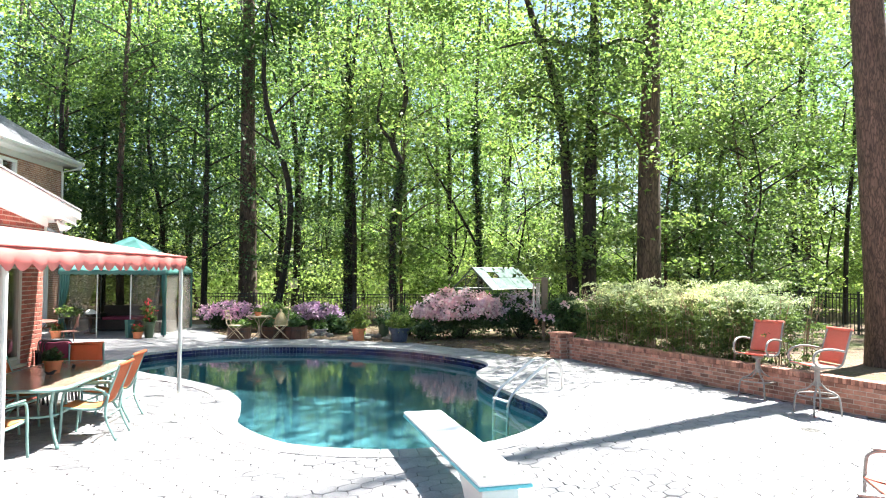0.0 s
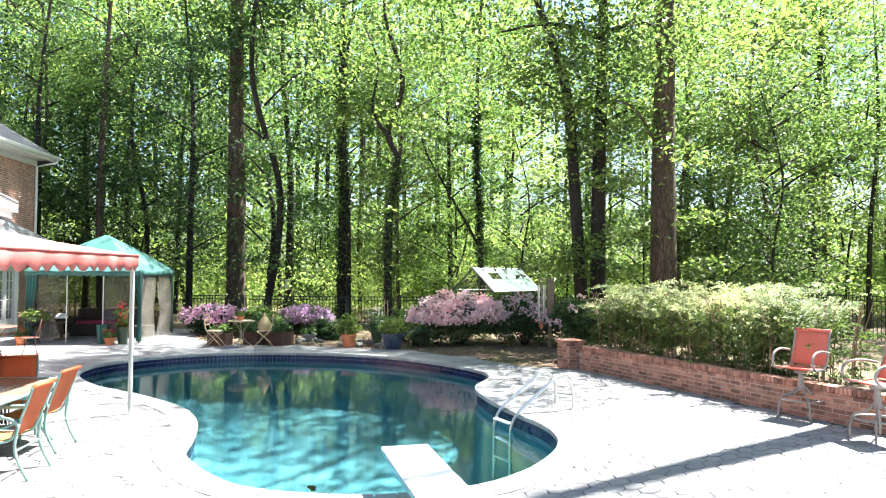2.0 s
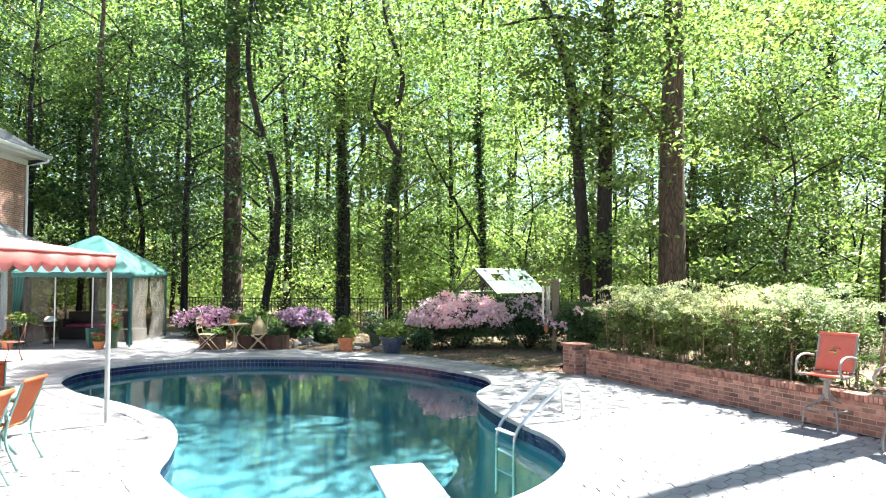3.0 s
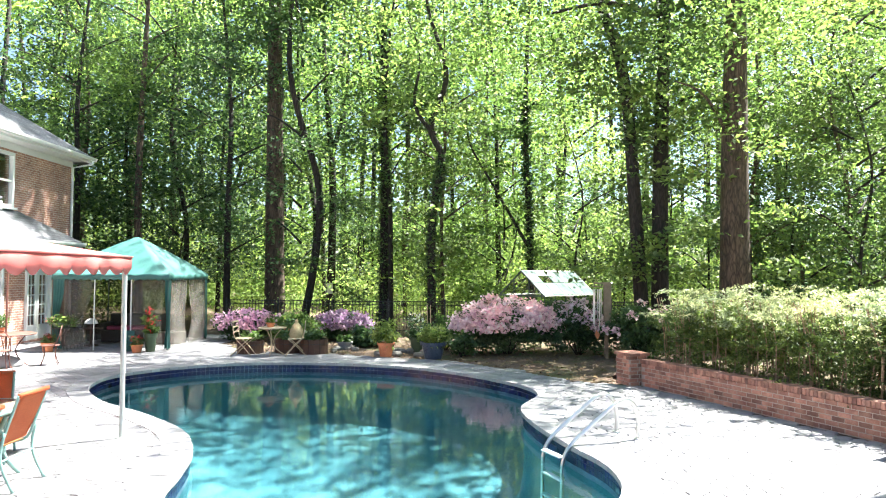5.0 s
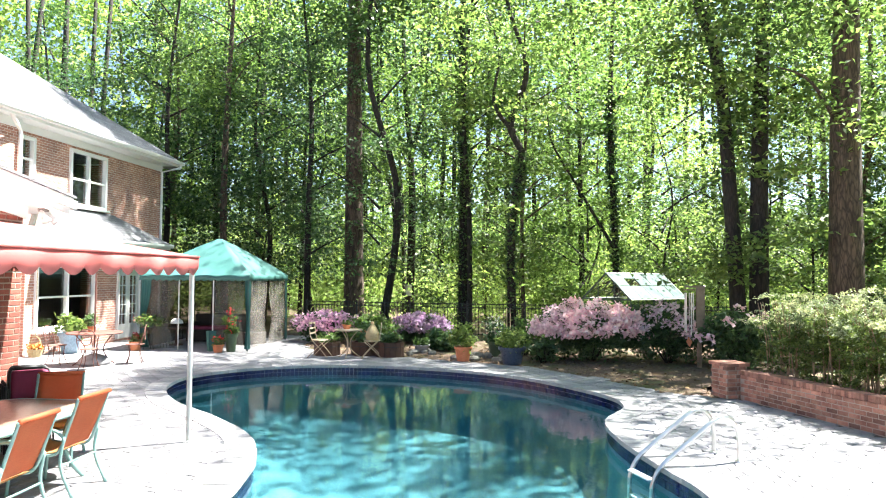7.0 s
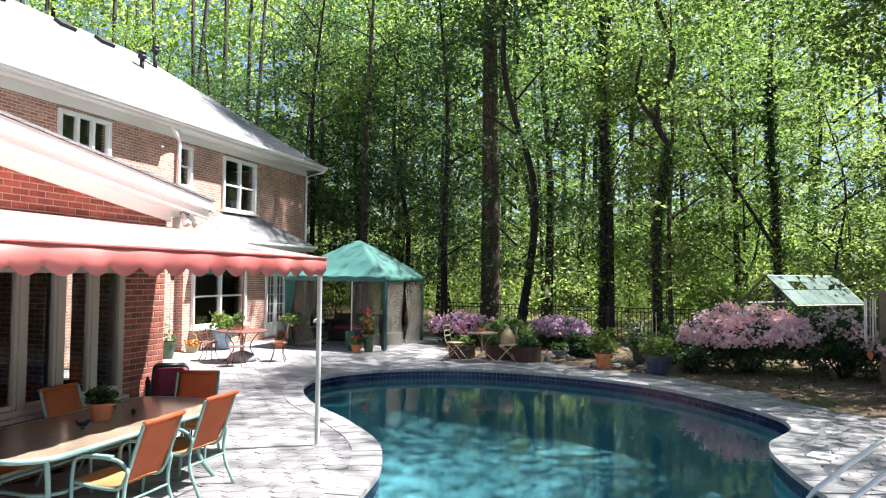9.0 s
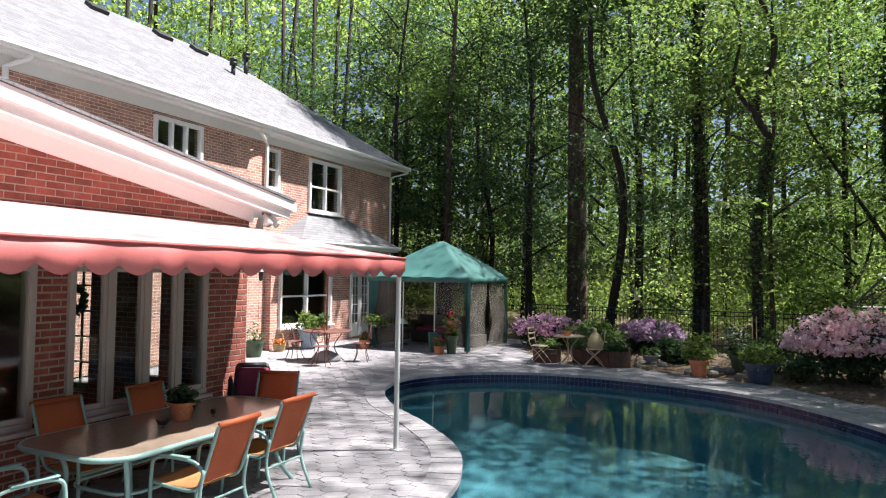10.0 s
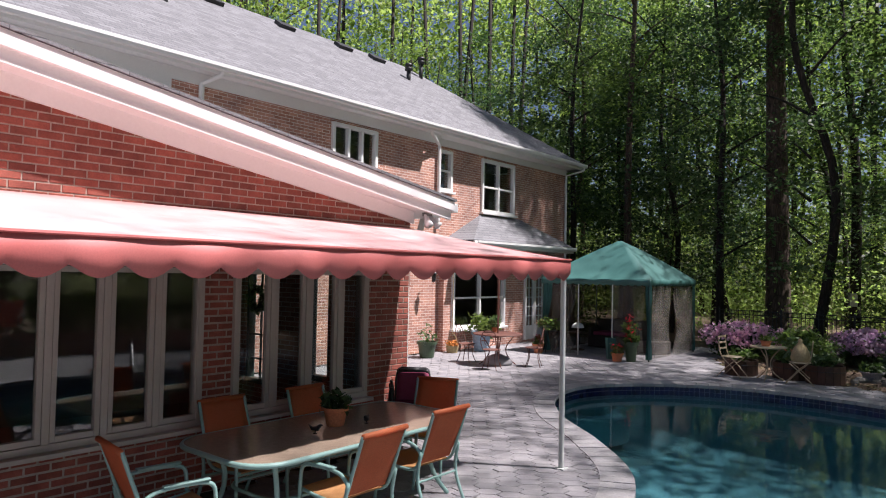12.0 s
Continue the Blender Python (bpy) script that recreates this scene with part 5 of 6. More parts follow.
part("shelf", Geo().lathe([(0.0, 0.61), (0.22, 0.61), (0.22, 0.63), (0.0, 0.63)], 18), BLACKIRON, ps)
potted_plant(pose(-10.2, 20.1, 0.63), "pale pink flowers in a shallow bowl on the plant stand", GREENPOT, 0.2, 0.14, 0.36, LEAF, PINK, 0.05, 420, 0.24)

# ---------------------------------------------------------------- round iron table with chairs
rt = thing("round_table", "rust-brown wrought iron garden table", "table", pose(-9.75, 16.95, 0))
part("tabletop", Geo().lathe([(0.0, 0.72), (0.6, 0.72), (0.61, 0.735), (0.6, 0.75), (0.0, 0.75)], 32), IRON, rt)
for k in range(4):
    a = radians(45 + 90 * k)
    d = Vector((math.cos(a), math.sin(a), 0))
    part("leg", Geo().tube(bend([tuple(d * 0.42 + Vector((0, 0, 0.72))), tuple(d * 0.2 + Vector((0, 0, 0.4))), tuple(d * 0.28 + Vector((0, 0, 0.15))), tuple(d * 0.45)]), 0.013, 6), IRON, rt, smooth=True)
um = thing("umbrella_base", "dark umbrella pole in a stone-grey base under the garden table", "umbrella stand", pose(-9.75, 16.95, 0))
part("pole", Geo().tube([(0, 0, 0.05), (0, 0, 2.5)], 0.022, 10), IRON, um)
part("base", Geo().lathe([(0.0, 0.0), (0.34, 0.0), (0.36, 0.06), (0.3, 0.16), (0.12, 0.24), (0.05, 0.26), (0.0, 0.26)], 22), PAVER, um, smooth=True)


def iron_chair(m, label, mat, group, scale=1.0, folding=False):
    c = thing("iron_chair", label, "chair", m, group)
    part("seat", Geo().lathe([(0.0, 0.44), (0.2, 0.44), (0.215, 0.45), (0.2, 0.46), (0.0, 0.455)], 20), mat, c)
    if folding:
        for s in (-1, 1):
            part("leg", Geo().tube(bend([(s * 0.19, 0.27, 0), (s * 0.19, 0.05, 0.25), (s * 0.19, -0.18, 0.5), (s * 0.19, -0.24, 0.9)]), 0.011, 6), mat, c, smooth=True)
            part("leg", Geo().tube(bend([(s * 0.21, -0.27, 0), (s * 0.21, -0.02, 0.25), (s * 0.21, 0.2, 0.44)]), 0.011, 6), mat, c, smooth=True)
        for z in (0.62, 0.75, 0.88):
            part("back_slat", Geo().box((0, -0.21 - (z - 0.62) * 0.1, z), (0.39, 0.012, 0.04)), mat, c)
    else:
        for k in range(4):
            a = radians(45 + 90 * k)
            d = Vector((math.cos(a), math.sin(a), 0))
            part("leg", Geo().tube(bend([tuple(d * 0.18 + Vector((0, 0, 0.44))), tuple(d * 0.16 + Vector((0, 0, 0.22))), tuple(d * 0.25)]), 0.009, 6), mat, c, smooth=True)
        part("back_hoop", Geo().tube(bend([(-0.19, -0.1, 0.45), (-0.21, -0.19, 0.68), (-0.12, -0.23, 0.86), (0.0, -0.24, 0.9), (0.12, -0.23, 0.86), (0.21, -0.19, 0.68), (0.19, -0.1, 0.45)]), 0.010, 6), mat, c, smooth=True)
        part("back_scroll", Geo().tube([(0.11 * math.cos(a), -0.215, 0.68 + 0.13 * math.sin(a)) for a in np.linspace(0, 2 * math.pi, 18, endpoint=False)], 0.008, 6, close=True)
             .tube([(-0.2, -0.19, 0.66), (0.2, -0.19, 0.66)], 0.008, 6), mat, c, smooth=True)
    return c


ic = iron_chair(pose(-9.35, 16.15, 0, 0, 0, 15), "rust-brown wrought iron chair at the round garden table", IRON, "chairs round the iron table")
copy_thing(ic, pose(-10.55, 16.75, 0, 0, 0, -80))
copy_thing(ic, pose(-8.95, 17.3, 0, 0, 0, 115))
potted_plant(pose(-11.75, 19.0, 0), "leafy green plant in a large pale blue pot", PALEBLUE, 0.28, 0.55, 0.42, LEAF_B, None, 0.07, 600, 0.7)
top_ = potted_plant(pose(-9.95, 17.1, 0.75), "small clipped ball topiary on the round table", TERRA, 0.07, 0.12, 0.16, LEAF_D, None, 0.03, 500, 1.0, 0.9)
potted_plant(pose(-11.75, 16.65, 0), "sparse plant in a dark green pot by the house wall", GREENPOT, 0.25, 0.42, 0.28, LEAF_D, None, 0.06, 90, 1.1)
bk = thing("flower_basket", "pale basket of yellow flowers with arched handle", "basket", pose(-12.0, 18.0, 0))
part("basket", Geo().lathe([(0.0, 0.0), (0.14, 0.0), (0.19, 0.2), (0.17, 0.2), (0.13, 0.05)], 16), WICKER, bk)
part("handle", Geo().tube([(0.17 * math.cos(a), 0, 0.2 + 0.32 * math.sin(a)) for a in np.linspace(0, math.pi, 14)], 0.01, 6), WICKER, bk)
part("cord", Geo().tube([(0, 0, 0.52), (0, 0, 2.86)], 0.008, 6), WICKER, bk, "long pale hanging cord")
foliage(PR, 220, (0, 0, 0.24), 0.19, 0.045, YELLOWCLOTH, "flowers", bk, 0.4)
lt = thing("wall_lantern", "dark metal wall lantern on the brick wall", "lantern", pose(-12.28, 17.3, 2.1))
part("body", Geo().lathe([(0.0, -0.18), (0.05, -0.16), (0.07, 0.05), (0.1, 0.07), (0.02, 0.16), (0.0, 0.17)], 6, (0.16, 0, 0)), BLACKIRON, lt)
part("bracket", Geo().tube([(0, 0, 0), (0.1, 0, 0.2), (0.16, 0, 0.16)], 0.012, 6), BLACKIRON, lt)
fl = thing("floodlight", "twin white floodlight under the wing's eave", "floodlight", pose(-6.15, 10.12, 2.96))
part("mount", Geo().box((0, 0, 0.0), (0.1, 0.1, 0.06)), METAL_GREY, fl, bevel=0.01)
for s in (-1, 1):
    part("lamp_head", Geo().tube([(0.0, s * 0.04, -0.02), (0.05, s * 0.07, -0.08), (0.12, s * 0.1, -0.16)], [0.02, 0.035, 0.06], 12), WHITE, fl, smooth=True)
wr = thing("wall_ornament", "black iron lyre-shaped ornament inside the casement window", "ornament", pose(-6.42, 7.15, 1.55))
part("scroll", Geo().tube([(0, 0.1 * math.cos(a), 0.12 * math.sin(a)) for a in np.linspace(0, 2 * math.pi, 20, endpoint=False)], 0.018, 6, close=True).tube([(0, 0, -0.3), (0, 0, 0.3)], 0.014, 6), BLACKIRON, wr)

# ---------------------------------------------------------------- bistro set and planters
bt = thing("bistro_table", "cream wrought iron bistro table", "table", pose(-4.25, 19.25, 0))
part("tabletop", Geo().lathe([(0.0, 0.7), (0.36, 0.7), (0.375, 0.715), (0.36, 0.73), (0.0, 0.73)], 28), CREAMIRON, bt)
for k in range(3):
    a = radians(30 + 120 * k)
    d = Vector((math.cos(a), math.sin(a), 0))
    part("leg", Geo().tube(bend([tuple(d * 0.26 + Vector((0, 0, 0.7))), tuple(d * 0.06 + Vector((0, 0, 0.45))), tuple(d * 0.08 + Vector((0, 0, 0.2))), tuple(d * 0.32)]), 0.014, 6), CREAMIRON, bt, smooth=True)
bc = iron_chair(pose(-4.98, 19.2, 0, 0, 0, -95), "cream folding bistro chair by the pool", CREAMIRON, "bistro chairs", folding=True)
copy_thing(bc, pose(-3.62, 19.22, 0, 0, 0, 100))
potted_plant(pose(-4.3, 19.25, 0.73), "small potted plant in a tan bowl on the bistro table", TERRA, 0.11, 0.12, 0.14, LEAF_H, None, 0.03, 200, 0.6)
cl = thing("straw_cloche", "pale straw garden cloche on a bistro chair", "cloche", pose(-3.62, 19.25, 0.465))
part("dome", Geo().lathe([(0.17, 0.0), (0.19, 0.08), (0.17, 0.2), (0.1, 0.33), (0.035, 0.4), (0.045, 0.45), (0.0, 0.48)], 18), WICKER, cl, smooth=True)
for k, (x, y, rr, hh) in enumerate(((-4.95, 19.75, 0.33, 0.34), (-3.95, 19.95, 0.36, 0.36), (-3.25, 19.75, 0.36, 0.38))):
    tub = thing("planter_tub", "round dark brown wooden planter tub behind the bistro set", "planter", pose(x, y, 0))
    for i in range(16):
        a = 2 * math.pi * i / 16
        part("stave", Geo().box((rr * math.cos(a), rr * math.sin(a), hh / 2), (0.03, rr * 0.385, hh), math.degrees(a)), DARKWOOD, tub)
    part("hoop", Geo().tube([(1.06 * rr * math.cos(a), 1.06 * rr * math.sin(a), hh * 0.7) for a in np.linspace(0, 2 * math.pi, 24, endpoint=False)], 0.008, 6, close=True), BLACKIRON, tub)
    part("soil", Geo().lathe([(rr, hh * 0.85), (0.0, hh * 0.9)], 16), SOIL, tub)
    foliage(PR, 260, (0, 0, hh + 0.1), rr * 0.8, 0.06, LEAF_D if k else LEAF, "foliage", tub, 0.55)
potted_plant(pose(-3.95, 20.35, 0), "terracotta pot of low plants behind the bistro set", TERRA, 0.22, 0.6, 0.25, LEAF_D, None, 0.05, 240, 0.6)
potted_plant(pose(-1.26, 19.05, 0), "leafy green plant in a terracotta pot at the pool's edge", TERRA, 0.21, 0.36, 0.34, LEAF_B, None, 0.05, 800, 1.1)
potted_plant(pose(-0.03, 18.62, 0), "leafy green plant in a round blue glazed pot", BLUEPOT, 0.31, 0.42, 0.38, LEAF_B, None, 0.045, 1000, 0.75)
potted_plant(pose(-2.55, 20.9, 0), "broad-leaved plant in a low grey bowl in the bed", PAVER, 0.22, 0.2, 0.25, LEAF, None, 0.06, 160, 0.5)


potted_plant(pose(-0.47, 20.2, 0), "white-flowering plant in a dark pot in the bed", GREENPOT, 0.2, 0.4, 0.34, LEAF_D, WHITEBLOOM, 0.05, 520, 1.2)
for k, sx in enumerate((-0.2, -0.09)):
    stake = part("garden_stake", Geo().tube([(0, 0, -0.05), (0.01, 0, 0.6), (0.0, 0, 1.12)], 0.013, 6), CREAMIRON)
    stake.matrix_basis = pose(sx, 24.0, 0)
    tagged(stake, "thin pale garden stake standing in the bed", "stake", "garden stakes")


# ---------------------------------------------------------------- shrubs
def shrub(m, label, w, d, h, leaf, bloom, n, size, seed, cover=0.7, group="", name="azalea_bush"):
    r = np.random.default_rng(seed)
    s = thing(name, label, "shrub", m, group)
    stems = Geo()
    for k in range(9):
        a = 2 * math.pi * k / 9
        stems.tube(bend([(0.05 * math.cos(a), 0.05 * math.sin(a), -0.05), (w * 0.2 * math.cos(a), d * 0.2 * math.sin(a), h * 0.4), (w * 0.38 * math.cos(a), d * 0.38 * math.sin(a), h * 0.8)], 3), [0.02, 0.016, 0.014, 0.012, 0.01, 0.008, 0.006], 5)
    part("branchwork", stems, BARK_D, s)

    def hubs(count, lo, up):
        u = r.normal(size=(count, 3))
        u[:, 2] = np.abs(u[:, 2]) if up else u[:, 2]
        u /= np.linalg.norm(u, axis=1, keepdims=True)
        u *= r.uniform(lo, 1.0, (count, 1)) * (1 + 0.16 * np.sin(u[:, :1] * 9 + seed) * np.cos(u[:, 1:2] * 7))
        return u * np.array((w / 2, d / 2, h * 0.52)) + np.array((0, 0, h * 0.48))

    q = clumps(r, hubs(n // 30, 0.45, False), 30, 0.09, 0.8)
    q = q[q[:, 2] > 0.03]
    part("foliage", quads(leaves(r, q, size), "foliage", leaf), leaf, s)
    if bloom:
        hb = hubs(int(n * cover) // 22, 0.92, True)
        part("blossom", quads(leaves(r, clumps(r, hb, 22, 0.075, 0.8), size * 1.05, aspect=0.85, flat=0.2), "blossom", bloom), bloom, s)
    return s


shrub(pose(2.0, 19.8, 0), "broad azalea bush covered in pale pink blossom", 2.7, 1.7, 1.47, LEAF_D, BLOOM, 9000, 0.045, 61, 0.9)
shrub(pose(3.9, 19.6, 0.02), "azalea bush with few pink blossoms behind the wind chime", 2.5, 1.5, 1.45, LEAF_D, BLOOM, 6000, 0.05, 62, 0.12)
shrub(pose(5.3, 18.6, 0.05), "dark evergreen shrub behind the hedge", 2.2, 1.4, 1.35, LEAF_D, BLOOM, 5000, 0.05, 63, 0.06)
shrub(pose(-5.9, 23.2, 0), "azalea bush in violet-pink blossom by the gazebo", 2.1, 1.1, 0.9, LEAF_D, BLOOM_V, 5000, 0.045, 64, 0.7)
shrub(pose(-2.9, 23.4, 0), "low azalea bush in violet-pink blossom", 1.75, 1.0, 0.86, LEAF_D, BLOOM_V, 4600, 0.045, 65, 0.8)
shrub(pose(-4.3, 22.6, 0), "broad-leaved green shrub behind the bistro set", 1.6, 1.0, 1.0, LEAF, None, 2600, 0.06, 66, name="garden_shrub")
shrub(pose(-2.0, 21.6, 0), "dark broad-leaved plant in the woodland bed", 1.1, 0.9, 0.6, LEAF_D, None, 900, 0.09, 67, name="garden_shrub")
shrub(pose(0.3, 20.6, 0), "green leafy plant beside the azalea", 1.0, 0.8, 0.9, LEAF, None, 1200, 0.06, 68, name="garden_shrub")
shrub(pose(0.75, 19.2, 0), "low broad-leaved plant beside the blue pot", 0.7, 0.6, 0.5, LEAF_D, None, 500, 0.07, 69, name="garden_shrub")

def sprays(rng, bases, per, length):
    """Leaf places along arching feathery sprays that rise and then droop from their bases."""
    n = len(bases)
    a = rng.uniform(0, 2 * np.pi, n)
    ln = length * rng.uniform(0.6, 1.3, n)
    t = rng.uniform(0, 1, (n, per))
    out = (t * ln[:, None])
    rise = ln[:, None] * (0.75 * t - 0.62 * t ** 2) * rng.uniform(0.5, 1.4, (n, 1))
    p = np.stack([bases[:, :1] + out * np.cos(a)[:, None], bases[:, 1:2] + out * np.sin(a)[:, None], bases[:, 2:] + rise], axis=2)
    p += rng.normal(size=p.shape) * (0.045 * (1.1 - t[:, :, None]) + 0.012) * (1, 1, 0.5)
    return p.reshape(-1, 3)


# the hedge: clumps of arching cane stems along the garden wall
hr = np.random.default_rng(71)
for k in range(5):
    u = 0.5 + k * 1.08
    p = WALL_A + WALL_DIR * u + WALL_N * 1.0
    hd = thing("hedge_shrub", "feathery yellow-green nandina shrub with bare canes behind the wall", "shrub", pose(p.x, p.y, 0.36, 0, 0, gang), "hedge behind the garden wall")
    canes = Geo()
    for c in range(26):
        x, y = hr.uniform(-0.6, 0.6), hr.uniform(-0.55, 0.55)
        canes.tube([(x, y, -0.05), (x + hr.normal() * 0.05, y + hr.normal() * 0.05, 0.7), (x * 1.25, y * 1.3, 1.35)], [0.011, 0.010, 0.007], 5)
    part("cane_thicket", canes, WOOD, hd)
    hub = np.stack([hr.uniform(-0.66, 0.66, 270), hr.uniform(-0.66, 0.62, 270), 0.02 + 1.12 * hr.uniform(0, 1, 270) ** 0.75], axis=1)
    hub[:, 2] += 0.12 * np.sin(hub[:, 0] * 5 + k * 2) - 0.2 * hub[:, 1] ** 2
    hub = hub[~((np.abs(hub[:, 0]) < 0.45) & (hub[:, 1] < -0.2) & (hub[:, 2] < 0.55) & (hr.uniform(0, 1, 270) < 0.5))]
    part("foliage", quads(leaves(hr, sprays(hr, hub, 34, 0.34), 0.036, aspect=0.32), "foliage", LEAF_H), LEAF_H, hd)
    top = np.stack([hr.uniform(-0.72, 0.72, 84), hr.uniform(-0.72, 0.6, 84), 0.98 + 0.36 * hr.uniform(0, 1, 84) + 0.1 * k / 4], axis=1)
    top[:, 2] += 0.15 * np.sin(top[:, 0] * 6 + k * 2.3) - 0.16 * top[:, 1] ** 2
    part("tip_foliage", quads(leaves(hr, sprays(hr, top, 40, 0.46), 0.032, aspect=0.27), "tip_foliage", LEAF_TIP), LEAF_TIP, hd, "pale cream leaf sprays along the top")

# ---------------------------------------------------------------- wind chime, greenhouse, fence
wc = thing("wind_chime", "wind chime of pale metal tubes hung on a wooden post", "wind chime", pose(4.42, 18.7, 0))
part("post", Geo().box((0, 0, 0.98), (0.09, 0.09, 1.96)), CHIMEWOOD, wc, bevel=0.01)
part("backboard", Geo().box((0.02, -0.02, 1.45), (0.2, 0.1, 1.0)), CHIMEWOOD, wc, bevel=0.02)
part("arm", Geo().box((-0.13, 0, 1.93), (0.4, 0.05, 0.05)), CHIMEWOOD, wc, bevel=0.006)
part("disc", Geo().lathe([(0.0, 1.84), (0.13, 1.84), (0.13, 1.87), (0.0, 1.87)], 18, (-0.24, -0.02, 0)), CHIMEWOOD, wc)
for k in range(5):
    a = 2 * math.pi * k / 5
    x, y = -0.24 + 0.1 * math.cos(a), -0.02 + 0.1 * math.sin(a)
    part("tube", Geo().tube([(x, y, 1.78), (x, y, 0.98 - 0.05 * k)], 0.017, 8), CHROME, wc, "pale aluminium tube")
part("sail", Geo().plate([(-0.31, -0.02, 0.62), (-0.24, -0.06, 0.5), (-0.17, -0.02, 0.62), (-0.24, 0.02, 0.74)], 0.012), TERRA, wc)
part("cord", Geo().tube([(-0.24, -0.02, 1.84), (-0.24, -0.02, 0.7)], 0.003, 4), BLACKIRON, wc)

gh = thing("greenhouse", "small glazed greenhouse with pitched roof and missing pane", "greenhouse", pose(3.92, 24.4, 0, 0, 0, 42))
L2, HW, EZ, RZ2 = 1.4, 0.95, 1.46, 2.26
for sx in np.linspace(-L2, L2, 6):
    for s in (-1, 1):
        part("rafter", Geo().tube([(sx, s * HW, EZ), (sx, 0, RZ2)], 0.018, 6), METAL_D, gh)
        part("post", Geo().tube([(sx, s * HW, 0), (sx, s * HW, EZ)], 0.018, 6), METAL_D, gh)
part("ridge", Geo().tube([(-L2, 0, RZ2), (L2, 0, RZ2)], 0.02, 6), METAL_W, gh)
for sx in (-L2, L2):
    for s in (-1, 1):
        part("gable_rafter", Geo().tube([(sx, s * HW, EZ), (sx, 0, RZ2)], 0.032, 8), METAL_D, gh)
        part("gable_bar", Geo().tube([(sx, s * 0.32, 0), (sx, s * 0.32, RZ2 - 0.27)], 0.02, 6), METAL_D, gh)
    part("gable_bar", Geo().tube([(sx, -HW, EZ), (sx, HW, EZ)], 0.024, 6), METAL_D, gh)
for s in (-1, 1):
    part("eave_rail", Geo().tube([(-L2, s * HW, EZ), (L2, s * HW, EZ)], 0.018, 6), METAL_W, gh)
for i in range(5):
    x0, x1 = -L2 + i * L2 * 0.4 + 0.015, -L2 + (i + 1) * L2 * 0.4 - 0.015
    for s in (-1, 1):
        for k, (t0, t1) in enumerate(((0.02, 0.49), (0.51, 0.98))):
            if s == -1 and i == 1 and k == 1:
                t0 = 0.78
            ya, za, yb, zb = s * HW * (1 - t0), EZ + (RZ2 - EZ) * t0, s * HW * (1 - t1), EZ + (RZ2 - EZ) * t1
            part("pane", Geo().plate([(x0, ya, za + 0.02), (x1, ya, za + 0.02), (x1, yb, zb + 0.02), (x0, yb, zb + 0.02)], 0.006), GH_GLASS if s < 0 else GLASS, gh)
        part("pane", Geo().box(((x0 + x1) / 2, s * HW, EZ / 2), (x1 - x0, 0.006, EZ - 0.1)), GLASS, gh)

fence = thing("iron_fence", "black metal picket fence along the edge of the woods", "fence")
FP = [(-7.5, 26.2), (-3.0, 25.4), (1.6, 25.2), (6.0, 25.6), (9.0, 24.0), (12.2, 18.5), (13.4, 12.5), (13.8, 6.0)]
fl_ = catmull(FP, 10, False)
sd = np.concatenate([[0], np.cumsum([(b - a).length for a, b in zip(fl_, fl_[1:])])])
ZG = lambda p: 0.38 if p.x > 8.5 else 0.0


def on_fence(s):
    k = min(len(fl_) - 2, max(0, int(np.searchsorted(sd, s)) - 1))
    return fl_[k].lerp(fl_[k + 1], (s - sd[k]) / max(1e-6, sd[k + 1] - sd[k]))


for k in range(int(sd[-1] / 2.0) + 1):
    p = on_fence(k * 2.0)
    part("post", Geo().box((p.x, p.y, ZG(p) + 0.6), (0.05, 0.05, 1.3)), BLACKIRON, fence)
for z in (0.15, 1.05, 1.17):
    part("rail", Geo().tube([(q.x, q.y, ZG(q) + z) for q in [on_fence(s) for s in np.arange(0, sd[-1], 1.0)]], 0.014, 5), BLACKIRON, fence)
pick = bpy.data.meshes.new("picket")
pg = Geo().box((0, 0, 0.6), (0.016, 0.016, 1.2))
pick.from_pydata(pg.v, [], pg.f)
pick.materials.append(BLACKIRON)
for k in range(int(min(28.0, sd[-1]) / 0.12)):
    p = on_fence(0.06 + k * 0.12)
    o = part("picket", pick, BLACKIRON, fence)
    o.location = (p.x, p.y, ZG(p))
fd = thing("tree_sign", "small pale sign fixed to a slim trunk", "sign", pose(-4.75, 33.2, 1.45, 0, 0, 0))
part("plate", Geo().box((0, -0.06, 0), (0.26, 0.02, 0.5)), METAL_W, fd, bevel=0.01)


# ---------------------------------------------------------------- woods
rng = np.random.default_rng(7)


def trunk_geo(path, radii, n=10, limbs=()):
    g = Geo()
    pts = catmull(path, 6, False)
    rs = list(np.interp(np.linspace(0, len(radii) - 1, len(pts)), range(len(radii)), radii))
    flare = [r * (1 + 0.5 * math.exp(-max(0, p.z - pts[0].z) * 2.2)) for p, r in zip(pts, rs)]
    g.tube(pts, flare, n)
    for lp, r0 in limbs:
        q = catmull(lp, 4, False)
        g.tube(q, list(np.linspace(r0, r0 * 0.25, len(q))), 6)
    return g


def crown_points(rng, height, base, radius, hubs, per, clump=0.45, lean=(0, 0)):
    """Leaf places of a tall woodland crown: tiers of clumps on the outside, gaps between."""
    t = rng.uniform(0, 1, hubs)
    z = base + (height - base) * t
    prof = radius * np.sqrt(np.clip(1 - (2 * t - 0.85) ** 2 * 0.75, 0.08, 1))
    ang = rng.uniform(0, 2 * np.pi, hubs)
    r = prof * np.sqrt(rng.uniform(0.12, 1, hubs))
    h = np.stack([r * np.cos(ang) + lean[0] * t, r * np.sin(ang) + lean[1] * t, z - 0.18 * r], axis=1)
    return clumps(rng, h, per, clump * 1.25, 0.3)


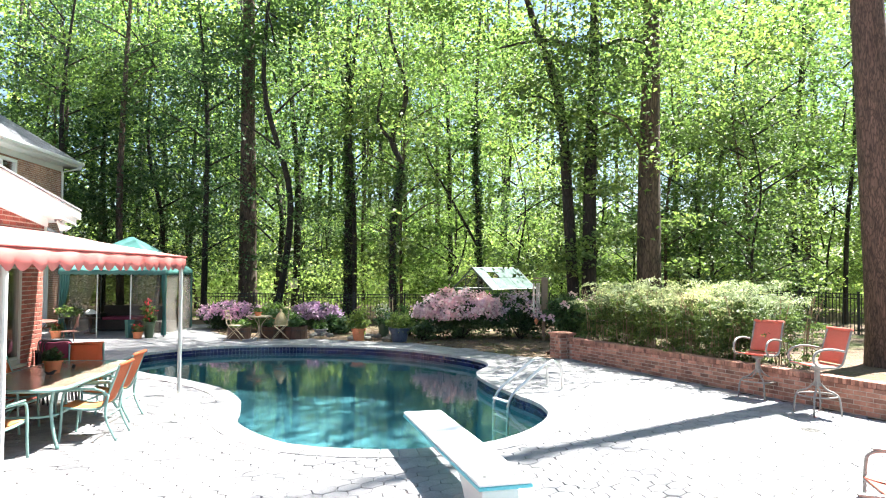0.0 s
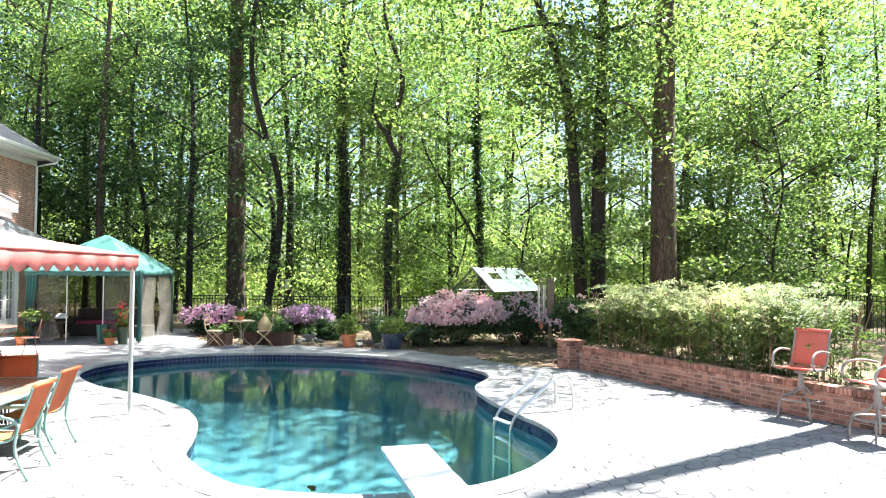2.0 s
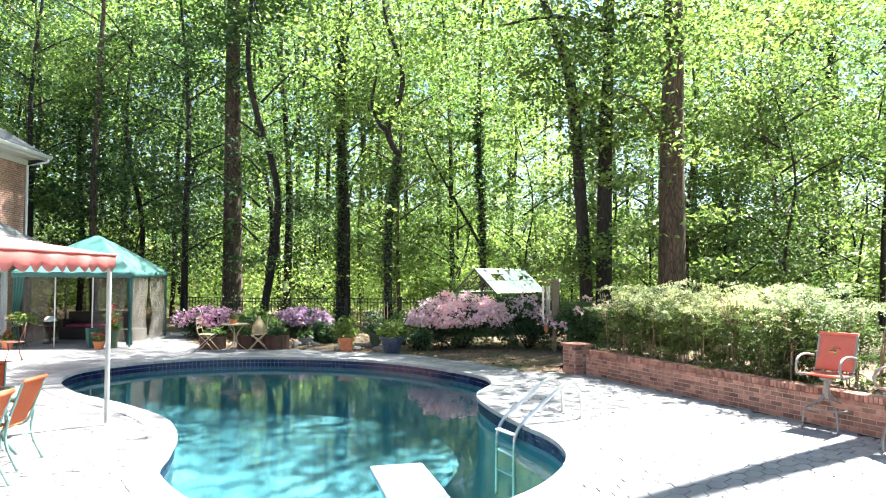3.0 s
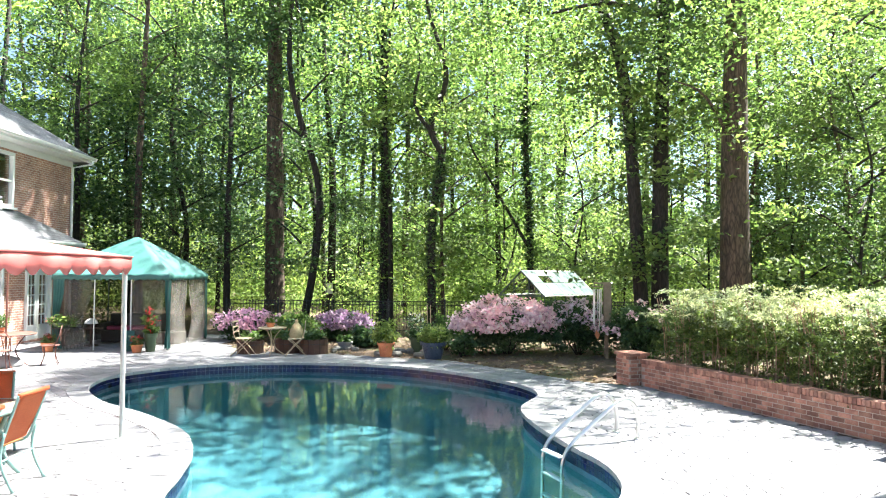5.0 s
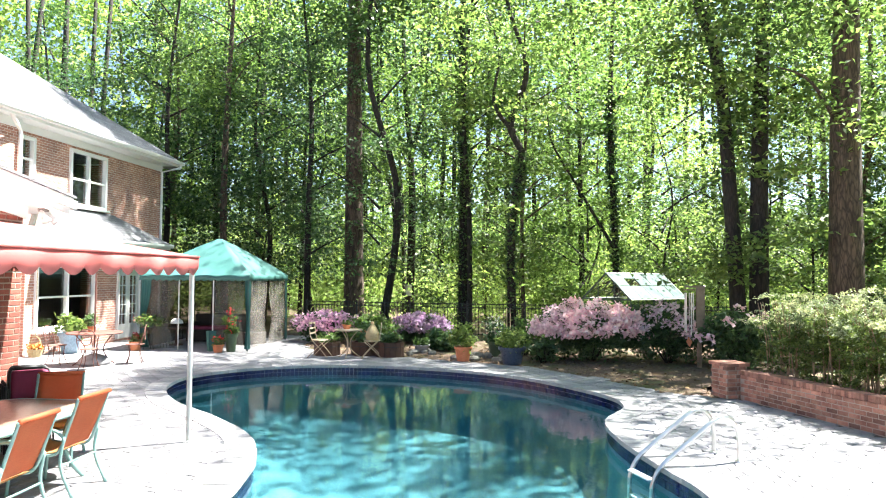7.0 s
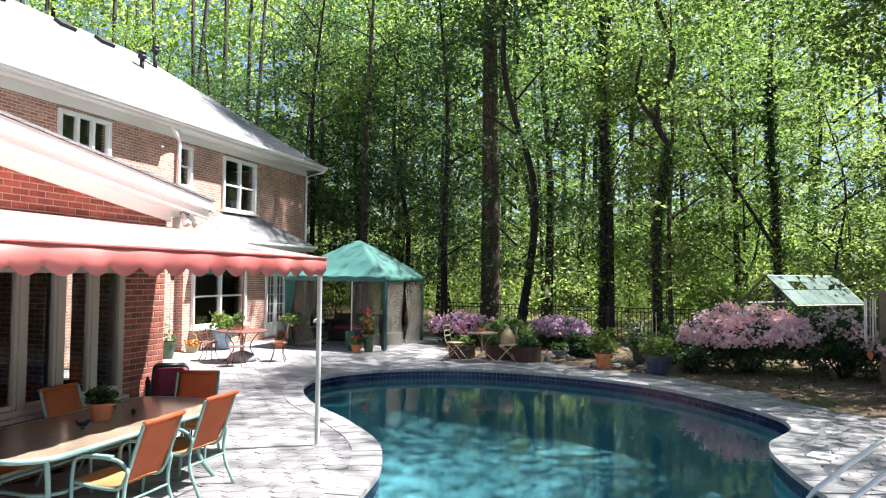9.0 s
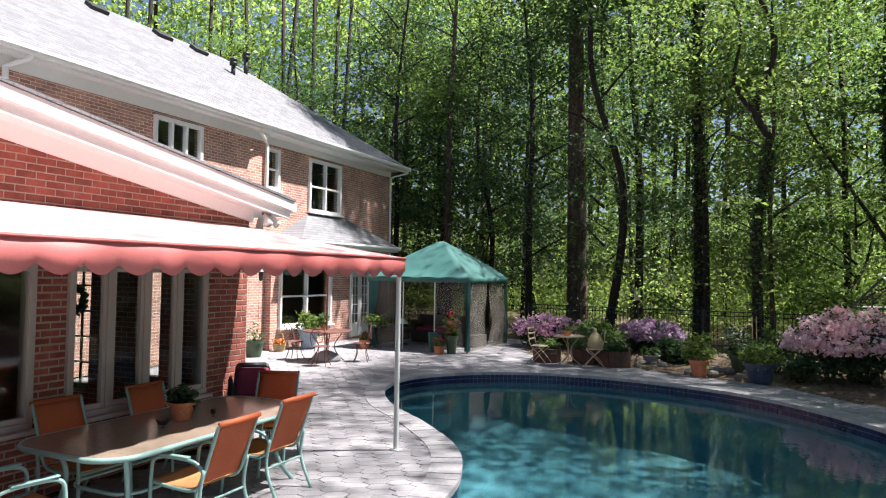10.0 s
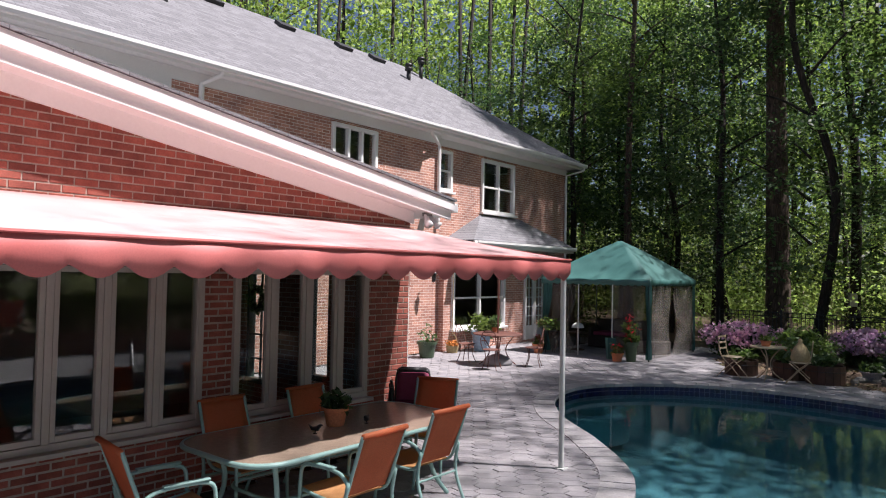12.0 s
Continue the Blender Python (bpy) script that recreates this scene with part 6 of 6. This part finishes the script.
def limb_set(rng, height, base, radius, count):
    res = []
    for k in range(count):
        z = base + (height - base) * (k + 0.5) / count * 0.85
        a = rng.uniform(0, 2 * math.pi)
        L = radius * rng.uniform(0.6, 0.95)
        d = Vector((math.cos(a), math.sin(a), 0))
        res.append(([(0, 0, z), tuple(d * L * 0.5 + Vector((0, 0, z + L * 0.3))), tuple(d * L + Vector((0, 0, z + L * 0.5)))], 0.03 + 0.008 * L))
    return res


def ivy_points(rng, path, radius, top, n):
    """Leaf places clinging round a trunk up to a height."""
    pts = [p for p in catmull(path, 12, False) if p.z < top]
    c = np.array([tuple(p) for p in pts])[rng.integers(0, len(pts), n)]
    a = rng.uniform(0, 2 * np.pi, n)
    r = radius + np.abs(rng.normal(size=n)) * 0.07
    return c + np.stack([r * np.cos(a), r * np.sin(a), rng.uniform(-0.3, 0.3, n)], axis=1)


def woodland_tree(m, height, base, radius, r0, hubs, per, size, leaf, bark, seed, label, path=None, limbs=None, group="", lean=(0, 0), ivy=0.0, low=0, clump=0.42):
    r = np.random.default_rng(seed)
    t = thing("tree", label, "tree", m, group)
    if path is None:
        j = r.normal(size=(4, 2)) * 0.22
        path = [(0, 0, -0.4), (j[0][0], j[0][1], height * 0.3), (j[1][0] * 1.5, j[1][1] * 1.5, height * 0.6), (j[2][0] * 2, j[2][1] * 2, height)]
    part("trunk", trunk_geo(path, [r0, r0 * 0.82, r0 * 0.62, r0 * 0.15], 10, limbs if limbs is not None else limb_set(r, height, base, radius, 9)), bark, t, smooth=True)
    part("crown", quads(leaves(r, crown_points(r, height, base, radius, hubs, per, clump, lean), size, flat=0.7), "crown", leaf), leaf, t)
    if low:
        z, a, d = r.uniform(2.2, base + 1.5, low), r.uniform(0, 2 * np.pi, low), r.uniform(0.3, 2.2, low)
        h = np.stack([d * np.cos(a), d * np.sin(a), z - 0.15 * d], axis=1)
        part("low_sprays", quads(leaves(r, clumps(r, h, 70, 0.36, 0.4), size * 1.1, flat=0.7), "low_sprays", leaf), leaf, t, "leafy sprays on low side shoots")
    if ivy:
        part("ivy", quads(leaves(r, ivy_points(r, path, r0 * 0.9, ivy, int(ivy * 260)), 0.055, aspect=0.8), "ivy", LEAF_D), LEAF_D, t, "dark ivy climbing the trunk")
    return t


# trees with a place of their own
woodland_tree(pose(8.0, 19.2, 0.2), 18, 7.4, 5.2, 0.42, 54, 250, 0.085, LEAF_B, BARK, 11, "stout oak with deeply furrowed brown bark behind the hedge",
              path=[(0, 0, -0.3), (0.02, 0, 5), (0.1, 0, 10), (0.1, 0, 20)],
              limbs=[([(0, 0, 10.3), (1.2, -0.3, 11.4), (2.6, -0.5, 12.6)], 0.2), ([(0, 0, 11.5), (-1.1, 0.3, 12.8), (-2.4, 0, 14)], 0.16), ([(0, 0, 5.4), (-1.0, -0.6, 6.6), (-1.9, -0.9, 6.9)], 0.06),
                     ([(0, 0, 11), (-1.8, -1.6, 13.5), (-3.6, -3.6, 17)], 0.16)], lean=(-5.0, -7.0), low=12, clump=0.74)
woodland_tree(pose(6.55, 20.9, 0.1), 17, 7.4, 4.0, 0.27, 52, 170, 0.085, LEAF_B, BARK_D, 12, "straight dark-barked woodland tree beside the oak",
              path=[(0, 0, -0.3), (0.05, 0, 5), (0.2, 0, 10), (0.3, 0, 19)],
              limbs=[([(0, 0, 9.7), (-1.6, -0.4, 9.9), (-3.2, -0.3, 9.6)], 0.11), ([(0, 0, 9.7), (1.2, -0.3, 10.1), (2.0, -0.5, 9.8)], 0.1), ([(0, 0, 6.8), (1.3, -0.4, 7.3), (2.3, -0.6, 6.6)], 0.05)], low=34, clump=0.6)
woodland_tree(pose(6.0, 20.9, 0.1), 17, 8.5, 4.0, 0.22, 46, 160, 0.085, LEAF_B, BARK_D, 13, "leaning dark-barked woodland tree beside the oak",
              path=[(0.1, 0, -0.3), (-0.15, 0, 4), (-0.5, 0, 8), (-1.5, 0, 11), (-3.2, 0.2, 17)], limbs=[([(-0.4, 0, 7.6), (-1.2, -0.2, 8.0), (-2.0, -0.2, 7.9)], 0.05)], lean=(-6.0, -4.5), low=34, clump=0.6)
woodland_tree(pose(-6.4, 28.5, -0.1), 26, 12, 3.4, 0.42, 120, 80, 0.10, LEAF, BARK, 14, "thick straight pine trunk at the edge of the woods",
              path=[(0.15, 0, -0.3), (0.08, 0, 6), (0, 0, 13), (0, 0, 26)])
woodland_tree(pose(-4.8, 33.5, -0.1), 19, 7, 2.8, 0.2, 80, 70, 0.10, LEAF, BARK_D, 15, "slim woodland tree forked into two stems", path=[(0, 0, -0.3), (0.1, 0, 5), (0, 0, 8), (-0.35, 0, 12), (-0.5, 0, 19)],
              limbs=[([(0.02, 0, 7.8), (0.65, 0, 10.5), (0.85, 0, 14), (1.3, 0, 18)], 0.13)])
woodland_tree(pose(-1.95, 28.9, -0.1), 20, 9, 2.6, 0.21, 80, 70, 0.10, LEAF, BARK_D, 16, "ivy-clad straight woodland tree", path=[(0, 0, -0.3), (0, 0, 6), (-0.1, 0, 12), (0, 0, 20)], ivy=13.0)
woodland_tree(pose(0.0, 25.9, -0.1), 18, 8, 3.4, 0.16, 76, 110, 0.09, LEAF_B, BARK_D, 17, "crooked forked woodland tree with ivy on its foot",
              path=[(0, 0, -0.3), (-0.05, 0, 4), (0.3, 0, 6.4), (-0.1, 0, 7.6), (0.45, 0, 9.6), (-0.3, 0, 12.5), (0.2, 0, 16)], low=16, limbs=[([(0.05, 0, 7.3), (-0.7, 0, 8.4), (-0.5, 0, 10.2), (-1.0, 0, 11.6)], 0.09)], lean=(1, -8), ivy=6.5, clump=0.55)
woodland_tree(pose(3.6, 27.6, -0.1), 18, 8.5, 3.2, 0.14, 76, 110, 0.09, LEAF, BARK_D, 18, "slim dark woodland tree",
              path=[(0.3, 0, -0.3), (0.15, 0, 4), (0.0, 0, 8), (0.1, 0, 12), (0.4, 0, 18)], low=22, limbs=[([(0.3, 0, 3), (-1.2, 0, 5.6), (-2.2, 0, 7.4), (-2.3, 0, 9)], 0.07), ([(0, 0, 8.5), (0.8, 0, 9.6), (1.3, 0, 10)], 0.05)], lean=(-2, -8), ivy=9.0, clump=0.55)
woodland_tree(pose(20.0, 29.7, -0.1), 20, 7, 3.4, 0.2, 110, 70, 0.11, LEAF, BARK_D, 19, "slim woodland tree with bare lower limbs")
woodland_tree(pose(-15.5, 31.0, -0.1), 15, 2.8, 3.8, 0.14, 210, 80, 0.085, LEAF_D, BARK, 20, "broad layered understorey tree beyond the house")
woodland_tree(pose(-10.8, 30.5, -0.1), 13.5, 2.2, 3.4, 0.13, 210, 80, 0.085, LEAF_D, BARK_D, 24, "broad layered understorey tree beyond the gazebo")
woodland_tree(pose(12.2, 24.5, -0.1), 6.5, 0.6, 3.0, 0.09, 150, 70, 0.075, LEAF_D, BARK_D, 25, "broad dark evergreen understorey tree behind the hedge")
woodland_tree(pose(3.0, 29.5, -0.1), 5.0, 0.5, 2.6, 0.07, 110, 70, 0.075, LEAF, BARK_D, 26, "low spreading understorey tree behind the greenhouse")

# pine by the garden wall
pine = thing("pine_tree", "tall pine with plated reddish-grey bark in the raised bed", "tree", pose(8.82, 10.0, 0.3))
part("trunk", trunk_geo([(0.05, 0, -0.3), (-0.1, 0.05, 4), (-0.3, 0.2, 10), (-0.6, 0.5, 22)], [0.34, 0.32, 0.26, 0.07], 20,
                        [([(-0.4, 0.3, z), (1.4 * math.cos(a), 1.4 * math.sin(a), z + 0.6), (2.6 * math.cos(a), 2.6 * math.sin(a), z + 0.9)], 0.07) for z, a in zip(np.linspace(14.5, 21, 9), np.arange(9) * 2.3)]), BARK_P, pine, smooth=True)
r = np.random.default_rng(31)
part("crown", quads(leaves(r, crown_points(r, 23, 15, 3.0, 42, 46, 0.4), 0.17, aspect=0.16), "crown", LEAF_P), LEAF_P, pine)

# templates for the rest of the woods: height, crown base, radius, trunk, clumps, leaf, materials
kinds = [(16, 5.0, 2.6, 0.13, 50, 0.08, LEAF, BARK_D), (14, 2.8, 2.4, 0.08, 54, 0.078, LEAF_B, BARK), (17, 8.5, 2.6, 0.17, 44, 0.08, LEAF, BARK),
         (9, 1.4, 2.3, 0.055, 54, 0.075, LEAF_B, BARK_D), (6, 0.7, 2.1, 0.05, 56, 0.072, LEAF_D, BARK_D), (15, 2.4, 2.7, 0.14, 64, 0.078, LEAF_D, BARK_D)]
spots = []
for row_y, gap in ((28.8, 2.9), (33.0, 3.4), (38.5, 3.8)):
    x = -34.0
    while x < 34:
        x += gap * random.uniform(0.7, 1.3)
        y = row_y + random.uniform(-1.9, 1.9) - max(0, abs(x) - 12) * 0.28
        if x < -10.5 and y < 27.5 + max(0, -x - 12) * 0.2:
            continue
        if x > 10 and y < 20:
            continue
        if any((x - a) ** 2 + (y - b) ** 2 < 1.6 for a, b in spots):
            continue
        spots.append((x, y))
for x, y in ((-19, 27.5), (-23, 25), (-26, 20), (-28, 14), (-25, 30), (12.5, 21), (15.5, 18.5), (14, 24), (18, 15), (20, 20), (17, 11.5), (22, 13), (22, 7), (26, 10), (-29, 24), (-31, 18), (-30, 8), (-28, 2), (10.5, 23.5),
             (15.5, 2), (17.5, -3), (21, 4), (14, -8.5), (8.5, -12.5), (2, -13.5), (-4, -12.5), (12.5, -14.5), (-8.5, -15), (19, -10), (5, -18), (-1.5, -19), (23, -2), (15, -19), (25, 14)):
    spots.append((x, y))
LABELS = ("tall slim woodland tree with dark trunk", "slender woodland tree in fresh bright leaf", "tall straight woodland tree with high crown",
          "young understorey tree in bright spring leaf", "small dark-leaved understorey tree", "tall dark-leaved woodland tree in deep shade")
made = {}
for i, (x, y) in enumerate(spots):
    k = random.choice((5, 5, 0, 4, 2, 5)) if x < -2.5 else random.choice((0, 0, 1, 2, 1, 3, 4, 3)) if y < 31 else random.choice((0, 0, 1, 2, 2, 3, 4, 1))
    s = random.uniform(0.85, 1.15)
    if k not in made:
        h, base, rad, r0, hubs, size, leaf, bark = kinds[k]
        made[k] = woodland_tree(pose(x, y, -0.1), h, base, rad, r0, hubs, 104, size, leaf, bark, 50 + k, LABELS[k], group="trees of the woods", clump=0.46)
    else:
        c = copy_thing(made[k], pose(x, y, -0.1, 0, 0, random.uniform(0, 360)))
        c.scale = (s, s, s)

# the woods beyond, too many to count
r = np.random.default_rng(99)
n = 6200
ang = r.uniform(radians(-62), radians(85), n)
dist = r.uniform(46, 62, n)
hub = np.stack([-np.sin(ang) * dist, 2 + np.cos(ang) * dist, 0.5 + 26 * r.uniform(0, 1, n) ** 1.35], axis=1)
hub = np.array([q for q in hub if noise.noise(Vector((q[0] * 0.13, q[1] * 0.05, q[2] * 0.16))) > (-0.6 if q[0] < -8 else 0.02 if q[0] > 10 else -0.3) or q[2] < (10 if q[0] < 10 else 7)])
tagged(part("far_woods", quads(leaves(r, clumps(r, hub, 36, 1.0, 0.55), 0.23), "far_woods", LEAF_FAR_SUNLIT), LEAF_FAR_SUNLIT), "sunlit green woods far behind the garden", "woods", kind="stuff")
g = Geo()
for k in range(130):
    a, d = r.uniform(radians(-62), radians(85)), r.uniform(42, 62)
    x, y = -math.sin(a) * d, 2 + math.cos(a) * d
    g.tube([(x, y, -0.5), (x + r.normal() * 0.3, y, 12), (x + r.normal() * 0.8, y, 28)], [0.18, 0.14, 0.07], 6)
tagged(part("far_trunks", g, BARK_D, smooth=True), "dark slim trunks of the far woods", "woods", kind="stuff")
# brush on the woodland floor
n = 3000
x = r.uniform(-34, 32, n)
y = 27.2 + r.uniform(0, 1, n) ** 0.8 * 24 - np.maximum(0, np.abs(x) - 12) * 0.3
keep = ~((x < -3) & (y < 40) & (r.uniform(0, 1, n) < 0.65)) & ~((x < -11) & (y < 28.0)) & ~((x > 8) & (y < 17))
hub = np.stack([x, y, 0.3 + r.uniform(0, 1, n) ** 1.5 * (1.6 + 0.24 * np.clip(y - 27, 0, 20))], axis=1)[keep]
tagged(part("undergrowth", quads(leaves(r, clumps(r, hub, 66, 0.55, 0.5), 0.075), "undergrowth", LEAF_FAR_SUNLIT), LEAF_FAR_SUNLIT), "low green brush on the woodland floor", "undergrowth", kind="stuff")


# ---------------------------------------------------------------- pieces: bricks, pavers, tiles
def brick_mesh(name, sx, sy, sz, c, material):
    """One brick with chamfered outer edges, centred, its face towards -y."""
    g = Geo()
    x, y, z = sx / 2, sy / 2, sz / 2
    g.v = [(-x + c, -y, -z + c), (x - c, -y, -z + c), (x - c, -y, z - c), (-x + c, -y, z - c), (-x, -y + c, -z), (x, -y + c, -z), (x, -y + c, z), (-x, -y + c, z),
           (-x, y, -z), (x, y, -z), (x, y, z), (-x, y, z)]
    g.f = [(0, 1, 2, 3)] + [(k, k + 4, (k + 1) % 4 + 4, (k + 1) % 4) for k in range(4)] + [(k + 4, k + 8, (k + 1) % 4 + 8, (k + 1) % 4 + 4) for k in range(4)]
    me = g.mesh(name)
    me.materials.append(material)
    return me


COURSE, BL = 0.0715, 0.2
full = brick_mesh("brick", BL - 0.012, 0.1, COURSE - 0.013, 0.004, BRICK)
gfull = brick_mesh("garden_brick", BL - 0.012, 0.1, COURSE - 0.013, 0.004, BRICK_G)
rowlock = brick_mesh("cap_brick", 0.066 - 0.008, 0.23, 0.09, 0.005, BRICK_G)
cap = brick_mesh("pillar_cap_brick", 0.1, 0.24, 0.06, 0.006, BRICK_G)
brng = random.Random(3)


def lay(mesh, p, rz, parent, tilt=0.0):
    o = new("brick", mesh)
    o.parent = parent
    o.matrix_basis = pose(p[0], p[1], p[2], 0, tilt, rz)
    return o


# garden wall: running bond and a rowlock cap
face = WALL_N * 0.06
for c in range(6):
    off = 0.0 if c % 2 else BL / 2
    s = off
    while s < 9.6:
        p = WALL_A + WALL_DIR * (s + BL / 2) + face
        lay(gfull, (p.x, p.y, COURSE * (c + 0.5) + brng.uniform(-0.001, 0.001)), gang, garden_wall)
        s += BL
s = 0.0
while s < 9.6:
    p = WALL_A + WALL_DIR * (s + 0.033) + WALL_N * (0.115 + brng.uniform(-0.004, 0.004))
    lay(rowlock, (p.x, p.y, COURSE * 6 + 0.046 + brng.uniform(-0.002, 0.002)), gang, garden_wall)
    s += 0.066
R4 = Matrix.Rotation(radians(gang), 4, "Z")
for c in range(8):
    for side in range(4):
        rr = Matrix.Rotation(radians(90 * side), 4, "Z")
        for k in range(2):
            x = -0.11 + 0.21 * k + (0.02 if (c + side) % 2 else -0.02)
            q = R4 @ rr @ Vector((x, -0.17, 0))
            lay(gfull, (PIL.x + q.x, PIL.y + q.y, COURSE * (c + 0.5)), gang + 90 * side, garden_wall)
for k in range(5):
    for j in (-1, 1):
        q = R4 @ Vector((-0.21 + 0.105 * k, 0.12 * j, 0))
        lay(cap, (PIL.x + q.x, PIL.y + q.y, COURSE * 8 + 0.03), gang + (0 if j < 0 else 180), garden_wall)


# wing wall: courses cut at the corner and at the windows
def wing_rows():
    z, c = COURSE / 2, 0
    while z < 4.2:
        spans = [(3.2, WY1)]
        if 0.63 < z < 2.29:
            spans = [(4.1, WIN_A[0]), (WIN_A[1], WIN_B[0]), (WIN_B[1], WY1)]
        for lo, hi in spans:
            y = WY1 - (BL / 2 if c % 2 else 0.0)
            while y > lo - BL:
                a, b = max(lo, y - BL), min(hi, y)
                if b - a > 0.03 and z < rake((a + b) / 2) - 0.3:
                    yield a, b, z
                y -= BL
            if c % 2 and hi == WY1 and z < rake(WY1) - 0.3:
                yield WY1 - BL / 2, WY1, z
        z += COURSE
        c += 1


cells = list(wing_rows())
whole = [q for q in cells if q[1] - q[0] > BL - 0.001]
near_set = set([q for q in whole if 2.7 < q[2] and 5.0 < q[0] < 8.6][:210] + [q for q in whole if q[2] < 2.32 and q[0] > 9.1][:90])
rest = Geo()
for a, b, z in cells:
    if (a, b, z) in near_set:
        lay(full, (WX + 0.006 - 0.05, (a + b) / 2, z), 90, wing)
        continue
    x, h, e = WX + 0.006, COURSE / 2 - 0.0065, 0.004
    a, b = a + 0.006, b - 0.006
    rest.add([(x, a + e, z - h + e), (x, b - e, z - h + e), (x, b - e, z + h - e), (x, a + e, z + h - e), (x - 0.06, a, z - h), (x - 0.06, b, z - h), (x - 0.06, b, z + h), (x - 0.06, a, z + h)],
             [(0, 1, 2, 3), (4, 5, 1, 0), (5, 6, 2, 1), (6, 7, 3, 2), (7, 4, 0, 3)])
tagged(part("bricks", rest, BRICK_ISLE, wing), kind="stuff")

# pool tile band: two rows of small glazed tiles
NT = 330
t_pts, _ = even(rim, NT)
t_in = outward(t_pts, 0.004)
tl = rim_len / NT
tg = Geo().box((0, 0, 0), (tl - 0.008, 0.012, 0.088))
tile_me = tg.mesh("tile")
tile_me.materials.append(TILE)
restt = Geo()
count = 0
for i in range(NT):
    a, b = t_in[i], t_in[(i + 1) % NT]
    m_, d = (a + b) / 2, (b - a)
    rz = math.degrees(math.atan2(d.y, d.x))
    for row, z in ((0, -0.085), (1, -0.18)):
        if (m_.x > 0.9 or (m_.x < -2.5 and m_.y < 12)) and count < 290:
            o = part("tile", tile_me, TILE, pool)
            o.matrix_basis = pose(m_.x, m_.y, z, 0, 0, rz)
            count += 1
        else:
            restt.box((m_.x, m_.y, z), (tl - 0.008, 0.012, 0.088), rz)
tagged(part("tiles", restt, TILE_ISLE, pool), kind="stuff")

# pavers: stretched hexagons, laid with small changes in height
prng = random.Random(9)
PW, PH = 0.29, 0.175
hexa = [(-0.5, 0.0), (-0.28, -0.5), (0.28, -0.5), (0.5, 0.0), (0.28, 0.5), (-0.28, 0.5)]


def paver_verts(jit):
    k = 1 - 0.008 / PH
    pts = [(x * PW * (1 - 0.009 / PW) + jit.uniform(-0.012, 0.012), y * PH * k + jit.uniform(-0.006, 0.006)) for x, y in hexa]
    return pts


def paver_geo(pts):
    g = Geo()
    top = [(x * 0.965, y * 0.95, 0.0) for x, y in pts]
    mid_ = [(x, y, -0.006) for x, y in pts]
    low = [(x, y, -0.03) for x, y in pts]
    g.v = top + mid_ + low
    g.f = [tuple(range(6))] + [(k, k + 6, (k + 1) % 6 + 6, (k + 1) % 6) for k in range(6)] + [(k + 6, k + 12, (k + 1) % 6 + 12, (k + 1) % 6 + 6) for k in range(6)]
    return g


shapes = []
for k in range(8):
    me = paver_geo(paver_verts(prng)).mesh("paver")
    me.materials.append(PAVER)
    shapes.append(me)
pave = bpy.data.objects["pavement"]
band = [(p.x, p.y) for p in outward(rim_pts, 0.2)]
PA = radians(38)
ca, sa = math.cos(PA), math.sin(PA)
sx_, sy_ = PW * 0.78, PH
field = Geo()
count = 0
for i in range(-140, 140):
    for j in range(-170, 170):
        u, v = i * sx_, (j + (0.5 if i % 2 else 0.0)) * sy_
        x, y = -2 + u * ca - v * sa, 9 + u * sa + v * ca
        if y < -8.9 or y > 25.2 or x < -12.35 or x > 9.4:
            continue
        if not inside(x, y, DECK) or inside(x, y, band):
            continue
        z = prng.uniform(-0.0035, 0.0025)
        if -6.1 < x < -2.8 and 8.3 < y < 12.6 and count < 300:
            o = part("paver", shapes[prng.randrange(8)], PAVER, pave)
            o.matrix_basis = pose(x, y, z, 0, 0, 38)
            count += 1
        else:
            pts = paver_verts(prng)
            v0 = len(field.v)
            for f, zz in ((0.955, 0.0), (1.0, -0.007), (1.0, -0.025)):
                field.v += [(x + (a * ca - b * sa) * f, y + (a * sa + b * ca) * f, z + zz) for a, b in pts]
            field.f.append(tuple(v0 + k for k in range(6)))
            for r0 in (0, 6):
                field.f += [(v0 + r0 + k, v0 + r0 + k + 6, v0 + r0 + (k + 1) % 6 + 6, v0 + r0 + (k + 1) % 6) for k in range(6)]
tagged(part("pavers", field, PAVER_ISLE, pave), kind="stuff")

# fallen leaves and stones on the beds
dr = np.random.default_rng(41)
n = 5200
x, y = dr.uniform(-7, 9.5, n), dr.uniform(14.5, 27, n)
pts = [(a, b) for a, b in zip(x, y) if not inside(a, b, DECK) and (Vector((a, b, 0)) - WALL_A).dot(WALL_N) < 0.1 + 40 * (b > 16.5)]
cen = np.array([(a, b, 0.0 + dr.uniform(0, 0.03)) for a, b in pts])
tagged(part("fallen_leaves", quads(leaves(dr, cen, 0.05, flat=2.5), "fallen_leaves", DEBRIS), DEBRIS), "dry brown leaves scattered over the beds", "leaf litter", kind="stuff")
for k in range(16):
    a, rr = dr.uniform(-3.2, 0.9), dr.uniform(0.09, 0.2)
    px, py = a, 19.75 - 0.42 * (a + 2.9) + dr.uniform(0.25, 1.6)
    st = Geo()
    prof = [(0.0, -0.05), (rr * 0.9, -0.04), (rr, 0.03), (rr * 0.75, 0.08), (0.0, 0.1)]
    st.lathe(prof, 9)
    st.v = [(vx * (1 + 0.25 * noise.noise(Vector((vx * 6 + k, vy * 6, vz * 6)))), vy * 0.75 * (1 + 0.25 * noise.noise(Vector((vx * 6, vy * 6 + k, 3)))), vz) for vx, vy, vz in st.v]
    ob = part("edging_stone", st, ROCK, None)
    ob.matrix_basis = pose(px, py, 0, 0, 0, dr.uniform(0, 360))
    tagged(ob, "rough grey field stone in the woodland bed", "stone", "edging stones")
